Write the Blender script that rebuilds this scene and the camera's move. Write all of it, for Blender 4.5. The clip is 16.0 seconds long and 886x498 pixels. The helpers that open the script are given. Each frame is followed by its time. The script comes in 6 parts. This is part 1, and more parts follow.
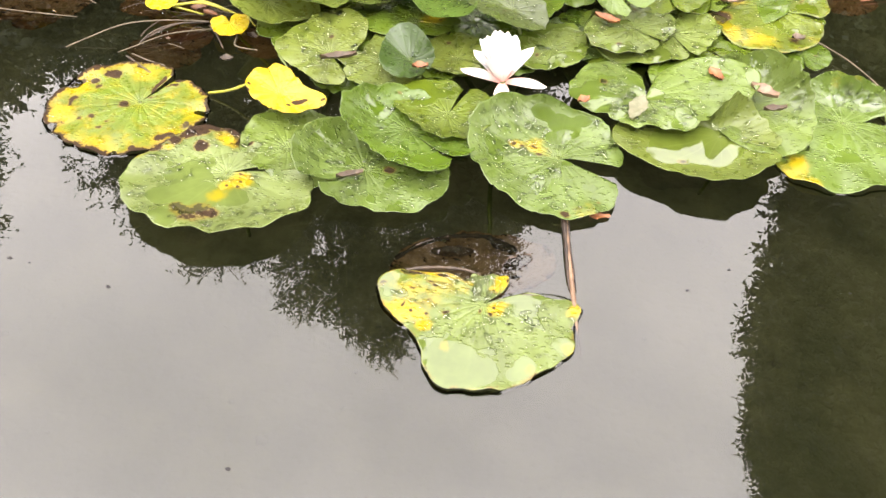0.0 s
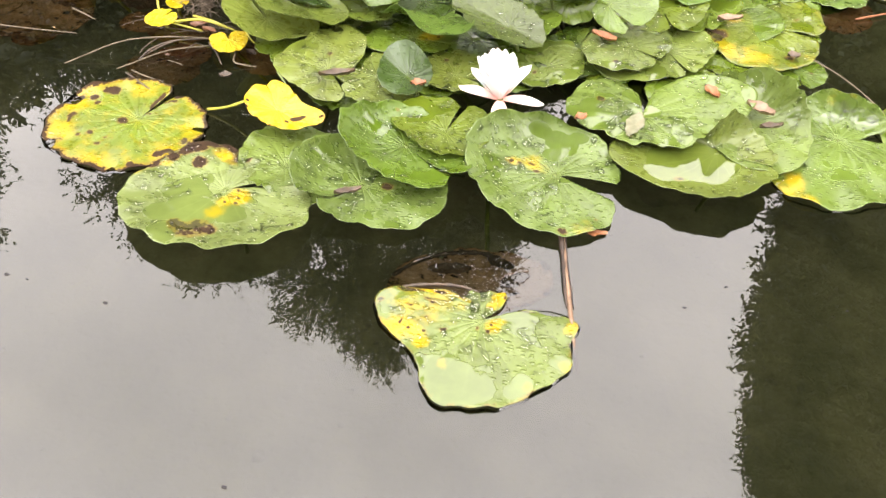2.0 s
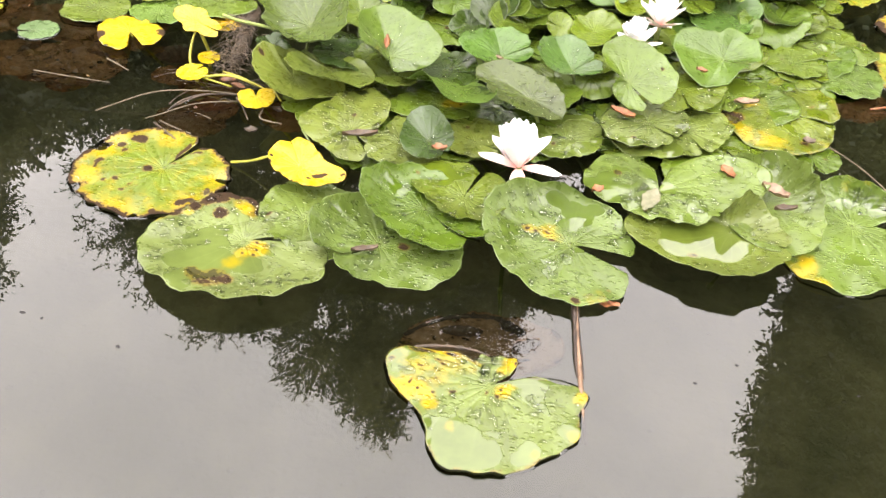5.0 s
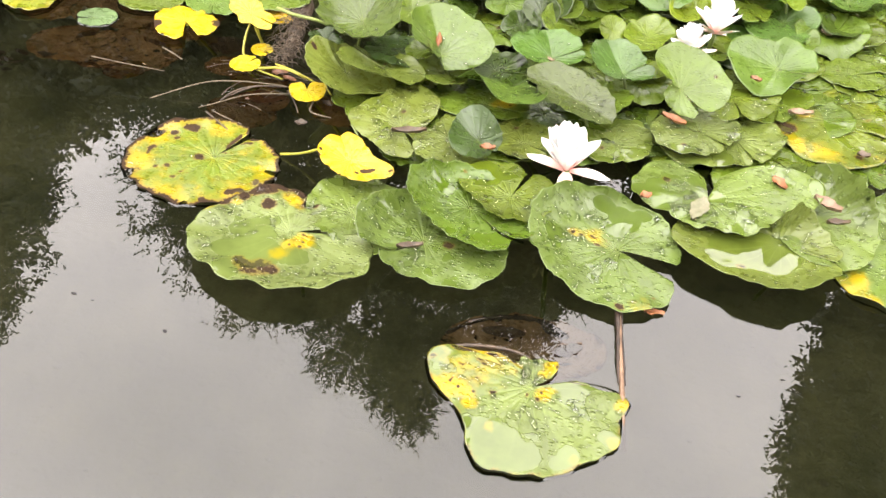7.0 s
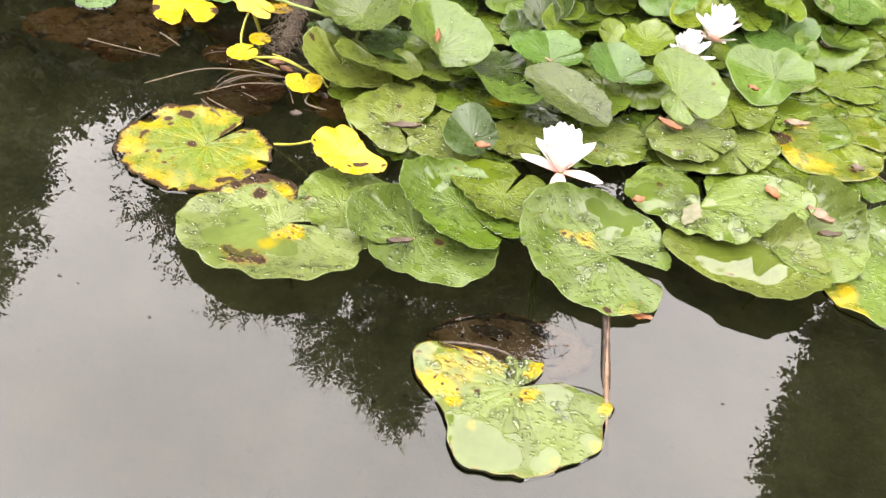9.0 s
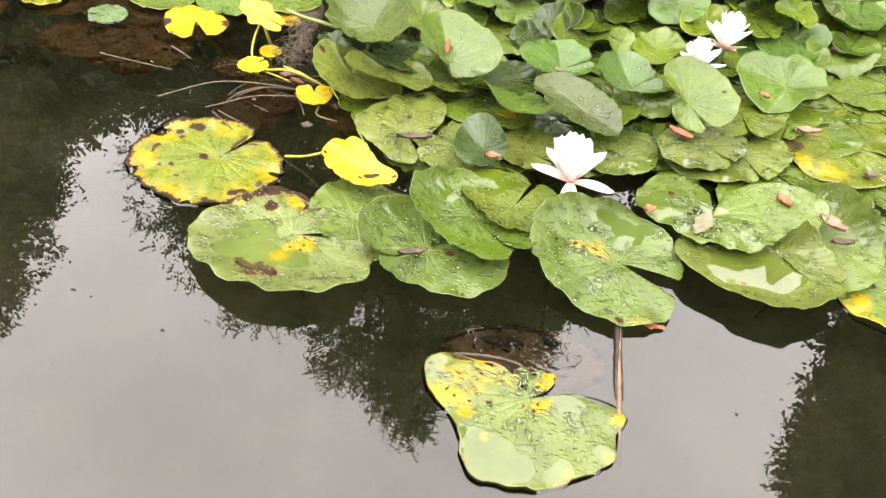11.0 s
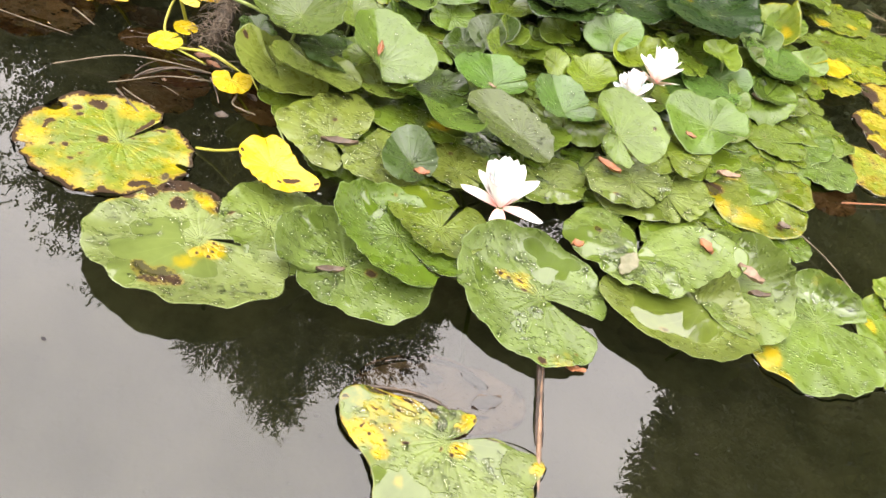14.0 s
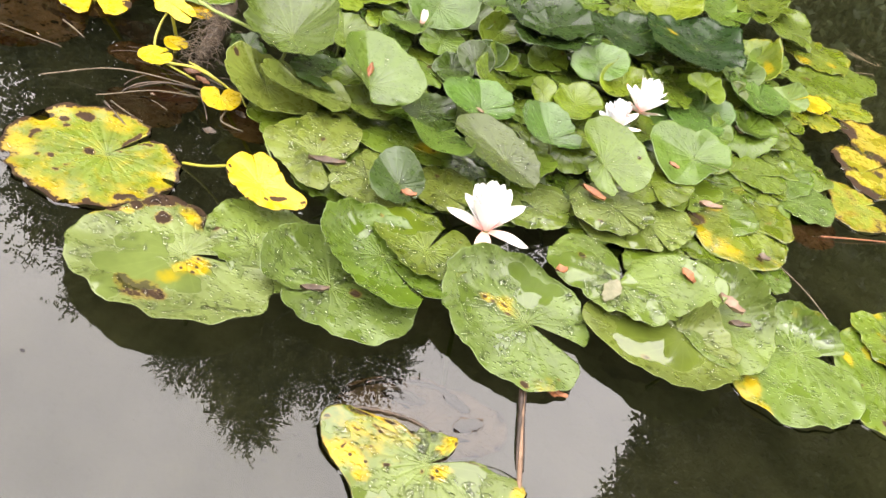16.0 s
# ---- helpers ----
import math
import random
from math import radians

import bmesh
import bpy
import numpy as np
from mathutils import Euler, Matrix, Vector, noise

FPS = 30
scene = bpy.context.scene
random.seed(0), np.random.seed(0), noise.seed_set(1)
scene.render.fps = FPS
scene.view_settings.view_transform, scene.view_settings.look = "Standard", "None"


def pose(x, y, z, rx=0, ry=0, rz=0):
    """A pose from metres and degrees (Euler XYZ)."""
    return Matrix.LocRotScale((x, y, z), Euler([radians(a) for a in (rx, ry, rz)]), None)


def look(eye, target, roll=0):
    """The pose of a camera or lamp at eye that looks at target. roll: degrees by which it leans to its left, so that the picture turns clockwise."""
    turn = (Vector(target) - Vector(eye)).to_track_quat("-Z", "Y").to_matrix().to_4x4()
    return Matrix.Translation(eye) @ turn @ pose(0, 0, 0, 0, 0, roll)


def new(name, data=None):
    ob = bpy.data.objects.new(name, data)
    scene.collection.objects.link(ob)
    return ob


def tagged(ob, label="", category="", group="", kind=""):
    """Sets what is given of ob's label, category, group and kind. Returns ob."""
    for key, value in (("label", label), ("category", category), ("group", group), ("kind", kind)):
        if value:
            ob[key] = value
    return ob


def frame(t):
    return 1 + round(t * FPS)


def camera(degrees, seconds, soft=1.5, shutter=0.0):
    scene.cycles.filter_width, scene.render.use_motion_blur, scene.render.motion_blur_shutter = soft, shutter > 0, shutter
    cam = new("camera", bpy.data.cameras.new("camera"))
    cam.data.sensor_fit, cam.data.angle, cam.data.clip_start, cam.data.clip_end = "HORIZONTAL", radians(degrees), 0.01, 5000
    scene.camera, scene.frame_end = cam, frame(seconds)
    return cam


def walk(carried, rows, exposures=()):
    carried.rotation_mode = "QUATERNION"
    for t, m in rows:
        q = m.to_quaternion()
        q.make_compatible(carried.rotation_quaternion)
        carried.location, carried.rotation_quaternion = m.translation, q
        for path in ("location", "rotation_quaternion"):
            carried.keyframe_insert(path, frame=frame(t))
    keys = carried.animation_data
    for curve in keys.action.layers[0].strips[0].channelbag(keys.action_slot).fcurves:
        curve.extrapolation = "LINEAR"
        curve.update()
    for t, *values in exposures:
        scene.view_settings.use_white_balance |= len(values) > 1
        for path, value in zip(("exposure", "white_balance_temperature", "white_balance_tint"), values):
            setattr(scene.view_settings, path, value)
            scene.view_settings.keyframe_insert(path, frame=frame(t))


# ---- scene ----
cam = camera(55.8, 16.0)
PATH = [
    (0, (0.125, 0.173, 0.838), (0.031, 1.536, -0.623), 2.9),
    (0.5, (0.124, 0.173, 0.841), (0.03, 1.543, -0.612), 2.9),
    (1, (0.128, 0.175, 0.845), (0.027, 1.555, -0.598), 2.3),
    (1.5, (0.128, 0.176, 0.846), (0.032, 1.559, -0.596), 2.4),
    (2, (0.125, 0.175, 0.842), (0.033, 1.562, -0.596), 3.1),
    (2.5, (0.125, 0.175, 0.841), (0.026, 1.58, -0.579), 3.4),
    (3, (0.126, 0.17, 0.844), (0.018, 1.613, -0.537), 3.8),
    (3.5, (0.121, 0.169, 0.844), (0.013, 1.637, -0.509), 4.6),
    (4, (0.117, 0.166, 0.842), (0.007, 1.647, -0.497), 5.4),
    (6.5, (0.106, 0.162, 0.845), (-0.073, 1.653, -0.475), 5.4),
    (7, (0.1, 0.16, 0.842), (-0.108, 1.638, -0.49), 5.9),
    (7.5, (0.099, 0.155, 0.843), (-0.126, 1.631, -0.487), 6.7),
    (8, (0.102, 0.153, 0.841), (-0.112, 1.625, -0.496), 7.8),
    (8.5, (0.101, 0.158, 0.838), (-0.105, 1.629, -0.502), 8.2),
    (9, (0.105, 0.163, 0.838), (-0.087, 1.641, -0.495), 8.5),
    (11.5, (0.105, 0.169, 0.845), (-0.131, 1.657, -0.47), 6.9),
    (12, (0.115, 0.195, 0.85), (-0.134, 1.695, -0.449), 6.8),
    (12.5, (0.099, 0.219, 0.849), (-0.056, 1.741, -0.439), 10.3),
    (13, (0.069, 0.234, 0.842), (0.004, 1.758, -0.452), 13.8),
    (13.5, (0.045, 0.238, 0.834), (0.051, 1.764, -0.46), 17.0),
    (14, (0.027, 0.24, 0.823), (0.087, 1.761, -0.475), 19.7),
    (14.5, (0.018, 0.238, 0.818), (0.103, 1.768, -0.467), 21.2),
    (15, (0.019, 0.24, 0.817), (0.118, 1.785, -0.448), 21.9),
    (15.5, (0.019, 0.239, 0.818), (0.114, 1.794, -0.436), 21.9),
    (16, (0.019, 0.235, 0.82), (0.108, 1.8, -0.423), 21.9),
]
walk(cam, [(t, look(eye, target, roll)) for t, eye, target, roll in PATH],
     exposures=[(0, 0.10), (3, 0.06), (11.5, 0.0), (16, -0.07)])

# ---- light ----
world = bpy.data.worlds.new("overcast_sky")
scene.world = world
world.use_nodes = True
wn, wl = world.node_tree.nodes, world.node_tree.links
sky = wn.new("ShaderNodeTexSky")
sky.sky_type, sky.sun_disc = "NISHITA", False
sky.sun_elevation, sky.sun_rotation = radians(62), radians(200)
sky.air_density, sky.dust_density = 1.0, 4.0
hsv = wn.new("ShaderNodeHueSaturation")
hsv.inputs["Saturation"].default_value = 0.10
cloud = wn.new("ShaderNodeMix")
cloud.data_type = "RGBA"
cloud.inputs["Factor"].default_value = 0.75
cloud.inputs["B"].default_value = (12.45, 11.45, 11.2, 1)
wl.new(sky.outputs["Color"], hsv.inputs["Color"])
wl.new(hsv.outputs["Color"], cloud.inputs["A"])
# soft billows in the overcast
billow = wn.new("ShaderNodeTexNoise")
billow.inputs["Scale"].default_value, billow.inputs["Detail"].default_value = 4.5, 4.0
wl.new(wn.new("ShaderNodeTexCoord").outputs["Generated"], billow.inputs["Vector"])
swell = wn.new("ShaderNodeMapRange")
swell.inputs["From Min"].default_value, swell.inputs["From Max"].default_value = 0.3, 0.7
swell.inputs["To Min"].default_value, swell.inputs["To Max"].default_value = 0.90, 1.10
wl.new(billow.outputs["Fac"], swell.inputs["Value"])
dim = wn.new("ShaderNodeVectorMath")
dim.operation = "SCALE"
wl.new(cloud.outputs["Result"], dim.inputs[0])
wl.new(swell.outputs["Result"], dim.inputs["Scale"])
wl.new(dim.outputs[0], wn["Background"].inputs["Color"])
SKY_STRENGTH = 0.71
wn["Background"].inputs["Strength"].default_value = SKY_STRENGTH
sun = new("sun", bpy.data.lights.new("sun", "SUN"))
sun.data.energy, sun.data.angle, sun.data.color = 1.0, radians(30), (1.0, 0.97, 0.93)
sun.matrix_world = look((1.5, -2.5, 8), (0, 1.5, 0))


# ---- materials ----
def shader(name):
    m = bpy.data.materials.new(name)
    m.use_nodes = True
    return m, m.node_tree.nodes, m.node_tree.links, m.node_tree.nodes["Principled BSDF"]


def node(nodes, kind, **values):
    n = nodes.new(kind)
    for key, value in values.items():
        n.inputs[key].default_value = value
    return n


def mixer(nodes, links, factor, a, b, blend="MIX"):
    n = nodes.new("ShaderNodeMix")
    n.data_type, n.blend_type = "RGBA", blend
    for socket, value in (("Factor", factor), ("A", a), ("B", b)):
        if isinstance(value, bpy.types.NodeSocket):
            links.new(value, n.inputs[socket] if socket == "Factor" else n.inputs[6 if socket == "A" else 7])
        elif socket == "Factor":
            n.inputs[0].default_value = value
        else:
            n.inputs[6 if socket == "A" else 7].default_value = value
    return n.outputs[2]


def calc(nodes, links, op, a, b=0.0, clamp=False):
    n = nodes.new("ShaderNodeMath")
    n.operation, n.use_clamp = op, clamp
    for k, value in enumerate((a, b)):
        if isinstance(value, bpy.types.NodeSocket):
            links.new(value, n.inputs[k])
        else:
            n.inputs[k].default_value = value
    return n.outputs[0]


def ramp(nodes, links, value, low, high, a=0.0, b=1.0):
    n = nodes.new("ShaderNodeMapRange")
    n.interpolation_type = "SMOOTHSTEP"
    links.new(value, n.inputs["Value"])
    n.inputs["From Min"].default_value, n.inputs["From Max"].default_value = low, high
    n.inputs["To Min"].default_value, n.inputs["To Max"].default_value = a, b
    return n.outputs["Result"]


def pad_material():
    """Waxy wet lily leaf: the object's colour, yellowing and rot by the mesh's attributes, veins, films of rain and fine beads."""
    m, n, l, p = shader("lily_leaf")
    info = n.new("ShaderNodeObjectInfo")
    coords = n.new("ShaderNodeTexCoord").outputs["Object"]
    shift = n.new("ShaderNodeVectorMath")
    shift.operation = "MULTIPLY_ADD"
    seed = n.new("ShaderNodeCombineXYZ")
    for k in range(3):
        l.new(info.outputs["Random"], seed.inputs[k])
    l.new(seed.outputs[0], shift.inputs[0])
    shift.inputs[1].default_value = (7.0, 11.0, 5.0)
    l.new(coords, shift.inputs[2])
    where = shift.outputs[0]

    def tex(scale, detail=3.0, rough=0.55):
        t = node(n, "ShaderNodeTexNoise", Scale=scale, Detail=detail, Roughness=rough)
        l.new(where, t.inputs["Vector"])
        return t.outputs["Fac"]

    uv = n.new("ShaderNodeUVMap")
    uv.uv_map = "polar"
    split = n.new("ShaderNodeSeparateXYZ")
    l.new(uv.outputs[0], split.inputs[0])
    broad, grain, fine = tex(14, 3), tex(60, 4), tex(420, 2)
    # veins fan out from the hub
    bend = calc(n, l, "MULTIPLY", broad, 0.035)
    turn = calc(n, l, "MULTIPLY", calc(n, l, "ADD", split.outputs[0], bend), 19.0)
    vein = calc(n, l, "ABSOLUTE", calc(n, l, "SUBTRACT", calc(n, l, "FRACT", turn), 0.5))
    rib = calc(n, l, "MULTIPLY", ramp(n, l, vein, 0.30, 0.0), ramp(n, l, split.outputs[1], 1.0, 0.15, 0.25, 1.0))
    vein = calc(n, l, "MULTIPLY", ramp(n, l, vein, 0.11, 0.0), ramp(n, l, split.outputs[1], 1.0, 0.1, 0.0, 0.8))
    shade = calc(n, l, "ADD", ramp(n, l, broad, 0.3, 0.7, 0.80, 1.16), ramp(n, l, grain, 0.3, 0.7, -0.06, 0.10))
    tone = n.new("ShaderNodeVectorMath")
    tone.operation = "SCALE"
    l.new(info.outputs["Color"], tone.inputs[0])
    l.new(shade, tone.inputs["Scale"])
    colour = mixer(n, l, calc(n, l, "MULTIPLY", vein, 0.17), tone.outputs[0], (0.24, 0.31, 0.10, 1))
    # paler towards the hub
    colour = mixer(n, l, ramp(n, l, split.outputs[1], 0.20, 0.0, 0.0, 0.12), colour, (0.22, 0.27, 0.06, 1))

    def attr(name):
        a = n.new("ShaderNodeAttribute")
        a.attribute_name = name
        return a.outputs["Fac"]

    fray = calc(n, l, "ADD", calc(n, l, "MULTIPLY", calc(n, l, "SUBTRACT", tex(45, 5, 0.65), 0.5), 0.9), 0.0)
    yellow = ramp(n, l, calc(n, l, "ADD", attr("yellow"), calc(n, l, "MULTIPLY", fray, 1.1)), 0.26, 0.78)
    gold = mixer(n, l, broad, (0.23, 0.158, 0.003, 1), (0.31, 0.240, 0.006, 1))
    colour = mixer(n, l, yellow, colour, gold)
    rot = ramp(n, l, calc(n, l, "ADD", attr("rot"), calc(n, l, "ADD", calc(n, l, "MULTIPLY", fray, 1.2), ramp(n, l, tex(190, 3), 0.3, 0.7, -0.12, 0.12))), 0.46, 0.58)
    rust = mixer(n, l, grain, (0.009, 0.006, 0.004, 1), (0.052, 0.029, 0.014, 1))
    amber = ramp(n, l, calc(n, l, "ADD", attr("rot"), calc(n, l, "MULTIPLY", fray, 0.8)), 0.30, 0.47)
    colour = mixer(n, l, calc(n, l, "MULTIPLY", amber, 0.42), colour, (0.19, 0.085, 0.009, 1))
    colour = mixer(n, l, rot, colour, rust)
    # rain: smooth level films in the hollows, beads and dry wax elsewhere
    film = ramp(n, l, calc(n, l, "ADD", tex(15, 3, 0.5), calc(n, l, "MULTIPLY", fine, 0.04)), 0.595, 0.610)
    pool = ramp(n, l, calc(n, l, "ADD", attr("pool"), calc(n, l, "MULTIPLY", fray, 0.6)), 0.45, 0.50)
    wet = info.outputs["Alpha"]
    film = calc(n, l, "MAXIMUM", calc(n, l, "MULTIPLY", film, wet), pool)
    dry = calc(n, l, "SUBTRACT", 1.0, film)
    colour = mixer(n, l, calc(n, l, "MULTIPLY", film, 0.28), colour, (0.04, 0.064, 0.004, 1))
    l.new(colour, p.inputs["Base Color"])
    rough = calc(n, l, "ADD", calc(n, l, "MULTIPLY", ramp(n, l, grain, 0.25, 0.75, 0.19, 0.37), dry), 0.03, True)
    crust = calc(n, l, "MULTIPLY", rot, calc(n, l, "ADD", calc(n, l, "MULTIPLY", dry, 0.7), 0.3))
    l.new(calc(n, l, "ADD", rough, calc(n, l, "MULTIPLY", crust, 0.5), True), p.inputs["Roughness"])
    l.new(calc(n, l, "SUBTRACT", calc(n, l, "ADD", 0.5, calc(n, l, "MULTIPLY", film, 0.25)), calc(n, l, "MULTIPLY", crust, 0.35)), p.inputs["Specular IOR Level"])
    p.inputs["IOR"].default_value = 1.45
    bead = n.new("ShaderNodeTexVoronoi")
    bead.feature = "SMOOTH_F1"
    bead.inputs["Scale"].default_value = 125
    bead.inputs["Smoothness"].default_value = 0.35
    squash = n.new("ShaderNodeVectorMath")
    squash.operation = "MULTIPLY"
    squash.inputs[1].default_value = (0.75, 1.25, 1.0)
    l.new(where, squash.inputs[0])
    l.new(squash.outputs[0], bead.inputs["Vector"])
    drop = calc(n, l, "MULTIPLY", ramp(n, l, bead.outputs["Distance"], 0.40, 0.10), ramp(n, l, tex(34, 2), 0.36, 0.48))
    height = calc(n, l, "ADD", calc(n, l, "MULTIPLY", calc(n, l, "MULTIPLY", drop, 1.1), calc(n, l, "ADD", calc(n, l, "MULTIPLY", wet, 0.75), 0.25)), calc(n, l, "MULTIPLY", fine, 0.05))
    height = calc(n, l, "ADD", height, calc(n, l, "MULTIPLY", rib, -0.42))
    height = calc(n, l, "ADD", height, calc(n, l, "MULTIPLY", tex(42, 2), 0.9))
    height = calc(n, l, "ADD", calc(n, l, "MULTIPLY", height, dry), calc(n, l, "MULTIPLY", film, 1.0))
    bump = node(n, "ShaderNodeBump", Strength=0.68, Distance=0.0016)
    l.new(height, bump.inputs["Height"])
    # pooled rain lies level
    level = n.new("ShaderNodeMix")
    level.data_type = "VECTOR"
    l.new(calc(n, l, "MULTIPLY", pool, 0.92), level.inputs[0])
    l.new(bump.outputs[0], level.inputs[4])
    level.inputs[5].default_value = (0, 0, 1)
    l.new(level.outputs[1], p.inputs["Normal"])
    return m


def grained(name, a, b, scale, rough=0.6, bump=0.3, distance=0.004, spec=0.5, detail=5):
    """A mottled surface of two colours with relief, in metres."""
    m, n, l, p = shader(name)
    coords = n.new("ShaderNodeTexCoord").outputs["Object"]
    t1 = node(n, "ShaderNodeTexNoise", Scale=scale, Detail=detail, Roughness=0.6)
    t2 = node(n, "ShaderNodeTexNoise", Scale=scale * 7, Detail=3.0)
    l.new(coords, t1.inputs["Vector"])
    l.new(coords, t2.inputs["Vector"])
    blend = calc(n, l, "ADD", ramp(n, l, t1.outputs["Fac"], 0.3, 0.7, 0.0, 0.75), calc(n, l, "MULTIPLY", t2.outputs["Fac"], 0.25))
    l.new(mixer(n, l, blend, (*a, 1), (*b, 1)), p.inputs["Base Color"])
    p.inputs["Roughness"].default_value = rough
    p.inputs["Specular IOR Level"].default_value = spec
    bm_ = node(n, "ShaderNodeBump", Strength=bump, Distance=distance)
    l.new(calc(n, l, "ADD", t1.outputs["Fac"], calc(n, l, "MULTIPLY", t2.outputs["Fac"], 0.4)), bm_.inputs["Height"])
    l.new(bm_.outputs[0], p.inputs["Normal"])
    return m


def water_material():
    m, n, l, p = shader("pond_water")
    p.inputs["Base Color"].default_value = (0.060, 0.060, 0.038, 1)
    p.inputs["Roughness"].default_value = 0.0
    p.inputs["Transmission Weight"].default_value = 1.0
    p.inputs["IOR"].default_value = 1.62
    coords = n.new("ShaderNodeTexCoord").outputs["Object"]
    slow = node(n, "ShaderNodeTexNoise", Scale=5.0, Detail=2.0)
    quick = node(n, "ShaderNodeTexNoise", Scale=28.0, Detail=1.0)
    l.new(coords, slow.inputs["Vector"])
    l.new(coords, quick.inputs["Vector"])
    b = node(n, "ShaderNodeBump", Strength=0.035, Distance=0.004)
    l.new(calc(n, l, "ADD", slow.outputs["Fac"], calc(n, l, "MULTIPLY", quick.outputs["Fac"], 0.03)), b.inputs["Height"])
    l.new(b.outputs[0], p.inputs["Normal"])
    return m


def drop_material():
    """Clear rain: most light passes straight to the leaf, the rest bends or glints on the curved skin."""
    m, n, l, p = shader("rain_water")
    n.remove(p)
    bent = node(n, "ShaderNodeBsdfRefraction", IOR=1.33, Roughness=0.0)
    clear = n.new("ShaderNodeBsdfTransparent")
    body = n.new("ShaderNodeMixShader")
    body.inputs[0].default_value = 0.90
    l.new(bent.outputs[0], body.inputs[1])
    l.new(clear.outputs[0], body.inputs[2])
    skin = n.new("ShaderNodeMixShader")
    l.new(node(n, "ShaderNodeFresnel", IOR=1.36).outputs[0], skin.inputs[0])
    l.new(body.outputs[0], skin.inputs[1])
    l.new(node(n, "ShaderNodeBsdfGlossy", Roughness=0.02).outputs[0], skin.inputs[2])
    l.new(skin.outputs[0], n["Material Output"].inputs[0])
    return m


def petal_material(name, tip, base, reach):
    m, n, l, p = shader(name)
    uv = n.new("ShaderNodeUVMap")
    uv.uv_map = "polar"
    split = n.new("ShaderNodeSeparateXYZ")
    l.new(uv.outputs[0], split.inputs[0])
    t = node(n, "ShaderNodeTexNoise", Scale=90.0, Detail=3.0)
    l.new(n.new("ShaderNodeTexCoord").outputs["Object"], t.inputs["Vector"])
    fade = ramp(n, l, calc(n, l, "ADD", split.outputs[1], calc(n, l, "MULTIPLY", t.outputs["Fac"], 0.10)), 0.02, reach)
    l.new(mixer(n, l, fade, (*base, 1), (*tip, 1)), p.inputs["Base Color"])
    p.inputs["Roughness"].default_value = 0.45
    p.inputs["Subsurface Weight"].default_value = 0.35
    p.inputs["Subsurface Radius"].default_value = (0.01, 0.007, 0.006)
    return m


def foliage_material(name, dark, light):
    m, n, l, p = shader(name)
    g = n.new("ShaderNodeNewGeometry")
    l.new(mixer(n, l, g.outputs["Random Per Island"], (*dark, 1), (*light, 1)), p.inputs["Base Color"])
    p.inputs["Roughness"].default_value = 0.6
    return m


def ground_material():
    m, n, l, p = shader("pond_ground")
    pos = n.new("ShaderNodeNewGeometry").outputs["Position"]
    t1 = node(n, "ShaderNodeTexNoise", Scale=9.0, Detail=5.0, Roughness=0.6)
    t2 = node(n, "ShaderNodeTexNoise", Scale=63.0, Detail=3.0)
    t3 = node(n, "ShaderNodeTexNoise", Scale=1.2, Detail=6.0)
    for t in (t1, t2, t3):
        l.new(pos, t.inputs["Vector"])
    blend = calc(n, l, "ADD", ramp(n, l, t1.outputs["Fac"], 0.3, 0.7, 0.0, 0.7), calc(n, l, "MULTIPLY", t2.outputs["Fac"], 0.3))
    mud = mixer(n, l, blend, (0.170, 0.182, 0.096, 1), (0.330, 0.340, 0.190, 1))
    split = n.new("ShaderNodeSeparateXYZ")
    l.new(pos, split.inputs[0])
    # bed colour set darker towards the left, to fit the camera's view
    left_bed = ramp(n, l, calc(n, l, "ADD", split.outputs[0], calc(n, l, "MULTIPLY", t3.outputs["Fac"], 0.8)), 1.50, 0.85)
    mud = mixer(n, l, left_bed, mud, mixer(n, l, blend, (0.120, 0.130, 0.078, 1), (0.280, 0.276, 0.165, 1)))
    turf = mixer(n, l, calc(n, l, "ADD", calc(n, l, "MULTIPLY", t3.outputs["Fac"], 0.6), calc(n, l, "MULTIPLY", t2.outputs["Fac"], 0.4)), (0.020, 0.034, 0.010, 1), (0.085, 0.095, 0.036, 1))
    edge = ramp(n, l, calc(n, l, "ADD", split.outputs[2], calc(n, l, "MULTIPLY", t1.outputs["Fac"], 0.06)), 0.05, 0.10)
    l.new(mixer(n, l, edge, mud, turf), p.inputs["Base Color"])
    p.inputs["Roughness"].default_value = 0.85
    p.inputs["Specular IOR Level"].default_value = 0.2
    b = node(n, "ShaderNodeBump", Strength=0.6, Distance=0.012)
    l.new(calc(n, l, "ADD", t1.outputs["Fac"], calc(n, l, "MULTIPLY", t2.outputs["Fac"], 0.5)), b.inputs["Height"])
    l.new(b.outputs[0], p.inputs["Normal"])
    return m


PAD = pad_material()
WATER, RAIN = water_material(), drop_material()
MUD = ground_material()
GRAVEL = grained("pond_gravel", (0.12, 0.125, 0.08), (0.25, 0.245, 0.16), 60, 0.7, 0.4, 0.002, 0.3)
BARK = grained("bark", (0.030, 0.022, 0.016), (0.085, 0.066, 0.048), 14, 0.9, 0.8, 0.01, 0.2)
TWIG = grained("dry_stalk", (0.050, 0.037, 0.018), (0.145, 0.112, 0.066), 45, 0.55, 0.5, 0.001)
SOOT = grained("black_speck", (0.008, 0.006, 0.005), (0.02, 0.015, 0.01), 90)
ROOT = grained("rotted_root", (0.020, 0.014, 0.009), (0.085, 0.056, 0.032), 40, 0.6, 0.5, 0.002)
STALK = grained("lily_stalk", (0.045, 0.060, 0.012), (0.11, 0.14, 0.024), 40, 0.4, 0.3, 0.001)
GOLD_STALK = grained("yellow_stalk", (0.20, 0.20, 0.015), (0.36, 0.32, 0.03), 40, 0.4, 0.3, 0.001)
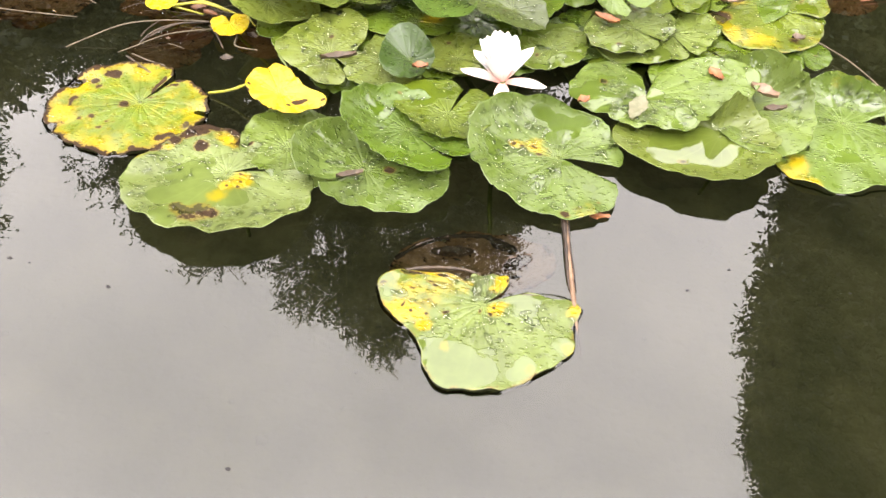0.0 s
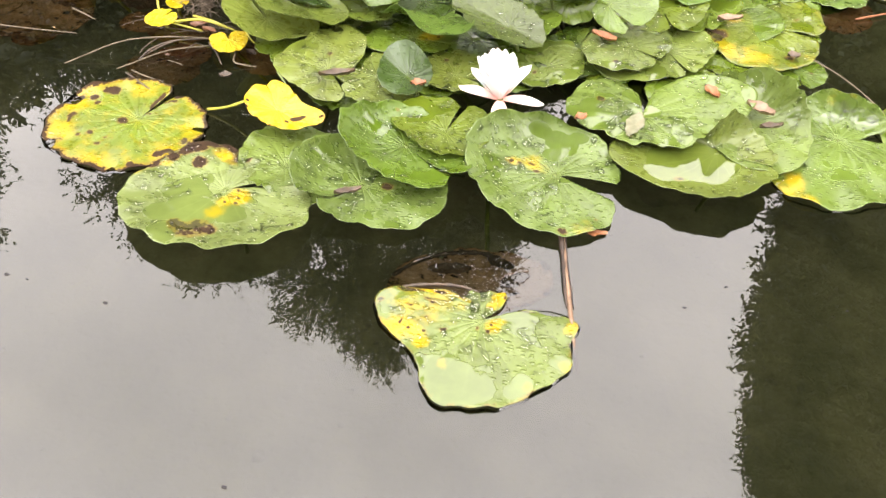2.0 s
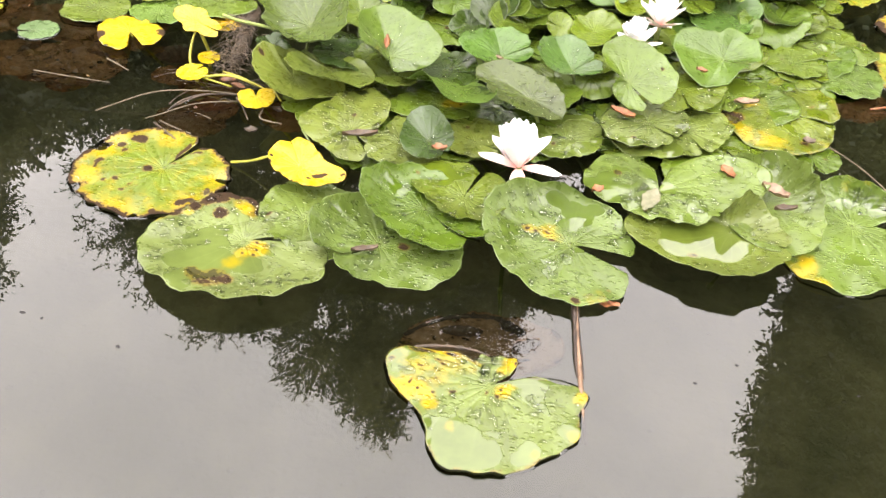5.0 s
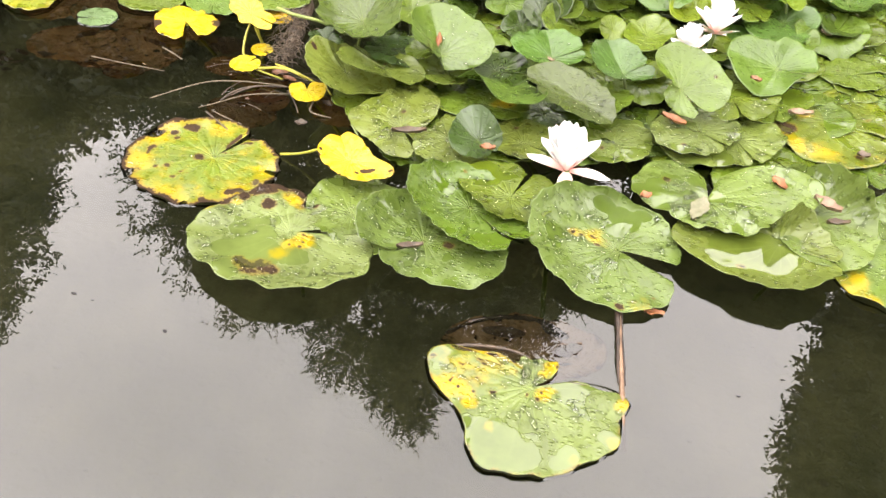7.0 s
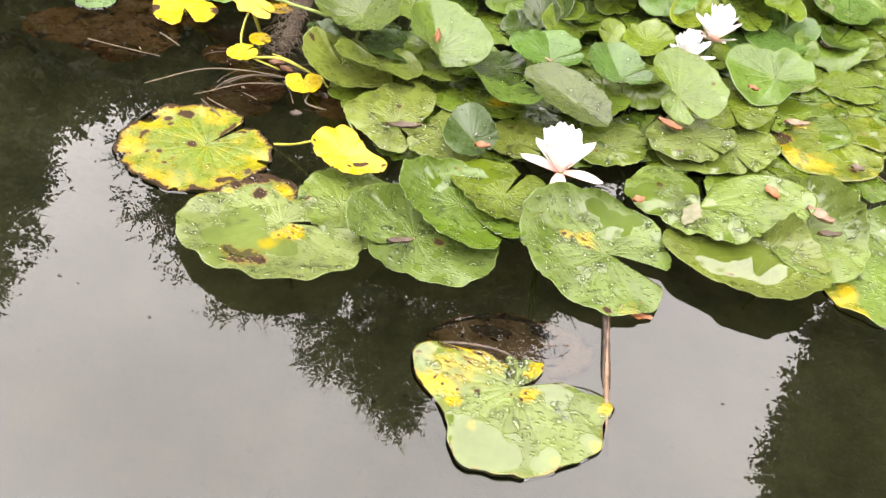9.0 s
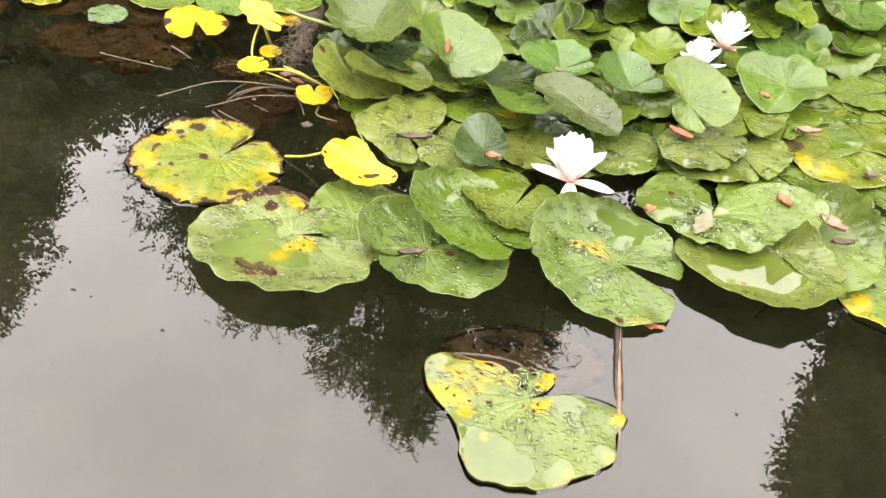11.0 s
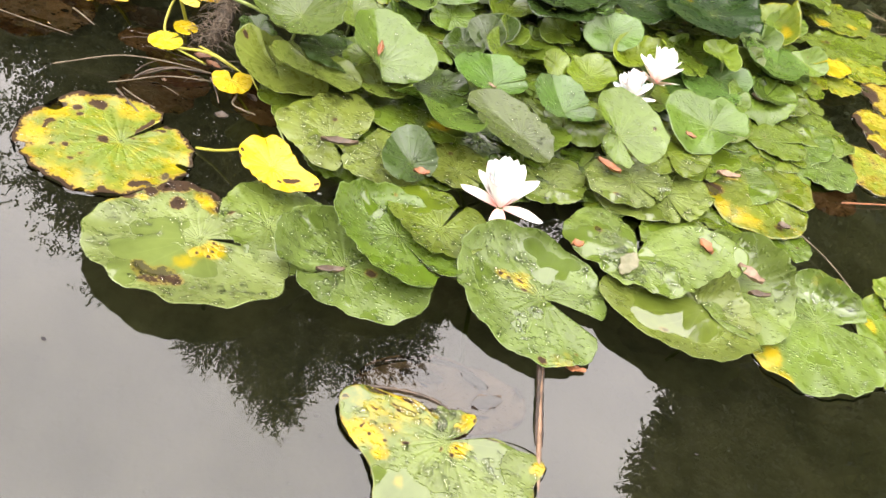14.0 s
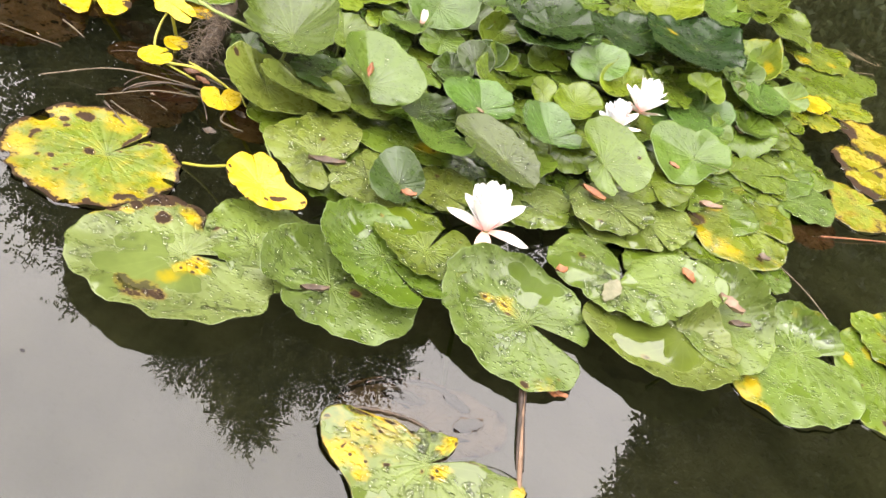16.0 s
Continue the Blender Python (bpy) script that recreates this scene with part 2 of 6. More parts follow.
ROOT_HAIR = grained("root_fibre", (0.035, 0.024, 0.014), (0.15, 0.11, 0.07), 60, 0.6, 0.3, 0.001)
LIGHT_STALK = grained("light_green_stalk", (0.13, 0.17, 0.03), (0.26, 0.32, 0.08), 40, 0.4, 0.3, 0.001)
WEED = grained("brown_weed", (0.06, 0.048, 0.022), (0.18, 0.14, 0.075), 40, 0.6, 0.5, 0.002, 0.3)
TAN = grained("tan_stalk", (0.07, 0.040, 0.022), (0.25, 0.155, 0.095), 70, 0.5, 0.5, 0.001)
SPLIT = grained("blackened_stalk", (0.010, 0.007, 0.005), (0.045, 0.026, 0.016), 90, 0.5, 0.5, 0.001)
RUST = grained("withered_orange", (0.11, 0.034, 0.011), (0.29, 0.115, 0.038), 90, 0.5, 0.4, 0.001)
DULL = grained("sodden_rust", (0.06, 0.022, 0.008), (0.17, 0.07, 0.025), 90, 0.5, 0.4, 0.001)
PINK = grained("withered_pink", (0.11, 0.06, 0.036), (0.26, 0.17, 0.105), 90, 0.5, 0.4, 0.001)
BLEACHED = grained("bleached_scar", (0.085, 0.09, 0.04), (0.19, 0.175, 0.115), 60, 0.4, 0.3, 0.001)
UMBER = grained("withered_brown", (0.03, 0.018, 0.010), (0.11, 0.068, 0.038), 90, 0.5, 0.4, 0.001)
WHITE = petal_material("white_petal", (0.74, 0.725, 0.71), (0.70, 0.36, 0.31), 0.52)
BLUSH = petal_material("blush_sepal", (0.72, 0.66, 0.61), (0.66, 0.34, 0.28), 0.75)
STAMEN = grained("stamen_yellow", (0.65, 0.42, 0.03), (0.80, 0.60, 0.08), 120, 0.5)
LEAVES_A = foliage_material("dark_tree_leaves", (0.016, 0.026, 0.010), (0.045, 0.065, 0.022))
LEAVES_B = foliage_material("conifer_needles", (0.012, 0.020, 0.010), (0.022, 0.033, 0.014))


# ---- mesh helpers ----
def mesh_from(name, verts, faces, material, smooth=True):
    me = bpy.data.meshes.new(name)
    me.from_pydata([tuple(v) for v in verts], [], faces)
    me.materials.append(material)
    if smooth:
        me.polygons.foreach_set("use_smooth", [True] * len(me.polygons))
    me.update()
    return me


def part(name, me, parent, label=""):
    ob = new(name, me)
    ob.parent = parent
    return tagged(ob, label)


def spline(points, steps):
    """Points along a smooth line through the given ones."""
    pts = [Vector(p) for p in points]
    pts = [pts[0] * 2 - pts[1]] + pts + [pts[-1] * 2 - pts[-2]]
    out = []
    for k in range(1, len(pts) - 2):
        a, b, c, d = pts[k - 1:k + 3]
        for s in range(steps):
            t = s / steps
            out.append(0.5 * ((2 * b) + (c - a) * t + (2 * a - 5 * b + 4 * c - d) * t * t + (3 * b - a - 3 * c + d) * t ** 3))
    return out + [pts[-2]]


def tube(points, r0, r1, sides=7, wobble=0.0, rng=random):
    """Vertices and faces of a tapered round stem along a line."""
    verts, faces, count = [], [], len(points)
    for k, p in enumerate(points):
        d = (points[min(k + 1, count - 1)] - points[max(k - 1, 0)]).normalized()
        u = d.orthogonal().normalized() if abs(d.z) > 0.9 else d.cross(Vector((0, 0, 1))).normalized()
        v = d.cross(u)
        r = (r0 + (r1 - r0) * k / (count - 1)) * (1 + wobble * rng.uniform(-1, 1))
        for s in range(sides):
            a = 2 * math.pi * s / sides
            verts.append(p + (u * math.cos(a) + v * math.sin(a)) * r)
    for k in range(count - 1):
        for s in range(sides):
            a, b = k * sides + s, k * sides + (s + 1) % sides
            faces.append((a, b, b + sides, a + sides))
    faces += [tuple(reversed(range(sides))), tuple(range((count - 1) * sides, count * sides))]
    return verts, faces


# ---- ground and water ----
POND = Vector((0.0, 3.0))


def bed(x, y):
    """Height of the ground: the pond's floor, a mud bank among the lilies, and the banks round the pond."""
    d = math.hypot((x - POND.x) / 5.2, (y - POND.y) / 3.9)
    floor = -0.30 + 0.03 * noise.noise((x * 1.3, y * 1.3, 0.0)) + 0.010 * noise.noise((x * 9, y * 9, 3.0))
    floor += 0.235 * math.exp(-((x + 1.05) / 0.36) ** 2 - ((y - 1.72) / 0.26) ** 2)
    floor += 0.20 * math.exp(-((x + 0.35) / 0.20) ** 2 - ((y - 1.62) / 0.16) ** 2)
    floor += 0.272 * math.exp(-((x + 0.97) / 0.13) ** 2 - ((y - 1.38) / 0.055) ** 2)
    t = min(max((d - 0.86) / 0.20, 0.0), 1.0)
    t = t * t * (3 - 2 * t)
    shore = 0.22 + 0.10 * noise.noise((x * 0.5, y * 0.5, 7.0)) + 0.03 * noise.noise((x * 3, y * 3, 9.0))
    return floor * (1 - t) + shore * t


def build_ground():
    radii = [0.02 + 0.032 * k for k in range(80)]
    while radii[-1] < 420:
        radii.append(radii[-1] * 1.10 + 0.03)
    sectors, cx, cy = 150, -0.1, 1.5
    verts = [(cx, cy, bed(cx, cy))]
    for r in radii:
        for s in range(sectors):
            a = 2 * math.pi * s / sectors
            x, y = cx + r * math.cos(a), cy + r * math.sin(a)
            verts.append((x, y, bed(x, y)))
    faces = [(0, 1 + s, 1 + (s + 1) % sectors) for s in range(sectors)]
    for k in range(len(radii) - 1):
        for s in range(sectors):
            a, b = 1 + k * sectors + s, 1 + k * sectors + (s + 1) % sectors
            faces.append((a, a + sectors, b + sectors, b))
    me = mesh_from("ground", verts, faces, MUD)
    tagged(new("ground", me), "dark muddy pond floor rising to grassy banks", "ground", kind="structure")


def build_water():
    """One still sheet that meets the banks."""
    sectors, rings = 96, 14
    verts, faces = [(POND.x, POND.y, 0.0)], []
    for k in range(1, rings + 1):
        for s in range(sectors):
            a = 2 * math.pi * s / sectors
            verts.append((POND.x + 5.35 * k / rings * math.cos(a), POND.y + 4.02 * k / rings * math.sin(a), 0.0))
    faces = [(0, 1 + s, 1 + (s + 1) % sectors) for s in range(sectors)]
    for k in range(rings - 1):
        for s in range(sectors):
            a, b = 1 + k * sectors + s, 1 + k * sectors + (s + 1) % sectors
            faces.append((a, a + sectors, b + sectors, b))
    ob = tagged(new("water", mesh_from("water", verts, faces, WATER)), "still dark pond water mirroring trees and grey sky", "water", kind="structure")
    ob.visible_shadow = False


build_ground()
build_water()


# ---- trees round the pond ----
def foliage(name, blobs, count, size, material, rng, droop=0.25, core=6.0, solid=0.62, edge=0.70, airy=0.0):
    """A crown of many small leaves in sprigs over lobed masses, with gaps between them."""
    verts, faces = [], []
    weight = [b[3] * b[5] for b in blobs]
    total = sum(weight)

    def add(c, length, width, d, u):
        k = len(verts)
        tip = c + d * length
        mid = c + d * (length * 0.5)
        verts.extend((c, mid + u * width, tip, mid - u * width))
        faces.append((k, k + 1, k + 2, k + 3))

    for (x, y, z, rx, ry, rz), w in zip(blobs, weight):
        for _ in range(int(count * w / total)):
            n = Vector((rng.gauss(0, 1), rng.gauss(0, 1), rng.gauss(0, 1))).normalized()
            layer = rng.random()
            heart, deep = layer < 0.25 * (1 - airy), layer < 0.36 * (1 - airy)
            r = rng.uniform(0.10, solid) if heart else rng.uniform(0.40, edge + 0.04) if deep else rng.uniform(edge, 1.0) + (1.0 - edge) * noise.noise(n * 3.5 + Vector((x, y, z)))
            c = Vector((x + n.x * rx * r, y + n.y * ry * r, z + n.z * rz * r))
            if noise.noise(c * 1.6) < -0.42 and not deep:
                continue
            # gaps stretched along y so sky shows through from the camera
            gap_at = Vector((c.x, c.y * 0.3, c.z))
            if airy and (noise.noise(gap_at * 1.9) < -0.30 or noise.noise(gap_at * 5.5) < -0.10):
                continue
            out = Vector((n.x, n.y, n.z - droop)).normalized()
            stem = (out + 0.7 * Vector((rng.gauss(0, 1), rng.gauss(0, 1), rng.gauss(0, 1)))).normalized()
            if deep:
                u = stem.orthogonal().normalized()
                wide = size * (core if heart else 2.6)
                add(c, wide, wide * 0.45, stem, u)
                continue
            for j in range(rng.randint(5, 8)):
                d = (stem + 0.9 * Vector((rng.gauss(0, 1), rng.gauss(0, 1), rng.gauss(0, 1)))).normalized()
                u = d.cross(Vector((rng.gauss(0, 1), rng.gauss(0, 1), rng.gauss(0, 1)))).normalized()
                add(c + stem * (size * 0.55 * j), size * rng.uniform(0.7, 1.25), size * rng.uniform(0.22, 0.36), d, u)
    return mesh_from(name, verts, faces, material, smooth=False)


def tree(base, height, spread, blobs, count, size, material, label, seed, droop=0.25, solid=0.62, edge=0.70, airy=0.0):
    """A tapered trunk with limbs that reach into the crown's masses."""
    rng = random.Random(seed)
    root = new("tree")
    tagged(root, label, "tree", "trees round the pond")
    top = Vector((base[0] + rng.uniform(-0.3, 0.3), base[1], height * 0.9))
    line = spline([base, Vector(base).lerp(top, 0.35) + Vector((0.12, 0.1, 0)), Vector(base).lerp(top, 0.7) + Vector((-0.1, 0, 0)), top], 6)
    part("trunk", mesh_from("trunk", *tube(line, spread, 0.03, 10, 0.04, rng), BARK), root)
    for x, y, z, rx, ry, rz in blobs:
        k = min(range(len(line)), key=lambda i: abs(line[i].z - max(z - 1.2, 1.0)))
        a, b = line[k], Vector((x, y, z))
        limb = spline([a, a.lerp(b, 0.5) + Vector((0, 0, -0.12)), b], 5)
        part("limb", mesh_from("limb", *tube(limb, spread * 0.4, 0.015, 7, 0.05, rng), BARK), root)
    crown = part("crown", foliage("crown", blobs, count, size, material, rng, droop, 5.0 - 2.4 * airy, solid, edge, airy), root)
    tagged(crown, kind="stuff")
    return root


tree((-2.0, 8.6, 0.15), 9.6, 0.20, [
    (-1.25, 8.0, 8.6, 0.60, 0.7, 1.4), (-2.05, 8.1, 7.75, 0.84, 1.0, 1.32), (-3.15, 8.0, 6.50, 1.00, 1.1, 1.22), (-4.2, 8.0, 5.95, 0.90, 0.9, 1.12),
    (-0.28, 8.0, 7.1, 0.85, 0.9, 1.3), (0.10, 8.0, 6.0, 0.80, 0.9, 1.2), (-2.0, 8.2, 5.0, 2.7, 1.6, 1.8)],
    74000, 0.050, LEAVES_A, "tall leafy tree with fine twigs overhanging the pond", 3, 0.25, 0.62, 0.50, 0.80)
tree((7.2, 9.0, 0.15), 13.5, 0.28, [
    (6.0, 8.0, 6.0, 2.12, 1.9, 2.3), (6.2, 8.0, 8.4, 1.98, 1.9, 2.1), (6.6, 8.0, 10.8, 1.75, 1.8, 2.1), (7.3, 8.0, 13.0, 1.55, 1.6, 2.0),
    (4.25, 8.0, 4.9, 0.55, 0.7, 0.42), (4.20, 8.0, 6.2, 0.50, 0.7, 0.5), (4.45, 8.0, 7.5, 0.55, 0.7, 0.45), (4.70, 8.0, 8.8, 0.6, 0.7, 0.55), (5.25, 8.0, 10.3, 0.55, 0.7, 0.5), (5.65, 8.0, 11.6, 0.55, 0.7, 0.55),
    (9.0, 9.0, 7.0, 2.6, 2.2, 4.0), (9.2, 9.0, 11.5, 2.3, 2.0, 3.0), (6.2, 8.5, 3.4, 2.6, 1.8, 1.8)],
    76000, 0.078, LEAVES_B, "dense dark tree standing tall beside the pond", 5, 0.25, 0.90, 0.90)
tree((-9.2, 8.6, 0.15), 10.5, 0.26, [
    (-8.3, 8.0, 4.6, 2.45, 1.8, 2.2), (-8.9, 8.0, 7.2, 2.1, 1.6, 2.0), (-9.9, 8.0, 9.2, 1.85, 1.5, 1.9), (-11.0, 8.0, 6.5, 2.2, 1.8, 3.6), (-6.0, 8.0, 3.7, 1.7, 1.2, 1.45), (-6.35, 8.0, 4.75, 1.25, 1.1, 0.95), (-7.65, 8.0, 6.4, 1.15, 1.1, 1.25)],
    36000, 0.074, LEAVES_B, "dark drooping conifer beside the pond", 7, 0.9, 0.90, 0.84)
# unseen trees added behind the viewer to cut skylight on the pads
for k, (x, y, h) in enumerate(((-8.5, -3.0, 8.5), (-2.5, -7.5, 9.0), (4.5, -7.0, 9.5), (9.5, -1.0, 9.0))):
    tree((x, y, 0.15), h, 0.22, [(x, y, h * 0.50, 2.6, 2.4, h * 0.30), (x + 0.6, y, h * 0.76, 1.9, 1.8, h * 0.22), (x - 1.3, y, h * 0.36, 2.0, 2.0, h * 0.22)],
         2200, 0.16, LEAVES_A, "unseen broad tree added behind the viewer to block skylight", 20 + k)


def shrub(x, y, w, h, seed):
    rng = random.Random(seed)
    root = tagged(new("shrub"), "dense dark shrub on the far bank", "shrub", "shrubs along the far bank")
    for k in range(5):
        a = 2 * math.pi * k / 5
        line = spline([(x, y, 0.1), (x + 0.25 * math.cos(a), y + 0.2 * math.sin(a), h * 0.4), (x + w * 0.5 * math.cos(a), y + 0.5 * math.sin(a), h * 0.8)], 4)
        part("stem", mesh_from("stem", *tube(line, 0.04, 0.01, 6, 0.05, rng), BARK), root)
    blobs = [(x, y, h * 0.5, w * 0.65, 0.9, h * 0.5), (x - w * 0.35, y, h * 0.40, w * 0.4, 0.8, h * 0.40), (x + w * 0.35, y - 0.1, h * 0.42, w * 0.4, 0.8, h * 0.42)]
    tagged(part("crown", foliage("crown", blobs, 12000, 0.085, LEAVES_A, rng, 0.5, 3.6, 0.86, 0.82), root), kind="stuff")


for k, (x, y, w, h) in enumerate(((-11.5, 6.5, 3.2, 5.0), (-8.4, 8.0, 3.4, 5.4), (-6.0, 8.2, 3.4, 5.5), (-3.8, 8.4, 3.4, 5.6), (-0.9, 8.5, 3.4, 5.7), (1.6, 8.4, 3.4, 5.2), (3.6, 8.4, 3.4, 5.1), (9.8, 6.5, 3.2, 5.0))):
    shrub(x, y, w, h, 40 + k)


# ---- lily pads ----
# colour of the blade, yellowing (all over, at the rim), rot (all over, at the rim), loose blotches of each
LOOKS = {
    "green": ((0.080, 0.106, 0.018), 0.0, 0.16, 0.0, 0.20, 0, 1),
    # darker green: shade cast by neighbouring leaves is put into the blade colour
    "deep": ((0.064, 0.095, 0.008), 0.0, 0.16, 0.0, 0.20, 0, 1),
    "fresh": ((0.075, 0.109, 0.016), 0.0, 0.16, 0.0, 0.15, 0, 0),
    "lime": ((0.090, 0.128, 0.007), 0.10, 0.22, 0.0, 0.15, 0, 0),
    "pale": ((0.052, 0.090, 0.012), 0.0, 0.10, 0.0, 0.15, 0, 0),
    "grey": ((0.040, 0.054, 0.010), 0.0, 0.0, 0.0, 0.15, 0, 1),
    "big": ((0.038, 0.062, 0.007), 0.0, 0.08, 0.0, 0.15, 0, 0),
    # low green with the shade between crowded leaves painted into it
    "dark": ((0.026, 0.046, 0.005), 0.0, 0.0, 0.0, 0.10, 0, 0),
    # near-black greens, next two: shade and dark reflections are painted into the blades
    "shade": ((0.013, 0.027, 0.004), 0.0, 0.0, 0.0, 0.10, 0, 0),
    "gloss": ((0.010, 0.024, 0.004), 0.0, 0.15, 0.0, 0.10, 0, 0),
    "rust": ((0.072, 0.100, 0.008), 0.12, 0.22, 0.0, 0.15, 1, 1),
    "fade": ((0.080, 0.112, 0.008), 0.16, 0.36, 0.0, 0.20, 2, 2),
    "yellowing": ((0.100, 0.124, 0.008), 0.32, 0.42, 0.0, 0.40, 1, 1),
    "yellow": ((0.350, 0.270, 0.006), 0.0, 0.32, 0.0, 0.48, 0, 1),
    # the strong rim value is rot and the waterline's shadow painted together
    "spotted": ((0.094, 0.116, 0.010), 0.32, 0.60, 0.0, 0.80, 0, 0),
    "fl": ((0.098, 0.120, 0.032), 0.0, 0.22, 0.0, 0.22, 0, 0),
    "lone": ((0.090, 0.107, 0.023), 0.04, 0.26, 0.0, 0.40, 0, 2),
    "decay": ((0.200, 0.185, 0.012), 0.34, 0.50, 0.34, 0.62, 0, 0),
    "decay2": ((0.150, 0.165, 0.012), 0.34, 0.50, 0.31, 0.54, 0, 0),
    "dead": ((0.330, 0.190, 0.095), 0.0, 0.0, 0.34, 0.44, 0, 3),
    "sodden": ((0.070, 0.032, 0.013), 0.0, 0.0, 0.30, 0.50, 0, 2),
    "sunk": ((0.330, 0.225, 0.130), 0.0, 0.0, 0.30, 0.50, 0, 5),
    "small": ((0.085, 0.120, 0.040), 0.0, 0.10, 0.0, 0.15, 0, 0),
    "orange": ((0.360, 0.180, 0.012), 0.6, 0.6, 0.36, 0.52, 0, 1),
}
pad_count = 0


def gap(a, b):
    return (a - b + 180) % 360 - 180


def specks(seed, count, az, rho, size):
    """Small rotten specks strewn over one stretch of a pad: ranges of direction, of distance from the hub and of size."""
    rng = random.Random(seed)
    return tuple((rng.uniform(*az), rng.uniform(*rho), rng.uniform(*size), "r", 0.9) for _ in range(count))


def lily(look_name, hub, radius, shape, notch=None, tilt=(0, 0), cup=0.0, fold=None, lifts=(), drops=0, wave=0.024, spots=(), curls=(), label=""):
    """A lily pad. hub: where its stalk meets it. shape: how the outline departs from a circle, as cosine and sine pairs
    round the hub.
    notch: direction, half width in degrees and depth of its slit. tilt: degrees, and the direction towards which it
    rises. cup: rim above hub.
    fold: axis of a crease and the heights of its two sides. lifts: direction, width and height of a raised stretch of
    rim.
    curls: the same, rolled up and pulled towards -y to hold the camera's outline."""
    global pad_count
    lap = 0.0
    pad_count += 1
    rng = random.Random(100 + pad_count)
    colour, yel, yel_rim, rot, rot_rim, blots_y, blots_r = LOOKS[look_name]
    if notch is None:
        notch = (rng.uniform(0, 360), 0.4, 1.0)
        lap = 0.0035
    near = math.hypot(hub[0], hub[1] - 0.2) < 1.55
    if near and not drops and 0.01 < hub[2] < 0.13 and radius > 0.045 and look_name not in ("yellow", "orange", "dead", "sunk", "sodden"):
        drops = int(900 * radius)
    sectors, rings = (144, 24) if near else (60, 10)
    phase = [rng.uniform(0, 6.28) for _ in range(4)]
    ripple = rng.choice((5, 6, 7, 8))
    if hub[2] > 0.04 and not lifts and look_name != "yellow":
        lifts = tuple((rng.uniform(0, 360), rng.uniform(25, 60), rng.uniform(-0.28, 0.30) * radius) for _ in range(3))
    blots = list(spots)
    blots += [(rng.uniform(0, 360), rng.uniform(0.3, 0.95), rng.uniform(0.15, 0.3), "y", rng.uniform(0.5, 0.8)) for _ in range(blots_y)]
    blots += [(rng.uniform(0, 360), rng.uniform(0.2, 0.95), rng.uniform(0.03, 0.085) * (2.6 if look_name[:5] == "decay" and k % 2 == 0 else 1.0), "r", rng.uniform(0.75, 0.95)) for k in range(blots_r)]

    def reach(phi):
        a = math.radians(phi)
        r = 1.0
        for k in range(len(shape) // 2):
            r += shape[2 * k] * math.cos((k + 1) * a) + shape[2 * k + 1] * math.sin((k + 1) * a)
        r = max(r, 0.3)
        r += (0.3 if look_name == "yellow" else 1.0) * (0.011 * math.sin(13 * a + phase[0]) + 0.009 * math.sin(23 * a + phase[1]) + 0.022 * noise.noise((phi * 0.16, pad_count * 3.1, 0)) + 0.010 * noise.noise((phi * 0.6, pad_count * 3.1, 5)))
        d = abs(gap(phi, notch[0])) - notch[1]
        return radius * r * (1 - 0.13 * math.exp(-(max(d, 0) / 7.0) ** 2))

    def surface(rho, phi):
        a = math.radians(phi)
        r = reach(phi) * rho
        z = cup * rho * rho
        if fold:
            crease = math.sin(math.radians(phi - fold[0]))
            z += rho * (fold[1] * max(crease, 0.0) + fold[2] * max(-crease, 0.0))
        for az, w, h in lifts:
            z += h * rho ** 3.2 * math.exp(-(gap(phi, az) / w) ** 2)
        px, py = r * math.cos(a), r * math.sin(a)
        z += wave * radius * rho * rho * (2.4 * noise.noise((px * 17 + pad_count, py * 17, pad_count * 1.7)) + 0.5 * math.sin(ripple * a + phase[2]) * rho * rho) + 0.022 * radius * math.sin(13 * a + phase[3]) * rho ** 6
        z += 0.010 * radius * noise.noise((r * math.cos(a) * 30, r * math.sin(a) * 30, pad_count)) * rho
        if lap:
            z += lap * rho * math.exp(-max(gap(phi, notch[0]), 0.0) / 14.0) * (gap(phi, notch[0]) > 0)
        z += 0.025 * radius * math.exp(-(rho / 0.12) ** 2) * -1.0
        roll = sum(h * rho ** 4 * math.exp(-(gap(phi, az) / w) ** 2) for az, w, h in curls)
        return Vector((px, py - 1.25 * roll, z + roll))

    thick = 0.0011
    verts, uvs, yellow, rots, pools, faces = [], [], [], [], [], []
    for side in (0, 1):
        verts.append(surface(0, 0) - Vector((0, 0, thick * side)))
        uvs.append((0.5, 0.0))
        yellow.append(yel)
        rots.append(rot)
        pools.append(0.0)
        for k in range(1, rings + 1):
            rho = 1 - (1 - k / rings) ** 1.25
            open_ = notch[1] * min(max((rho - (1 - notch[2])) / 0.2, 0.02), 1.0)
            for s in range(sectors + 1):
                f = s / sectors
                phi = notch[0] + open_ + (360 - 2 * open_) * f
                v = surface(rho, phi)
                if side:
                    v.z -= thick * (1.2 - 0.7 * rho)
                verts.append(v)
                uvs.append((f, rho))
                y = yel + (yel_rim - yel) * rho ** 5
                b = rot + (rot_rim - rot) * rho ** 9
                w = 0.0
                for az, br, size, kind, power in blots:
                    dx = rho * math.cos(math.radians(phi)) - br * math.cos(math.radians(az))
                    dy = rho * math.sin(math.radians(phi)) - br * math.sin(math.radians(az))
                    hit = power * math.exp(-((dx * dx + dy * dy) / (size * size)) ** 1.5)
                    if kind == "y":
                        y = max(y, hit)
                    elif kind == "r":
                        b = max(b, hit)
                    else:
                        w = max(w, hit)
                yellow.append(y)
                rots.append(b)
                pools.append(w)
    row, half = sectors + 1, 1 + rings * (sectors + 1)
    for side in (0, 1):
        o = side * half
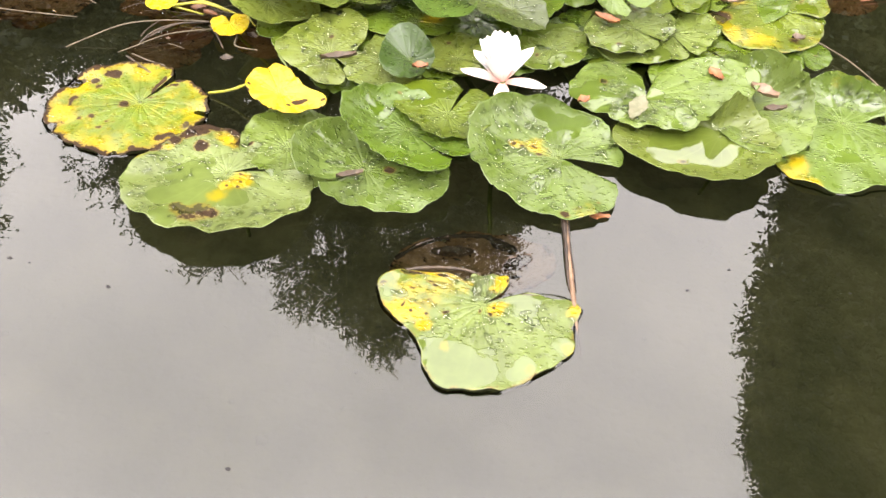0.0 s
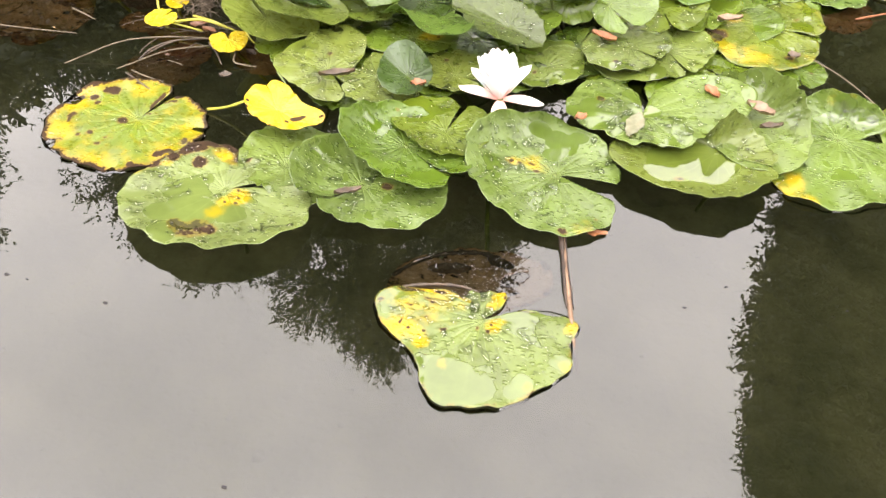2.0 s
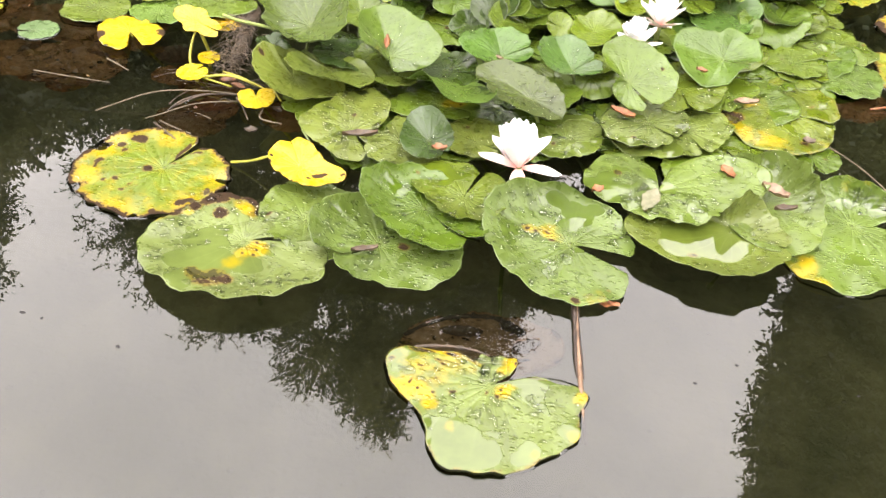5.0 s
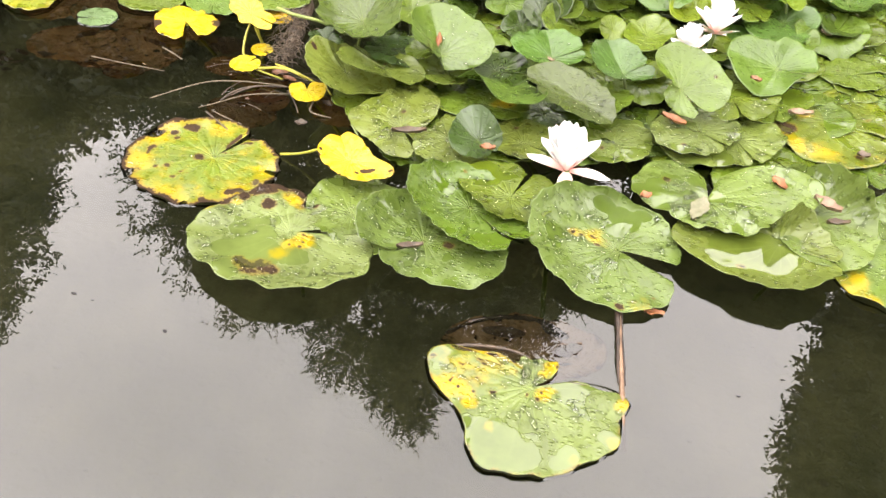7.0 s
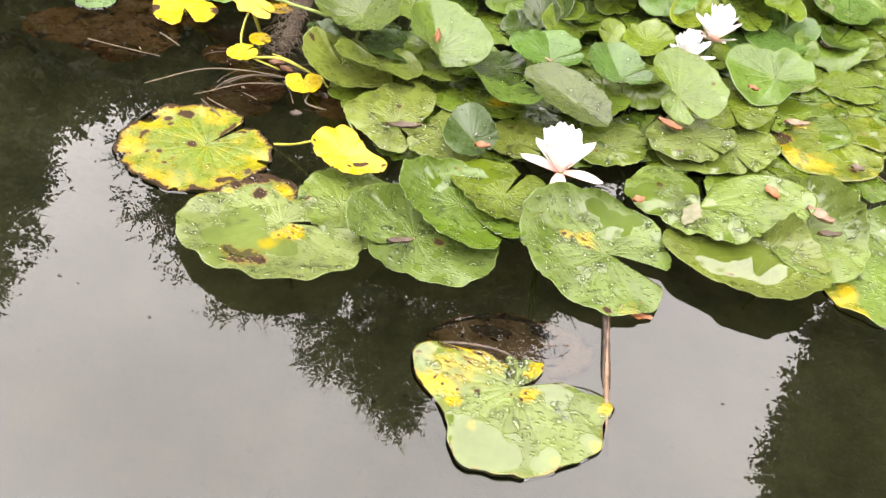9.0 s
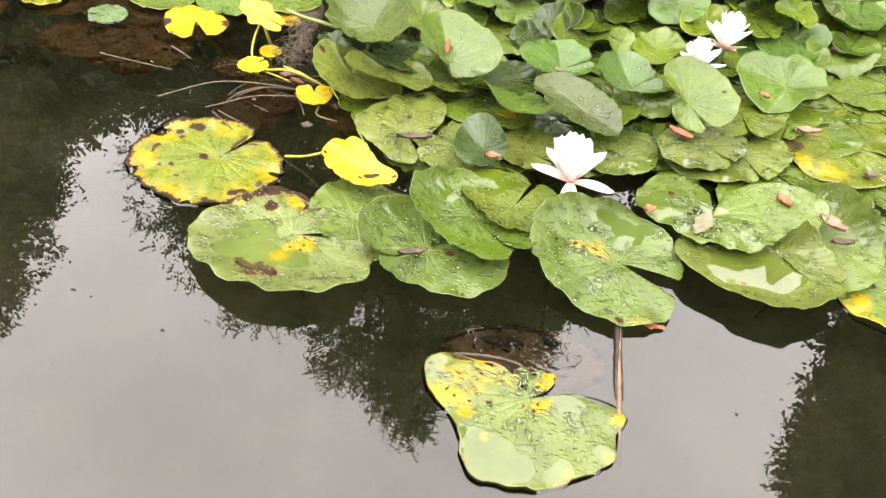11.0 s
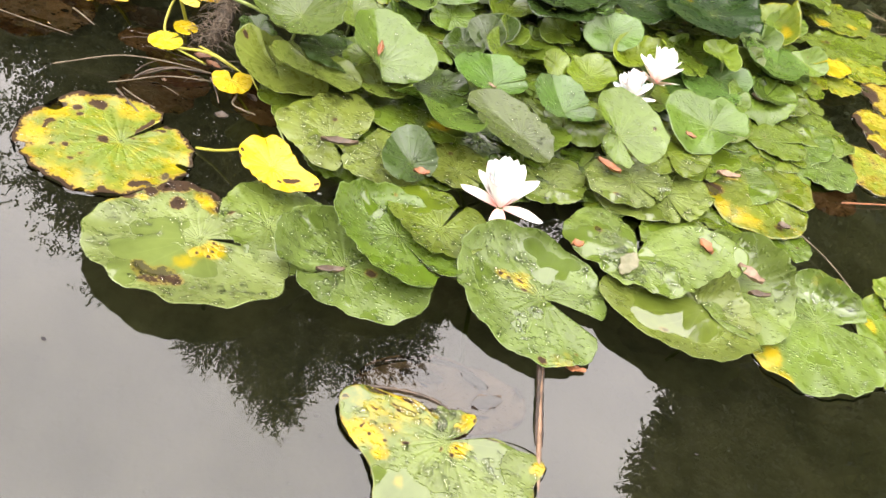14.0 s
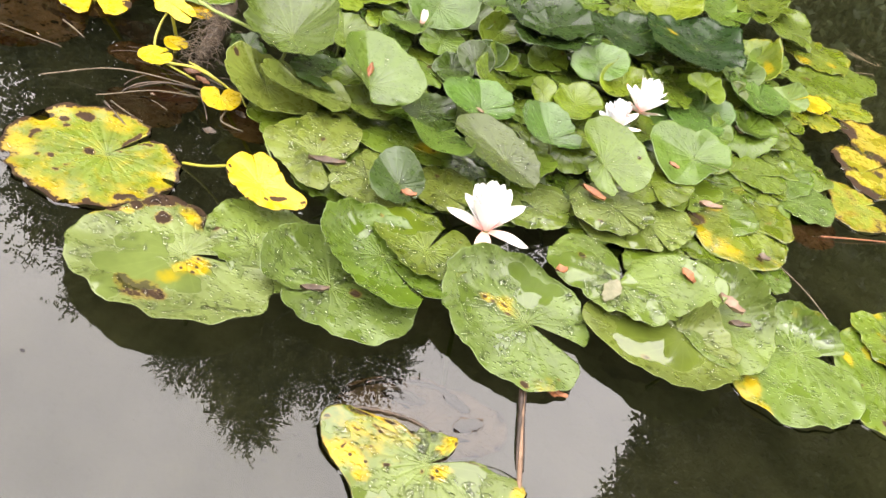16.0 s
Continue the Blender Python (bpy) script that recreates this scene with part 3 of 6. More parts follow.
        for s in range(sectors):
            tri = (o, o + 1 + s, o + 2 + s)
            faces.append(tri if not side else tri[::-1])
        for k in range(rings - 1):
            for s in range(sectors):
                a = o + 1 + k * row + s
                quad = (a, a + row, a + row + 1, a + 1)
                faces.append(quad if not side else quad[::-1])
    rim = 1 + (rings - 1) * row
    for s in range(sectors):
        faces.append((rim + s, half + rim + s, half + rim + s + 1, rim + s + 1))
    for k in range(rings - 1):
        a, b = 1 + k * row, 1 + k * row + sectors
        faces.append((a, half + a, half + a + row, a + row))
        faces.append((b + row, half + b + row, half + b, b))
    me = mesh_from("lily_pad", verts, faces, PAD)
    layer = me.uv_layers.new(name="polar")
    index = np.empty(len(me.loops), dtype=np.int32)
    me.loops.foreach_get("vertex_index", index)
    layer.data.foreach_set("uv", np.array(uvs, dtype=np.float32)[index].ravel())
    for name, values in (("yellow", yellow), ("rot", rots), ("pool", pools)):
        me.attributes.new(name, "FLOAT", "POINT").data.foreach_set("value", np.array(values, dtype=np.float32))
    ob = new("lily_pad", me)
    az = radians(tilt[1])
    lean = Matrix.Rotation(radians(tilt[0]), 4, Vector((math.sin(az), -math.cos(az), 0)))
    ob.matrix_world = Matrix.Translation(hub) @ lean
    hue = rng.uniform(-1, 1)
    gain = rng.uniform(0.88, 1.12)
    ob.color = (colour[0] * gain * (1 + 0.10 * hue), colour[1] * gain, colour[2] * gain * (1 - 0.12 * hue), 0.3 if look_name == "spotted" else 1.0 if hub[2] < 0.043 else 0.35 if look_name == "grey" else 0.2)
    words = {"deep": "lily leaf crowded in the clump, coloured darker for shade", "green": "green lily pad wet with rain", "fresh": "bright green lily pad among the clump", "lime": "young yellow green lily leaf", "pale": "lily leaf with a pale wet sheen",
             "dark": "dark green lily leaf with shade painted into its colour", "shade": "large lily leaf in the clump, coloured near black for shade", "fade": "fading lily pad turning yellow", "yellowing": "lily pad yellowing along its edge", "yellow": "bright yellow dying lily leaf"}
    tagged(ob, label or words.get(look_name, "green lily pad floating on the pond"), "lily pad", "lily pads on the pond")

    # its stalk, down into the dark
    if hub[2] > -0.005:
        foot = Vector((hub[0] + rng.uniform(-0.10, 0.10), hub[1] + rng.uniform(0.0, 0.14), -0.26))
        start = Vector(hub) - Vector((0, 0, 0.002))
        inverse = ob.matrix_world.inverted()
        line = [inverse @ p for p in spline([start, start.lerp(foot, 0.4) + Vector((0.01, -0.01, 0.0)), foot], 5)]
        part("stalk", mesh_from("stalk", *tube(line, 0.0032, 0.0036, 7), GOLD_STALK if look_name == "yellow" else STALK), ob)
    # the water's skin, drawn up along a floating rim
    if -0.002 < hub[2] < 0.011 and tilt[0] == 0:
        mv, mf = [], []
        steps = 150
        for s in range(steps + 1):
            phi = notch[0] + notch[1] + 2 + (356 - 2 * notch[1]) * s / steps
            v = surface(1.0, phi)
            free = v.z + hub[2] > 0.0045
            rise = 0.0 if free else max(min(v.z + hub[2] - thick, 0.0018), 0.0006)
            out = Vector((v.x, v.y, 0)).normalized()
            for d, f in ((-0.002, 1.0), (0.0004, 0.60), (0.0009, 0.28), (0.0016, 0.10), (0.0026, 0.02)):
                mv.append(Vector((v.x, v.y, 0)) + out * d + Vector((0, 0, rise * f + (-0.002 if free else 0.0002) - hub[2])))
        for s in range(steps):
            for k in range(4):
                a = s * 5 + k
                mf.append((a, a + 1, a + 6, a + 5))
        skin = part("meniscus", mesh_from("meniscus", mv, mf, WATER), ob, "curved skin of clear water along the rim")
        skin.visible_shadow = False
    if drops:
        dv, df = [], []
        placed = 0
        while placed < drops:
            rho, phi = math.sqrt(rng.uniform(0.01, 0.9)), rng.uniform(0, 360)
            if abs(gap(phi, notch[0])) < notch[1] + 14 and notch[1] > 1:
                continue
            c = surface(rho, phi)
            wet = any(k == "p" and math.hypot(rho * math.cos(radians(phi)) - br * math.cos(radians(az)), rho * math.sin(radians(phi)) - br * math.sin(radians(az))) < size for az, br, size, k, _ in spots)
            if wet or noise.noise((c.x * 16, c.y * 16, pad_count)) < -0.16:
                placed += 0.2
                continue
            e = 0.01
            nx = (surface(min(rho + e, 1), phi) - surface(rho - e, phi)).normalized()
            ny = (surface(rho, phi + 2) - surface(rho, phi - 2)).normalized()
            up = nx.cross(ny).normalized()
            r = min(0.0016 * math.exp(rng.gauss(0.25, 0.52)), 0.0044)
            r *= 0.6 if hub[2] > 0.043 else 1.0
            stretch = rng.choice((1.0, 1.0, 1.2, 1.5, 2.0)) if r < 0.003 else rng.choice((1.1, 1.5, 2.0))
            twist = rng.gauss(0.5, 0.9)
            u = nx * math.cos(twist) + ny * math.sin(twist)
            w = up.cross(u)
            base = len(dv)
            skew = [1 + 0.20 * math.sin(0.2 * math.pi * 2 * k + twist * 3) + 0.16 * math.sin(0.2 * math.pi * 3 * k + twist * 7) for k in range(10)]
            flat = 1.0 if r < 0.0022 else 0.72
            for lift, wide in ((-0.12, 0.94), (0.34, 1.02), (0.72, 0.80), (0.92, 0.42)):
                for k in range(10):
                    a = 2 * math.pi * k / 10
                    dv.append(c + u * (math.cos(a) * r * stretch * wide * skew[k]) + w * (math.sin(a) * r * wide * skew[k]) + up * (lift * r * flat))
            dv.append(c + up * (0.98 * r * flat))
            for ring in (0, 1, 2):
                for k in range(10):
                    a, b = base + ring * 10 + k, base + ring * 10 + (k + 1) % 10
                    df.append((a, b, b + 10, a + 10))
            df += [(base + 30 + k, base + 30 + (k + 1) % 10, base + 40) for k in range(10)]
            placed += 1.3
        beads = part("rainwater", mesh_from("rainwater", dv, df, RAIN), ob, "clear raindrops beading on the leaf")
        tagged(beads, kind="stuff")
    return ob


lily("spotted", (-0.444, 1.205, 0.004), 0.1203, (-0.135, -0.116, 0.051, -0.031, 0.009, -0.01, 0.012, 0.008, 0.004, -0.003, -0.011, 0.004), notch=(61, 4.2, 1.0), lifts=((72, 9, 0.007), (50, 8, 0.006)), drops=30, spots=((135, 0.76, 0.119, 'r', 0.95), (154, 0.74, 0.068, 'r', 0.9), (159, 0.63, 0.051, 'r', 0.9), (183, 0.75, 0.058, 'r', 0.9), (202, 0.17, 0.073, 'r', 0.95), (217, 0.54, 0.048, 'r', 0.85), (241, 0.62, 0.048, 'r', 0.8), (307, 0.84, 0.092, 'r', 0.8), (314, 0.87, 0.077, 'r', 0.8), (141, 0.78, 0.051, 'r', 0.8), (283, 0.91, 0.053, 'r', 0.8), (109, 0.88, 0.051, 'r', 0.8), (158, 0.88, 0.06, 'r', 0.8), (212, 0.89, 0.097, 'r', 0.6), (331, 0.88, 0.108, 'r', 0.75), (46, 0.21, 0.049, 'r', 0.8), (167, 0.9, 0.383, 'y', 0.6), (202, 0.87, 0.287, 'y', 0.65), (256, 0.87, 0.271, 'y', 0.6), (102, 0.71, 0.296, 'y', 0.62), (313, 0.92, 0.381, 'y', 0.6), (350, 0.79, 0.236, 'y', 0.6), (28, 0.46, 0.146, 'y', 0.55)) + specks(33, 9, (69, 72), (0.35, 0.97), (0.045, 0.070)) + specks(34, 8, (48, 54), (0.42, 0.97), (0.030, 0.060)) + specks(35, 5, (100, 260), (0.3, 0.9), (0.020, 0.035)), label="yellowing lily pad with brown spots floating flat on the pond")
lily("fl", (-0.257, 1.053, 0.012), 0.1250, (-0.046, -0.23, 0.068, -0.049, 0.041, -0.016, -0.022, 0.04, -0.022, -0.019), notch=(18, 6, 1.0), lifts=((276, 60, 0.022), (200, 50, 0.008)), drops=330, spots=((259, 0.67, 0.196, 'r', 0.66), (244, 0.69, 0.119, 'r', 0.62), (273, 0.63, 0.104, 'r', 0.6), (331, 0.2, 0.16, 'y', 0.85), (283, 0.21, 0.121, 'y', 0.75), (268, 0.36, 0.13, 'y', 0.7), (86, 0.8, 0.13, 'r', 0.97), (100, 0.98, 0.13, 'r', 0.97), (136, 0.62, 0.11, 'r', 0.95), (150, 0.93, 0.1, 'r', 0.9), (165, 1, 0.09, 'r', 0.85), (78, 0.95, 0.12, 'r', 0.9), (105, 1.05, 0.175, 'r', 0.97), (128, 0.95, 0.175, 'r', 0.97), (117, 1.01, 0.161, 'r', 0.97), (139, 0.93, 0.102, 'r', 0.9), (104, 0.72, 0.2, 'y', 0.95), (178, 1.05, 0.1, 'y', 0.7), (159, 0.9, 0.086, 'y', 0.7), (172, 1.05, 0.086, 'y', 0.7), (246, 0.44, 0.267, 'p', 0.95), (222, 0.66, 0.175, 'p', 0.9), (292, 0.39, 0.185, 'p', 0.9), (232, 0.48, 0.201, 'p', 0.9)) + specks(36, 8, (285, 360), (0.10, 0.26), (0.018, 0.024)), label="light green lily pad with a browned yellow far edge")
lily("green", (-0.182, 1.119, 0.012), 0.0877, (0.138, 0.135, -0.019, -0.114, -0.023, -0.03, -0.021, 0.018), drops=180)
lily("green", (-0.060, 1.086, 0.016), 0.1046, (0.087, 0.073, 0.09, -0.061, 0.033, -0.04, 0.0, 0.007), notch=(224, 2, 1.0), lifts=((180, 60, 0.034),), curls=((140, 45, 0.022),), drops=260)
# next two take the deep look to imitate shade on their curved-away halves
lily("deep", (-0.006, 1.164, 0.034), 0.0980, (0.034, -0.055, 0.019, -0.136, -0.028, -0.028, -0.011, 0.023), lifts=((180, 60, 0.034), (300, 40, 0.016)), curls=((140, 50, 0.026),), drops=150, label="green lily pad beaded with rain beside a bloom")
lily("deep", (0.051, 1.200, 0.040), 0.0762, (-0.073, 0.206, -0.006, -0.066, 0.009, 0.059, -0.008, -0.029), notch=(72, 4, 1.0), lifts=((230, 60, 0.012),), drops=110, label="green lily pad beaded with rain beside a bloom")
lily("green", (0.225, 1.159, 0.012), 0.1265, (-0.137, -0.009, -0.045, -0.059, -0.009, 0.005, 0.004, 0.001, 0.004, -0.008), notch=(341, 13, 1.0), lifts=((165, 60, 0.03),), curls=((140, 45, 0.030), (80, 35, 0.022)), drops=380, spots=((152, 0.29, 0.153, 'y', 0.62), (166, 0.48, 0.09, 'y', 0.58), (152, 0.14, 0.097, 'y', 0.55), (166, 0.49, 0.028, 'r', 0.9), (165, 0.38, 0.028, 'r', 0.9), (156, 0.28, 0.035, 'r', 0.95), (179, 0.22, 0.034, 'r', 0.95), (135, 0.17, 0.021, 'r', 0.9), (214, 0.02, 0.028, 'r', 0.8), (303, 0.86, 0.026, 'r', 0.85), (291, 0.93, 0.194, 'y', 0.42), (82, 0.58, 0.245, 'p', 0.95), (105, 0.73, 0.16, 'p', 0.9), (68, 0.82, 0.146, 'p', 0.85), (94, 0.33, 0.141, 'p', 0.9)), label="large green notched lily pad beaded with rain")
lily("green", (0.359, 1.289, 0.042), 0.1166, (0.169, 0.283, 0.182, 0.104, -0.004, 0.178, -0.065, 0.085, -0.07, 0.011), notch=(82, 9, 1.0), curls=((40, 30, 0.014),), drops=340, spots=((249, 0.49, 0.11, 'y', 0.45), (248, 0.81, 0.062, 'r', 0.5)), label="green lily pad with a pale bleached scar")
lily("green", (0.542, 1.332, 0.022), 0.1035, (-0.069, -0.081, -0.207, -0.094, -0.0, -0.016, 0.038, 0.019), lifts=((30, 60, 0.042),), curls=((55, 50, 0.030), (120, 30, 0.018)), drops=190)
lily("green", (0.477, 1.240, 0.018), 0.0982, (-0.246, -0.478, 0.199, 0.173, -0.099, -0.038, 0.05, 0.026, -0.041, -0.027), cup=0.006, lifts=((75, 35, 0.046), (276, 70, 0.016)), curls=((100, 40, 0.022),), drops=110, spots=((225, 0.27, 0.487, 'p', 0.95), (219, 0.57, 0.293, 'p', 0.9), (344, 0.14, 0.325, 'p', 0.9), (220, 0.74, 0.163, 'p', 0.8)), label="wet cupped green lily pad holding a bright water film")
lily("fresh", (0.686, 1.317, 0.008), 0.1209, (-0.067, -0.326, -0.073, 0.064, 0.077, -0.016, -0.036, -0.006), notch=(10, 8, 0.6), lifts=((80, 50, 0.034),), curls=((80, 50, 0.022),), drops=260, spots=((232, 1.03, 0.181, 'y', 0.68), (242, 1.04, 0.136, 'y', 0.7), (232, 0.83, 0.154, 'y', 0.7), (237, 1.03, 0.06, 'r', 0.6), (89, 0.97, 0.35, 'y', 0.35)), label="bright green lily pad with a yellow edge")
lily("fade", (0.836, 1.305, 0.004), 0.1074, (0.135, 0.234, -0.231, 0.129, 0.001, 0.025, -0.033, -0.024))
lily("fade", (0.896, 1.435, 0.012), 0.0912, (0.156, 0.147, 0.043, 0.157, -0.03, 0.091, -0.04, -0.055))
lone_pad = lily("lone", (0.135, 0.865, 0.003), 0.0986, (-0.055, -0.463, 0.15, -0.063, -0.035, 0.003, 0.15, -0.077, -0.017, 0.037, 0.052, 0.02, 0.009, 0.041, -0.018, 0.025, -0.004, 0.023), notch=(33, 8, 1.0), lifts=((255, 55, 0.004), (178, 13, 0.012)), drops=260, spots=((168, 0.62, 0.44, 'y', 0.47), (197, 0.97, 0.16, 'y', 0.85), (152, 0.93, 0.12, 'y', 0.8), (140, 0.9, 0.12, 'y', 0.8), (128, 0.8, 0.14, 'y', 0.62), (159, 0.9, 0.088, 'r', 0.85), (147, 0.89, 0.074, 'r', 0.8), (130, 0.92, 0.081, 'r', 0.85), (40, 0.8, 0.081, 'r', 0.9), (61, 0.85, 0.263, 'y', 0.9), (65, 0.52, 0.174, 'y', 0.85), (197, 0.8, 0.183, 'y', 0.85), (212, 0.83, 0.126, 'y', 0.8), (330, 0.14, 0.11, 'y', 0.75), (0, 0.2, 0.07, 'y', 0.7), (0, 0.95, 0.101, 'y', 0.75), (330, 0.97, 0.097, 'y', 0.7), (238, 0.68, 0.096, 'y', 0.55), (254, 0.79, 0.309, 'p', 0.95), (240, 0.79, 0.177, 'p', 0.9), (270, 0.8, 0.201, 'p', 0.9), (300, 0.86, 0.136, 'p', 0.95), (292, 0.88, 0.094, 'p', 0.9), (302, 0.91, 0.068, 'y', 0.55)) + specks(31, 14, (140, 205), (0.45, 0.97), (0.020, 0.036)) + specks(32, 5, (240, 345), (0.08, 0.16), (0.018, 0.028)), label="half yellow half green lily pad sinking at its far edge")
# its far edge, rotted brown and rolled, half under water
for line, r0, r1, words in (([(-0.132, -0.009, -0.0025), (-0.126, 0.018, -0.0008), (-0.110, 0.041, -0.0002), (-0.071, 0.053, -0.0012), (-0.033, 0.055, -0.0018), (-0.009, 0.049, -0.0028)], 0.0030, 0.0020, "brown rolled edge wet with pond water"),
                            ([(-0.127, 0.066, -0.0090), (-0.096, 0.096, -0.0070), (-0.055, 0.117, -0.0080), (-0.008, 0.125, -0.0110), (0.029, 0.110, -0.0110)], 0.0036, 0.0050, "brown sunken fold of the rotted edge")):
    part("rolled_edge", mesh_from("rolled_edge", *tube(spline(line, 8), r0, r1, 8, 0.28, random.Random(12)), ROOT), lone_pad, words)
lily("green", (0.349, 1.499, 0.036), 0.0776, (-0.057, 0.001, 0.026, 0.154, -0.001, 0.024, -0.05, 0.025), drops=150)
lily("green", (0.422, 1.522, 0.018), 0.1040, (-0.254, 0.017, 0.126, 0.158, -0.03, -0.015, -0.027, 0.037), drops=120)
lily("fade", (0.620, 1.654, 0.012), 0.1222, (0.066, -0.145, -0.122, 0.197, -0.033, -0.007, 0.003, 0.001), notch=(341, 5, 0.5), drops=140, spots=((231, 0.84, 0.162, 'y', 0.75), (172, 0.59, 0.171, 'y', 0.7), (224, 0.85, 0.126, 'y', 0.75), (207, 0.77, 0.157, 'r', 0.97), (197, 0.89, 0.13, 'r', 0.97), (285, 0.8, 0.082, 'r', 0.8), (106, 0.72, 0.198, 'y', 0.4)), label="fading yellow green lily pad with a rotten hole")
lily("lime", (0.513, 1.665, 0.020), 0.0636, (-0.12, 0.085, -0.03, 0.4, -0.056, -0.005, -0.07, 0.002), drops=60)
lily("pale", (0.503, 1.740, 0.060), 0.0789, (-0.24, -0.16, 0.122, 0.221, 0.012, 0.008, 0.014, -0.04), tilt=(14, 96), cup=0.012, fold=(70, 0.03, 0.005), wave=0.05)
lily("deep", (0.304, 1.546, 0.085), 0.0653, (0.35, 0.361, -0.118, -0.067, 0.126, -0.015, -0.039, 0.024, 0.026, 0.019), notch=(318, 4, 0.9), tilt=(28, 96), fold=(98, 0.020, 0.004), lifts=((250, 40, -0.010), (30, 40, 0.006)), wave=0.04, label="upright folded lily leaf with a pale wet face")
lily("pale", (0.203, 1.583, 0.075), 0.0556, (-0.264, 0.235, 0.09, 0.028, 0.098, -0.043, 0.049, -0.005), tilt=(25, 96), fold=(125, 0.05, 0.012))
lily("grey", (0.135, 1.467, 0.070), 0.0717, (-0.258, 0.052, 0.124, -0.194, -0.005, 0.075, -0.014, -0.025), tilt=(12, 96), fold=(150, 0.03, 0.012), label="dull grey green lily leaf raised over the pond")
lily("pale", (0.005, 1.530, 0.045), 0.0855, (-0.23, -0.308, -0.367, -0.153, -0.108, -0.051, 0.052, 0.234), tilt=(15, 4), cup=0.007, fold=(150, 0.052, -0.008), wave=0.05)
lily("rust", (-0.034, 1.465, 0.035), 0.0644, (0.004, 0.055, 0.242, 0.102, 0.028, -0.134, -0.012, 0.068), label="lily pad with a rusty brown blotch")
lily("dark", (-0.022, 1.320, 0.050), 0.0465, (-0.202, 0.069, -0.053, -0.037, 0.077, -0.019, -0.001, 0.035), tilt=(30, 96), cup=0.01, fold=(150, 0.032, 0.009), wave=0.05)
lily("green", (-0.075, 1.341, 0.030), 0.0736, (0.193, 0.078, -0.138, 0.137, -0.062, -0.11, 0.003, -0.049), drops=120)
lily("green", (-0.163, 1.349, 0.030), 0.0779, (-0.192, 0.222, -0.175, -0.056, -0.142, -0.062, 0.051, -0.045), notch=(314, 6, 1.0), tilt=(8, 96), drops=240)
lily("green", (0.050, 1.376, 0.025), 0.0596, (-0.014, 0.241, -0.05, 0.019, 0.006, -0.023, 0.009, 0.012))
lily("green", (0.206, 1.435, 0.020), 0.0671, (0.062, 0.123, -0.078, 0.151, -0.0, -0.033, -0.016, -0.051), drops=60)
lily("big", (-0.293, 1.567, 0.100), 0.0973, (-0.097, 0.193, -0.107, -0.195, -0.001, -0.029, -0.002, 0.026), tilt=(24, 96), cup=0.03, fold=(79, -0.001, 0.046), wave=0.05, label="large upright dark green lily leaf with a wavy rim")
lily("pale", (-0.132, 1.521, 0.085), 0.0677, (0.095, 0.523, -0.011, 0.046, 0.098, 0.029, -0.01, 0.084), notch=(277, 3, 1.0), tilt=(32, 96), fold=(114, 0.078, 0.014), label="folded lily leaf with one pale and one dark half")
lily("green", (-0.297, 1.467, 0.045), 0.0682, (0.094, -0.208, 0.109, -0.043, 0.111, -0.079, 0.066, -0.021), tilt=(8, 96), cup=0.008, fold=(118, 0.031, -0.006), drops=80, wave=0.05)
lily("green", (-0.235, 1.487, 0.060), 0.0657, (0.056, -0.338, 0.094, -0.002, 0.06, -0.099, 0.017, -0.023), tilt=(10, 96), cup=0.016, fold=(140, 0.032, -0.004), drops=80, wave=0.05)
lily("lime", (-0.174, 1.570, 0.060), 0.0392, (0.064, -0.201, -0.111, 0.005, -0.01, 0.054, 0.031, 0.018), cup=0.008, fold=(78, 0.003, 0.018), wave=0.05)
lily("fresh", (-0.119, 1.532, 0.045), 0.0543, (0.035, -0.382, -0.114, 0.068, -0.005, -0.002, 0.004, 0.011), cup=0.017, fold=(140, 0.004, 0.032), wave=0.05)
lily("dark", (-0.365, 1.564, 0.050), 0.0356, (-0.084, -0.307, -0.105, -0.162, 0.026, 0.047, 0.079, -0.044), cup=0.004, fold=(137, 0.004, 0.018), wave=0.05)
lily("pale", (0.067, 1.605, 0.070), 0.0588, (-0.217, 0.276, 0.151, 0.138, 0.006, -0.062, 0.025, 0.028), tilt=(24, 96), fold=(108, 0.056, 0.012))
lily("dark", (0.027, 1.766, 0.080), 0.0370, (-0.109, -0.021, 0.022, -0.123, 0.006, -0.013, 0.01, -0.022), tilt=(25, 96), cup=0.009, fold=(134, -0.003, 0.018), wave=0.05)
lily("deep", (0.072, 1.812, 0.080), 0.0364, (-0.301, -0.417, -0.135, -0.235, -0.079, -0.009, 0.008, 0.043), tilt=(15, 96), cup=0.008, fold=(57, 0.001, 0.019), wave=0.05)
lily("deep", (0.109, 1.785, 0.055), 0.0794, (0.012, -0.247, 0.037, 0.112, 0.19, 0.031, -0.022, -0.076), cup=0.018, fold=(90, 0.036, 0.0), wave=0.05)
lily("lime", (0.172, 1.734, 0.085), 0.0288, (-0.047, -0.136, -0.064, 0.007, -0.057, 0.015, -0.005, 0.02), tilt=(30, 96), cup=0.007, fold=(78, 0.012, 0.004), wave=0.05)
lily("lime", (0.244, 1.775, 0.065), 0.0626, (-0.048, -0.249, -0.198, 0.121, 0.059, 0.139, 0.109, -0.078), cup=0.008, fold=(141, 0.018, -0.002), wave=0.05)
lily("deep", (0.165, 1.874, 0.090), 0.0428, (0.052, -0.216, 0.006, 0.13, 0.107, 0.004, -0.066, -0.034), tilt=(15, 96), cup=0.01, fold=(72, 0.022, -0.005), wave=0.05)
lily("pale", (0.271, 1.901, 0.110), 0.0560, (0.061, -0.163, 0.036, 0.168, 0.079, -0.059, -0.052, 0.035), tilt=(20, 96), cup=0.013, fold=(96, 0.019, 0.004), wave=0.05)
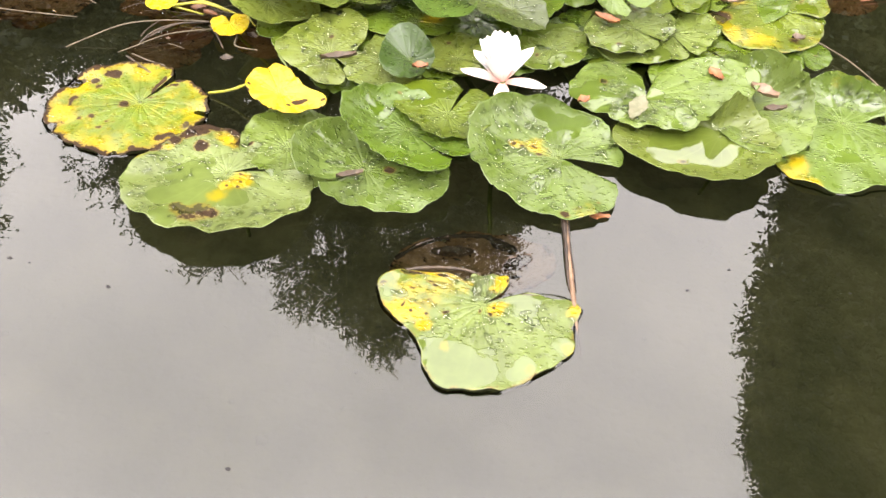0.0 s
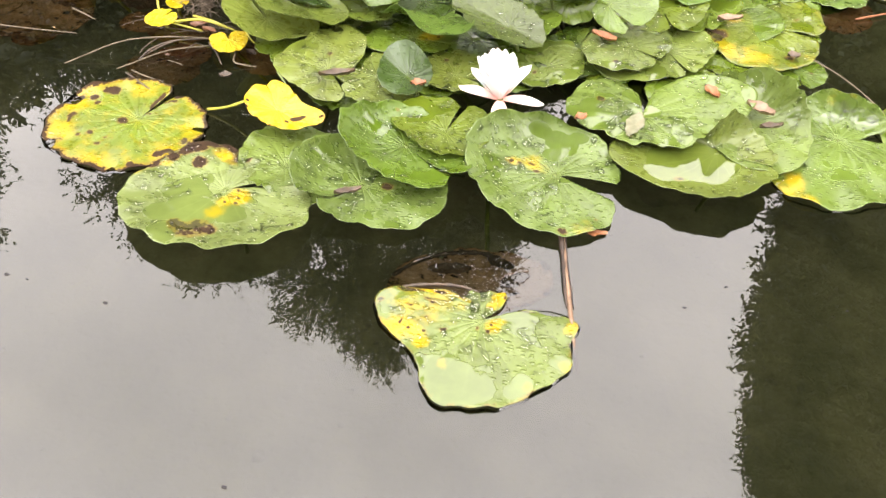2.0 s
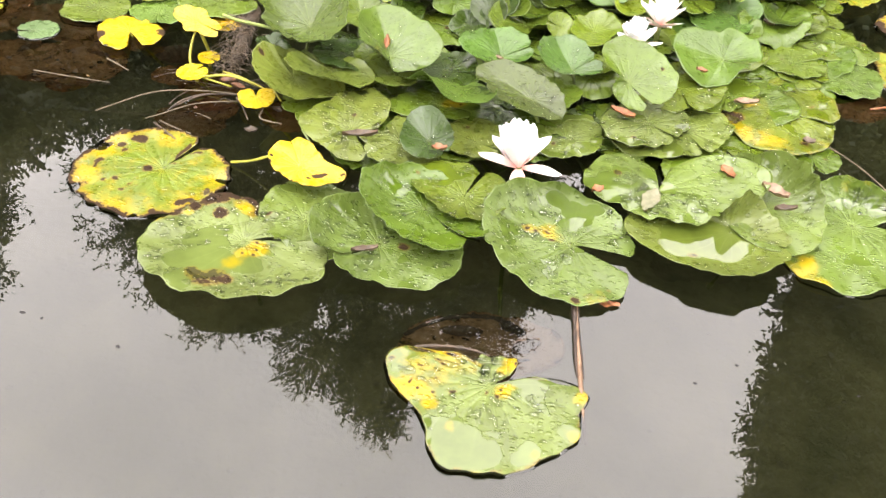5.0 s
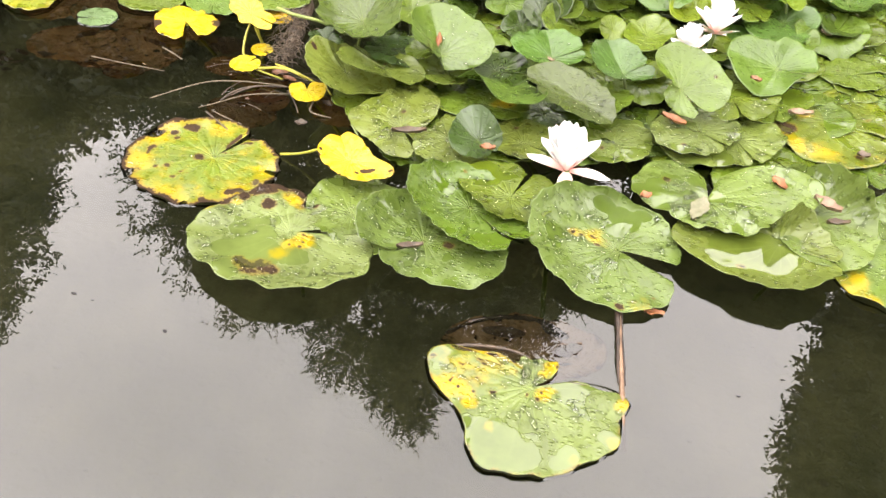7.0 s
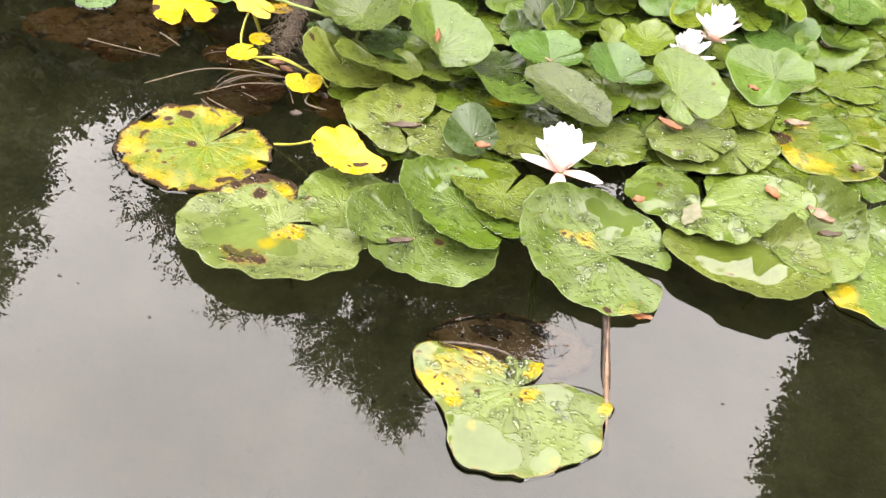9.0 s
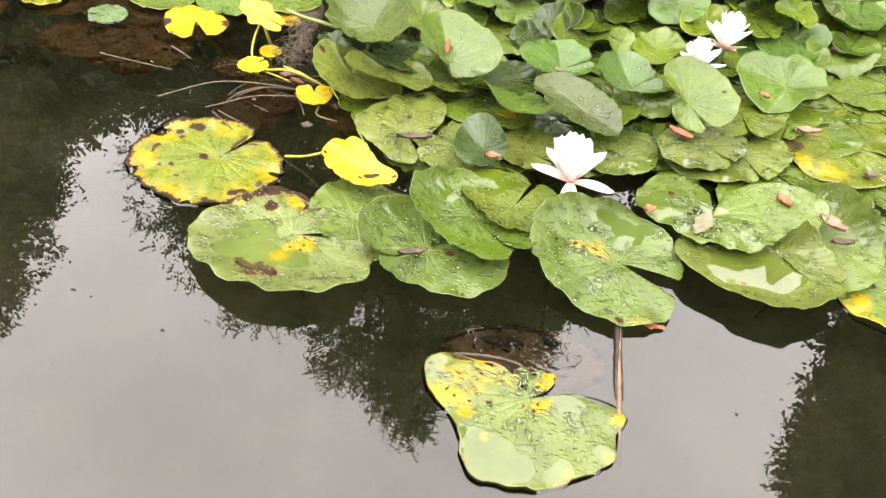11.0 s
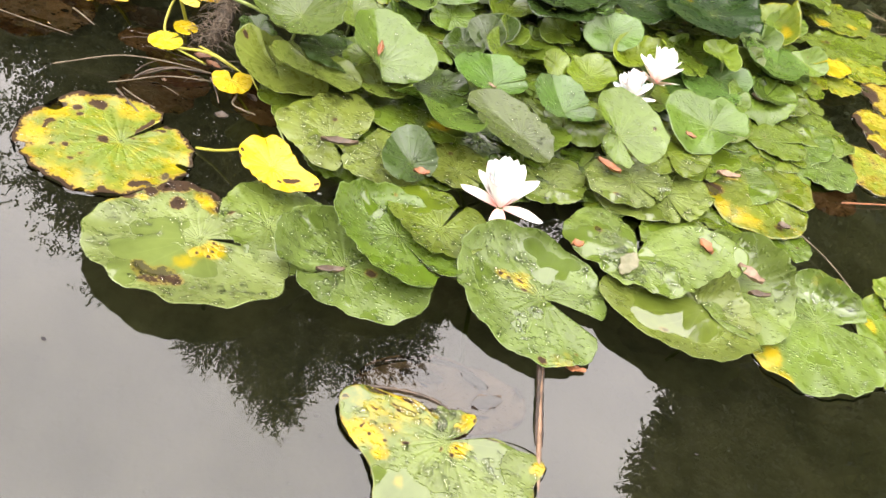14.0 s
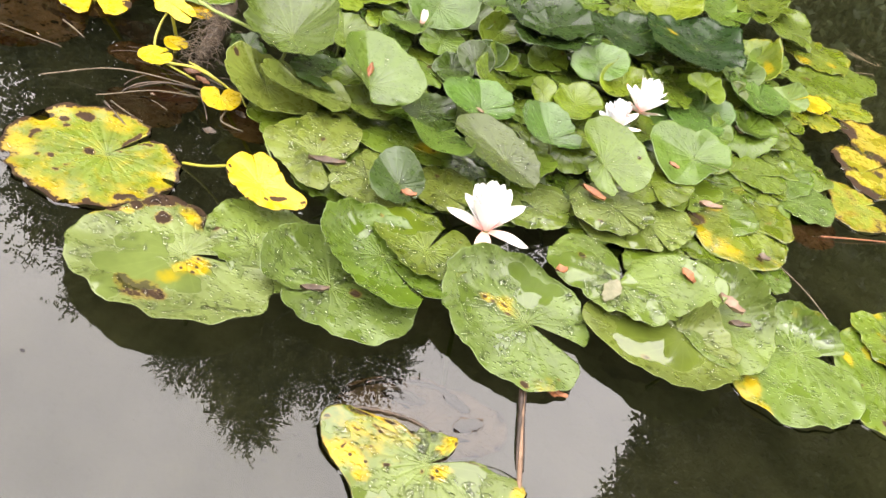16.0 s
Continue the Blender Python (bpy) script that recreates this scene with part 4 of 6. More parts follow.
lily("shade", (0.169, 1.938, 0.120), 0.1098, (0.086, -0.052, -0.209, 0.222, -0.021, -0.009, -0.008, -0.106), tilt=(1, 276), cup=0.01, fold=(68, 0.002, 0.017), lifts=((60, 40, 0.012), (250, 40, 0.010)), wave=0.05, label="large lily leaf with shade painted into its dark colour")
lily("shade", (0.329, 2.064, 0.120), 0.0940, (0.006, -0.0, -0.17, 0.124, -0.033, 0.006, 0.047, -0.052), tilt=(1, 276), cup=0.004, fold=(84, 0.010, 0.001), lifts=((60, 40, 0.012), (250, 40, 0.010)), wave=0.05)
lily("gloss", (0.513, 2.182, 0.110), 0.1515, (-0.099, -0.103, -0.155, 0.236, 0.017, 0.01, 0.015, -0.123), tilt=(1, 276), cup=0.012, fold=(136, 0.022, 0.000), lifts=((60, 40, 0.012), (250, 40, 0.010)), wave=0.05, spots=((160, 0.5, 0.114, 'y', 0.8),), label="glossy lily leaf cupped over the water, coloured dark for shade")
lily("pale", (-0.081, 1.857, 0.120), 0.0692, (0.095, -0.04, 0.056, 0.104, 0.04, -0.012, -0.011, -0.02), tilt=(25, 96), cup=0.013, fold=(84, 0.033, 0.001), wave=0.05, label="pale lily leaf at the back of the clump")
lily("lime", (0.449, 2.400, 0.110), 0.0833, (-0.029, -0.312, -0.085, 0.154, 0.02, -0.061, -0.048, 0.034), tilt=(12, 96), cup=0.019, fold=(80, -0.006, 0.034), wave=0.05)
lily("deep", (0.622, 2.581, 0.080), 0.1041, (-0.163, -0.062, -0.223, -0.071, 0.052, 0.022, 0.085, -0.049), cup=0.007, fold=(125, 0.014, 0.0), wave=0.05)
lily("deep", (0.777, 2.831, 0.050), 0.1469, (-0.078, 0.008, -0.253, 0.293, -0.029, -0.041, 0.048, -0.194), cup=0.01, fold=(74, -0.002, 0.03), wave=0.05)
lily("deep", (0.869, 2.738, 0.050), 0.1127, (-0.097, -0.061, -0.272, 0.183, 0.072, 0.104, 0.032, -0.237), cup=0.004, fold=(132, 0.016, 0.001), wave=0.05)
lily("fade", (0.721, 2.415, 0.050), 0.0890, (-0.38, -0.286, -0.392, 0.11, 0.077, 0.172, 0.024, -0.052), cup=0.015, fold=(98, -0.007, 0.035), wave=0.05)
lily("fade", (0.982, 2.707, 0.020), 0.1121, (-0.042, 0.074, -0.004, 0.137, -0.05, 0.028, -0.05, -0.032))
lily("deep", (0.981, 2.541, 0.012), 0.1335, (0.126, 0.124, 0.007, 0.382, -0.136, -0.002, -0.135, -0.002))
lily("yellow", (0.874, 2.316, 0.030), 0.0583, (-0.026, 0.025, 0.064, 0.124, -0.017, 0.073, -0.034, 0.048))
lily("yellowing", (0.988, 2.389, 0.012), 0.0751, (0.074, 0.243, 0.113, 0.223, 0.074, 0.085, -0.041, -0.001))
lily("yellowing", (0.881, 2.257, 0.014), 0.0678, (0.062, 0.128, 0.047, 0.138, 0.009, 0.088, -0.02, 0.028))
lily("decay", (1.034, 2.267, 0.006), 0.0880, (0.251, 0.094, -0.11, -0.016, 0.065, 0.091, -0.012, -0.029), spots=((154, 0.73, 0.556, 'r', 0.97), (236, 0.99, 0.359, 'r', 0.9), (277, 0.83, 0.361, 'r', 0.95), (139, 1.0, 0.262, 'r', 0.9)), label="rotting yellow and brown lily pad on dark water")
lily("decay", (0.984, 2.084, 0.005), 0.0983, (0.257, 0.08, -0.176, -0.031, 0.025, 0.023, 0.024, -0.042), spots=((174, 0.84, 0.428, 'r', 0.97), (244, 0.98, 0.444, 'r', 0.97), (269, 0.89, 0.326, 'r', 0.95), (21, 0.48, 0.141, 'r', 0.9), (165, 0.21, 0.123, 'r', 0.85), (141, 0.89, 0.217, 'r', 0.95)), label="rotting yellow and brown lily pad on dark water")
lily("deep", (0.788, 1.973, 0.015), 0.0850, (-0.082, -0.045, 0.027, -0.009, 0.025, -0.122, -0.002, -0.032), drops=60)
lily("deep", (0.668, 1.845, 0.022), 0.0740, (0.008, 0.114, 0.069, 0.019, -0.064, 0.002, 0.013, -0.012))
lily("fresh", (0.779, 1.810, 0.012), 0.0748, (0.069, 0.102, 0.058, 0.06, -0.073, 0.06, -0.049, 0.003), drops=60)
lily("decay2", (0.936, 1.908, 0.006), 0.0812, (-0.113, -0.187, -0.127, -0.017, 0.106, -0.016, -0.026, -0.032), spots=((110, 0.35, 0.25, 'r', 0.5), (301, 0.76, 0.3, 'r', 0.5)), label="yellow lily pad streaked with brown rot")
lily("dead", (0.797, 1.743, -0.012), 0.0620, (0.023, 0.02, -0.083, 0.188, -0.031, 0.008, -0.041, -0.041), label="brown dead lily pad sunk under the water")
lily("deep", (0.646, 1.963, 0.050), 0.0769, (-0.058, 0.001, 0.071, 0.23, -0.039, -0.017, -0.035, -0.013), fold=(100, 0.01, 0.01))
lily("pale", (0.699, 2.139, 0.055), 0.1046, (-0.107, -0.047, -0.122, 0.313, -0.038, 0.005, -0.041, -0.13), cup=0.007, fold=(95, 0.022, 0.001), wave=0.05)
lily("lime", (0.530, 2.003, 0.100), 0.0347, (-0.214, -0.477, 0.04, -0.027, -0.258, -0.062, -0.024, 0.14), tilt=(20, 96), cup=0.012, fold=(92, 0.003, 0.014), wave=0.05)
lily("pale", (0.542, 1.985, 0.050), 0.0812, (-0.285, -0.488, -0.103, 0.104, 0.122, 0.005, 0.04, -0.059), cup=0.005, fold=(141, 0.014, 0.039), wave=0.05)
lily("deep", (0.454, 1.986, 0.070), 0.0750, (-0.189, -0.151, -0.142, 0.012, 0.017, 0.063, 0.044, -0.007), cup=0.005, fold=(111, 0.023, -0.004), wave=0.05)
lily("lime", (0.342, 1.921, 0.080), 0.0626, (0.047, -0.386, -0.203, 0.22, 0.152, 0.196, -0.04, -0.114), cup=0.016, fold=(64, 0.034, -0.002), wave=0.05)
lily("dark", (0.414, 1.824, 0.045), 0.0716, (-0.028, 0.024, -0.254, -0.07, -0.054, -0.102, -0.003, 0.002), fold=(100, 0.008, 0.008))
lily("fresh", (-0.786, 1.696, 0.010), 0.0756, (-0.103, 0.058, -0.06, -0.059, 0.067, -0.009, -0.024, 0.001))
lily("fresh", (-0.659, 1.703, 0.012), 0.0588, (0.027, 0.098, 0.022, 0.013, -0.009, -0.011, 0.003, 0.004))
lily("fade", (-0.705, 1.787, 0.020), 0.0625, (-0.046, 0.107, -0.051, -0.069, 0.001, -0.017, 0.016, -0.006))
lily("fresh", (-0.547, 1.760, 0.030), 0.0900, (-0.087, 0.073, -0.014, -0.109, 0.073, 0.002, 0.002, -0.003))
lily("yellow", (-0.680, 1.612, 0.012), 0.0671, (0.022, -0.127, 0.021, -0.112, 0.028, 0.031, 0.011, 0.005), notch=(302, 12, 1.0), spots=((208, 1.0, 0.309, 'r', 0.95), (254, 1.04, 0.159, 'r', 0.9), (5, 1.0, 0.268, 'r', 0.95), (208, 0.02, 0.109, 'r', 0.62), (336, 1.06, 0.141, 'r', 0.8)), label="bright yellow lily pad with blackened edges")
lily("yellow", (-0.519, 1.571, 0.075), 0.0373, (0.034, 0.059, 0.206, -0.275, 0.07, -0.049, 0.018, -0.164), tilt=(20, 96), label="bright yellow lily leaf raised on its stalk")
lily("yellow", (-0.488, 1.537, 0.020), 0.0227, (0.019, 0.054, -0.055, -0.04, 0.009, 0.002, 0.015, -0.006), label="tiny yellow lily pad")
lily("yellow", (-0.498, 1.476, 0.022), 0.0294, (0.059, -0.044, -0.002, -0.003, -0.001, -0.004, 0.0, -0.001), label="small yellow lily pad")
lily("yellow", (-0.359, 1.428, 0.020), 0.0343, (0.089, -0.134, 0.014, 0.013, -0.075, 0.045, -0.009, -0.034), notch=(109, 14, 1.0), label="small heart shaped yellow lily pad")
lily("small", (-0.865, 1.576, 0.003), 0.0391, (0.177, 0.12, 0.02, 0.013, 0.009, 0.006, 0.01, -0.001), notch=(208, 8, 1.0), label="small round green lily pad floating by the mud")
lily("yellowing", (-1.013, 1.619, 0.010), 0.0688, (-0.103, 0.023, -0.144, -0.081, -0.006, -0.005, -0.026, 0.037))
lily("orange", (-0.501, 1.683, 0.020), 0.0334, (-0.157, -0.071, -0.064, -0.059, 0.007, -0.03, 0.017, -0.005), label="orange brown withered lily leaf")
lily("yellow", (-0.211, 1.202, 0.048), 0.0512, (0.013, 0.163, 0.103, -0.27, 0.134, -0.047, 0.046, -0.018, 0.025, -0.024, 0.034, -0.021, 0.032, -0.015, 0.011, -0.011, 0.017, -0.007), notch=(120, 0.4, 1.0), tilt=(6, 96), fold=(150, 0.004, 0.006), spots=((332, 0.57, 0.14, 'r', 0.8), (310, 0.58, 0.08, 'r', 0.75), (344, 0.57, 0.09, 'r', 0.75), (263, 0.95, 0.08, 'r', 0.7), (177, 0.99, 0.1, 'r', 0.9), (164, 0.9, 0.08, 'r', 0.9), (356, 0.96, 0.14, 'r', 0.6), (93, 0.68, 0.05, 'r', 0.8), (168, 0.37, 0.03, 'r', 0.8)), label="bright yellow curled lily leaf with brown blotches")
lily("lime", (-0.283, 1.831, 0.080), 0.0601, (0.048, -0.099, -0.208, -0.24, 0.015, 0.042, 0.096, 0.017), cup=0.003, fold=(141, 0.012, 0.002), wave=0.05)
lily("lime", (-0.221, 1.895, 0.080), 0.0697, (0.002, -0.062, -0.008, -0.144, -0.023, -0.072, -0.029, -0.008), cup=0.002, fold=(82, -0.007, 0.028), wave=0.05)
lily("fade", (-0.188, 1.826, 0.070), 0.0335, (0.025, -0.201, -0.17, -0.115, -0.005, 0.022, 0.001, -0.014), cup=0.003, fold=(104, -0.001, 0.009), wave=0.05)
lily("fresh", (-0.131, 1.803, 0.090), 0.0383, (0.212, -0.522, 0.039, 0.069, -0.131, -0.135, -0.006, 0.099), cup=0.008, fold=(113, -0.003, 0.02), wave=0.05)
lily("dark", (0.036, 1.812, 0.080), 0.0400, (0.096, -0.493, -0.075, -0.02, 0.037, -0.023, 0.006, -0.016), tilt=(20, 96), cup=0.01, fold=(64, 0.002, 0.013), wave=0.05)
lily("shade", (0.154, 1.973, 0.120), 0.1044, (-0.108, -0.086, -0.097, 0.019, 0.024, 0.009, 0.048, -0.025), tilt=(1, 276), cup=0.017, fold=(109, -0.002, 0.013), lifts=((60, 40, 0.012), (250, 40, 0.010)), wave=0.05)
lily("sunk", (0.113, 0.930, -0.018), 0.0830, (0.034, 0.091, 0.229, 0.087, -0.041, 0.051, 0.088, 0.072), wave=0.12, label="brown rotted half of a lily pad under water")
lily("deep", (-0.233, 1.725, 0.060), 0.0454, (0.081, -0.148, -0.066, 0.035, 0.074, 0.015, -0.006, -0.028), tilt=(20, 96), cup=0.012, fold=(109, 0.022, 0.003), wave=0.05)
lily("dark", (-0.144, 1.746, 0.060), 0.0408, (0.096, -0.126, -0.095, 0.147, 0.044, 0.006, -0.063, -0.046), tilt=(12, 96), cup=0.003, fold=(85, 0.029, 0.002), wave=0.05)
lily("deep", (-0.052, 1.805, 0.075), 0.0432, (0.009, -0.008, -0.003, 0.213, 0.064, -0.008, -0.068, 0.003), tilt=(22, 96), cup=0.002, fold=(93, 0.026, -0.004), wave=0.05)
lily("dark", (-0.009, 1.758, 0.050), 0.0391, (-0.094, -0.374, -0.134, -0.049, -0.029, -0.062, -0.094, -0.029), tilt=(10, 96), cup=0.013, fold=(104, 0.002, 0.026), wave=0.05)
lily("deep", (0.056, 1.914, 0.090), 0.0419, (0.104, -0.385, 0.06, 0.198, 0.078, -0.045, -0.036, 0.012), tilt=(25, 96), cup=0.014, fold=(71, 0.024, 0.008), wave=0.05)
lily("deep", (0.118, 1.856, 0.060), 0.0431, (0.018, -0.418, -0.072, 0.162, 0.133, 0.052, -0.016, -0.076), tilt=(12, 96), cup=0.012, fold=(134, 0.018, 0.005), wave=0.05)
lily("dark", (-0.002, 1.920, 0.100), 0.0383, (0.096, -0.205, 0.051, 0.167, -0.039, -0.015, -0.026, 0.016), tilt=(25, 96), cup=0.007, fold=(56, 0.019, 0.005), wave=0.05)
lily("deep", (0.467, 2.051, 0.060), 0.0504, (0.103, -0.29, -0.012, 0.362, 0.149, -0.098, -0.084, 0.03), tilt=(15, 96), cup=0.014, fold=(75, 0.027, -0.003), wave=0.05)
lily("dark", (0.400, 2.054, 0.070), 0.0464, (-0.119, -0.412, 0.057, 0.106, 0.071, -0.098, -0.035, -0.031), tilt=(12, 96), cup=0.013, fold=(121, 0.001, 0.02), wave=0.05)
lily("deep", (0.541, 2.158, 0.070), 0.0443, (-0.183, -0.283, 0.139, 0.068, 0.018, -0.046, 0.016, -0.019), tilt=(18, 96), cup=0.008, fold=(142, -0.003, 0.026), wave=0.05)
lily("deep", (0.596, 2.079, 0.060), 0.0530, (-0.069, -0.244, -0.033, 0.218, 0.1, 0.024, -0.05, -0.019), tilt=(14, 96), cup=0.01, fold=(121, 0.018, 0.003), wave=0.05)
lily("pale", (0.668, 2.254, 0.060), 0.0457, (-0.231, -0.29, 0.059, 0.012, 0.03, -0.071, 0.031, -0.016), tilt=(18, 96), cup=0.005, fold=(123, 0.002, 0.033), wave=0.05)
lily("deep", (0.765, 2.432, 0.050), 0.0564, (-0.114, -0.174, -0.029, 0.13, 0.006, -0.022, -0.045, 0.041), tilt=(15, 96), cup=0.006, fold=(73, 0.01, 0.031), wave=0.05)
lily("deep", (0.794, 2.241, 0.045), 0.0468, (-0.269, -0.398, 0.129, 0.092, 0.03, -0.075, 0.029, -0.029), tilt=(10, 96), cup=0.007, fold=(145, -0.001, 0.033), wave=0.05)
lily("dark", (0.678, 2.025, 0.045), 0.0518, (-0.184, -0.504, -0.125, 0.233, 0.176, 0.034, -0.053, -0.085), tilt=(10, 96), cup=0.012, fold=(144, 0.027, 0.009), wave=0.05)
lily("deep", (-0.268, 1.884, 0.100), 0.0435, (-0.004, -0.174, 0.107, 0.012, 0.027, -0.07, 0.008, -0.006), tilt=(25, 96), cup=0.008, fold=(116, 0.003, 0.02), wave=0.05)
lily("deep", (-0.401, 1.987, 0.100), 0.0688, (0.068, -0.169, 0.145, 0.017, 0.04, -0.083, 0.013, 0.004), tilt=(25, 96), cup=0.009, fold=(89, 0.008, 0.028), wave=0.05)
lily("deep", (-0.212, 1.956, 0.110), 0.0446, (0.134, -0.257, 0.095, 0.209, 0.006, -0.032, -0.054, 0.032), tilt=(25, 96), cup=0.01, fold=(60, 0.023, 0.001), wave=0.05)
lily("dark", (0.027, 2.061, 0.110), 0.0575, (-0.017, -0.307, 0.094, -0.046, -0.027, -0.084, -0.005, -0.016), tilt=(25, 96), cup=0.011, fold=(75, 0.0, 0.043), wave=0.05)
lily("deep", (-0.566, 1.902, 0.050), 0.0656, (0.005, -0.223, 0.002, -0.104, -0.049, -0.121, -0.068, -0.036), tilt=(10, 96), cup=0.01, fold=(99, -0.005, 0.041), wave=0.05)
lily("deep", (0.330, 1.979, 0.050), 0.0383, (-0.204, -0.564, -0.046, 0.091, 0.04, -0.094, -0.075, -0.056), tilt=(10, 96), cup=0.013, fold=(120, 0.004, 0.023), wave=0.05)
lily("deep", (0.223, 1.858, 0.050), 0.0409, (0.058, -0.309, -0.0, 0.137, 0.002, -0.002, -0.026, 0.023), tilt=(10, 96), cup=0.008, fold=(52, 0.005, 0.015), wave=0.05)
lily("dark", (0.156, 1.830, 0.040), 0.0384, (-0.004, 0.13, 0.002, 0.129, 0.003, -0.016, -0.026, 0.001), tilt=(8, 96))
# lower layer added to fill gaps, its deep and dark looks painted for shade
lily("deep", (0.446, 1.416, 0.006), 0.073, (0.02, -0.00, -0.04, 0.03), tilt=(0, 198))
lily("deep", (0.385, 1.510, 0.006), 0.073, (-0.03, 0.00, -0.01, 0.03), tilt=(2, 38))
lily("deep", (0.521, 1.588, 0.006), 0.097, (0.03, 0.03, 0.07, 0.03), tilt=(2, 112))
lily("deep", (0.431, 1.582, 0.006), 0.063, (-0.04, 0.01, 0.05, 0.03), tilt=(6, 64))
lily("deep", (0.567, 1.659, 0.006), 0.081, (0.04, 0.03, 0.09, 0.03), tilt=(10, 3))
lily("deep", (0.508, 1.703, 0.006), 0.078, (0.03, 0.00, 0.01, 0.03), tilt=(7, 155))
lily("deep", (0.414, 1.645, 0.038), 0.095, (-0.02, 0.03, -0.04, 0.03), tilt=(6, 359))
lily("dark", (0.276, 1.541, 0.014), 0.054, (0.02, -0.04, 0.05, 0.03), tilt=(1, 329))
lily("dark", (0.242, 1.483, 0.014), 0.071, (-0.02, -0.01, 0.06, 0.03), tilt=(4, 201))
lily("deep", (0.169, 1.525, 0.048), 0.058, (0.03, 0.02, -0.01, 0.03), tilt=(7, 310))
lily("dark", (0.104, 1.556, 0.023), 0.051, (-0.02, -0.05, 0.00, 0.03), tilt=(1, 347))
lily("deep", (0.070, 1.498, 0.023), 0.068, (-0.05, -0.02, 0.09, 0.03), tilt=(9, 148))
lily("deep", (-0.015, 1.498, 0.013), 0.067, (-0.02, -0.03, 0.02, 0.03), tilt=(2, 137))
lily("deep", (0.030, 1.404, 0.008), 0.075, (0.01, -0.01, 0.02, 0.03), tilt=(4, 290))
lily("deep", (-0.035, 1.435, 0.008), 0.077, (-0.01, -0.03, 0.09, 0.03), tilt=(1, 22))
lily("dark", (-0.099, 1.407, 0.008), 0.065, (0.01, 0.00, 0.04, 0.03), tilt=(4, 13))
lily("deep", (-0.119, 1.345, 0.008), 0.075, (0.03, -0.01, 0.10, 0.03), tilt=(6, 87))
lily("deep", (0.092, 1.421, 0.006), 0.057, (-0.03, -0.01, 0.05, 0.03), tilt=(5, 78))
lily("deep", (-0.012, 1.358, 0.006), 0.055, (-0.02, -0.03, -0.02, 0.03), tilt=(3, 313))
lily("deep", (0.314, 1.478, 0.006), 0.062, (0.04, -0.02, -0.03, 0.03), tilt=(7, 347))
lily("deep", (0.170, 1.451, 0.006), 0.067, (-0.00, -0.04, -0.02, 0.03), tilt=(10, 324))
lily("deep", (-0.228, 1.458, 0.008), 0.081, (-0.02, -0.00, 0.09, 0.03), tilt=(4, 151))
lily("deep", (-0.083, 1.493, 0.013), 0.060, (-0.02, -0.01, 0.02, 0.03), tilt=(10, 101))
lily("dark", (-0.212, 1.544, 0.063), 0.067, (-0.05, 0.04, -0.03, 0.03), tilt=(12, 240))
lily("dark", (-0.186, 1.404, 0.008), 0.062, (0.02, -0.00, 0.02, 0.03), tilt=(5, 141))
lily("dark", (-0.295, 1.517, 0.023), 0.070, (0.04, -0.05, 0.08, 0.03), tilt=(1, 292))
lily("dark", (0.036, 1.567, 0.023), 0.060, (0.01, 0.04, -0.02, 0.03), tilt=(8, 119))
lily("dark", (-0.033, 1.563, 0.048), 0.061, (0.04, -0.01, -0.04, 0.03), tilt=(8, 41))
lily("deep", (0.115, 1.675, 0.053), 0.036, (0.01, -0.04, 0.00, 0.03), tilt=(9, 188))
lily("deep", (0.016, 1.648, 0.023), 0.033, (0.03, -0.04, 0.03, 0.03), tilt=(5, 283))
lily("dark", (0.068, 1.776, 0.033), 0.035, (0.03, 0.04, 0.01, 0.03), tilt=(1, 330))
lily("deep", (0.249, 1.642, 0.063), 0.038, (0.00, -0.01, 0.08, 0.03), tilt=(9, 24))
lily("dark", (0.188, 1.659, 0.053), 0.030, (0.01, 0.04, 0.02, 0.03), tilt=(1, 201))
lily("dark", (0.140, 1.760, 0.033), 0.028, (-0.03, -0.04, 0.02, 0.03), tilt=(4, 195))
lily("deep", (0.208, 1.754, 0.043), 0.039, (-0.05, -0.02, 0.03, 0.03), tilt=(6, 258))
lily("deep", (0.118, 1.843, 0.058), 0.035, (0.00, -0.01, -0.01, 0.03), tilt=(3, 65))
lily("deep", (0.205, 1.825, 0.043), 0.057, (0.02, 0.01, -0.00, 0.03), tilt=(11, 168))
lily("deep", (0.218, 1.888, 0.068), 0.057, (0.04, 0.00, 0.02, 0.03), tilt=(7, 141))
lily("deep", (0.247, 1.969, 0.068), 0.052, (0.05, -0.02, 0.02, 0.03), tilt=(7, 243))
lily("deep", (0.421, 2.123, 0.088), 0.100, (0.04, -0.01, 0.04, 0.03), tilt=(4, 223))
lily("dark", (-0.027, 1.812, 0.058), 0.034, (0.01, 0.04, -0.00, 0.03), tilt=(4, 63))
lily("deep", (0.042, 1.865, 0.068), 0.044, (0.00, 0.03, -0.04, 0.03), tilt=(4, 293))
lily("deep", (0.481, 2.291, 0.088), 0.099, (0.01, -0.00, 0.04, 0.03), tilt=(11, 274))
lily("deep", (0.535, 2.490, 0.058), 0.100, (-0.03, -0.00, 0.08, 0.03), tilt=(3, 283))
lily("deep", (0.671, 2.498, 0.028), 0.100, (0.04, -0.03, 0.02, 0.03), tilt=(3, 132))
lily("deep", (0.644, 1.749, 0.006), 0.098, (0.04, -0.01, 0.01, 0.03), tilt=(10, 102))
lily("deep", (0.586, 1.792, 0.006), 0.092, (-0.02, 0.04, 0.02, 0.03), tilt=(7, 297))
lily("deep", (0.728, 1.909, 0.006), 0.092, (0.01, -0.03, -0.04, 0.03), tilt=(12, 356))
lily("deep", (0.724, 1.828, 0.006), 0.100, (0.04, 0.03, 0.02, 0.03), tilt=(8, 172))
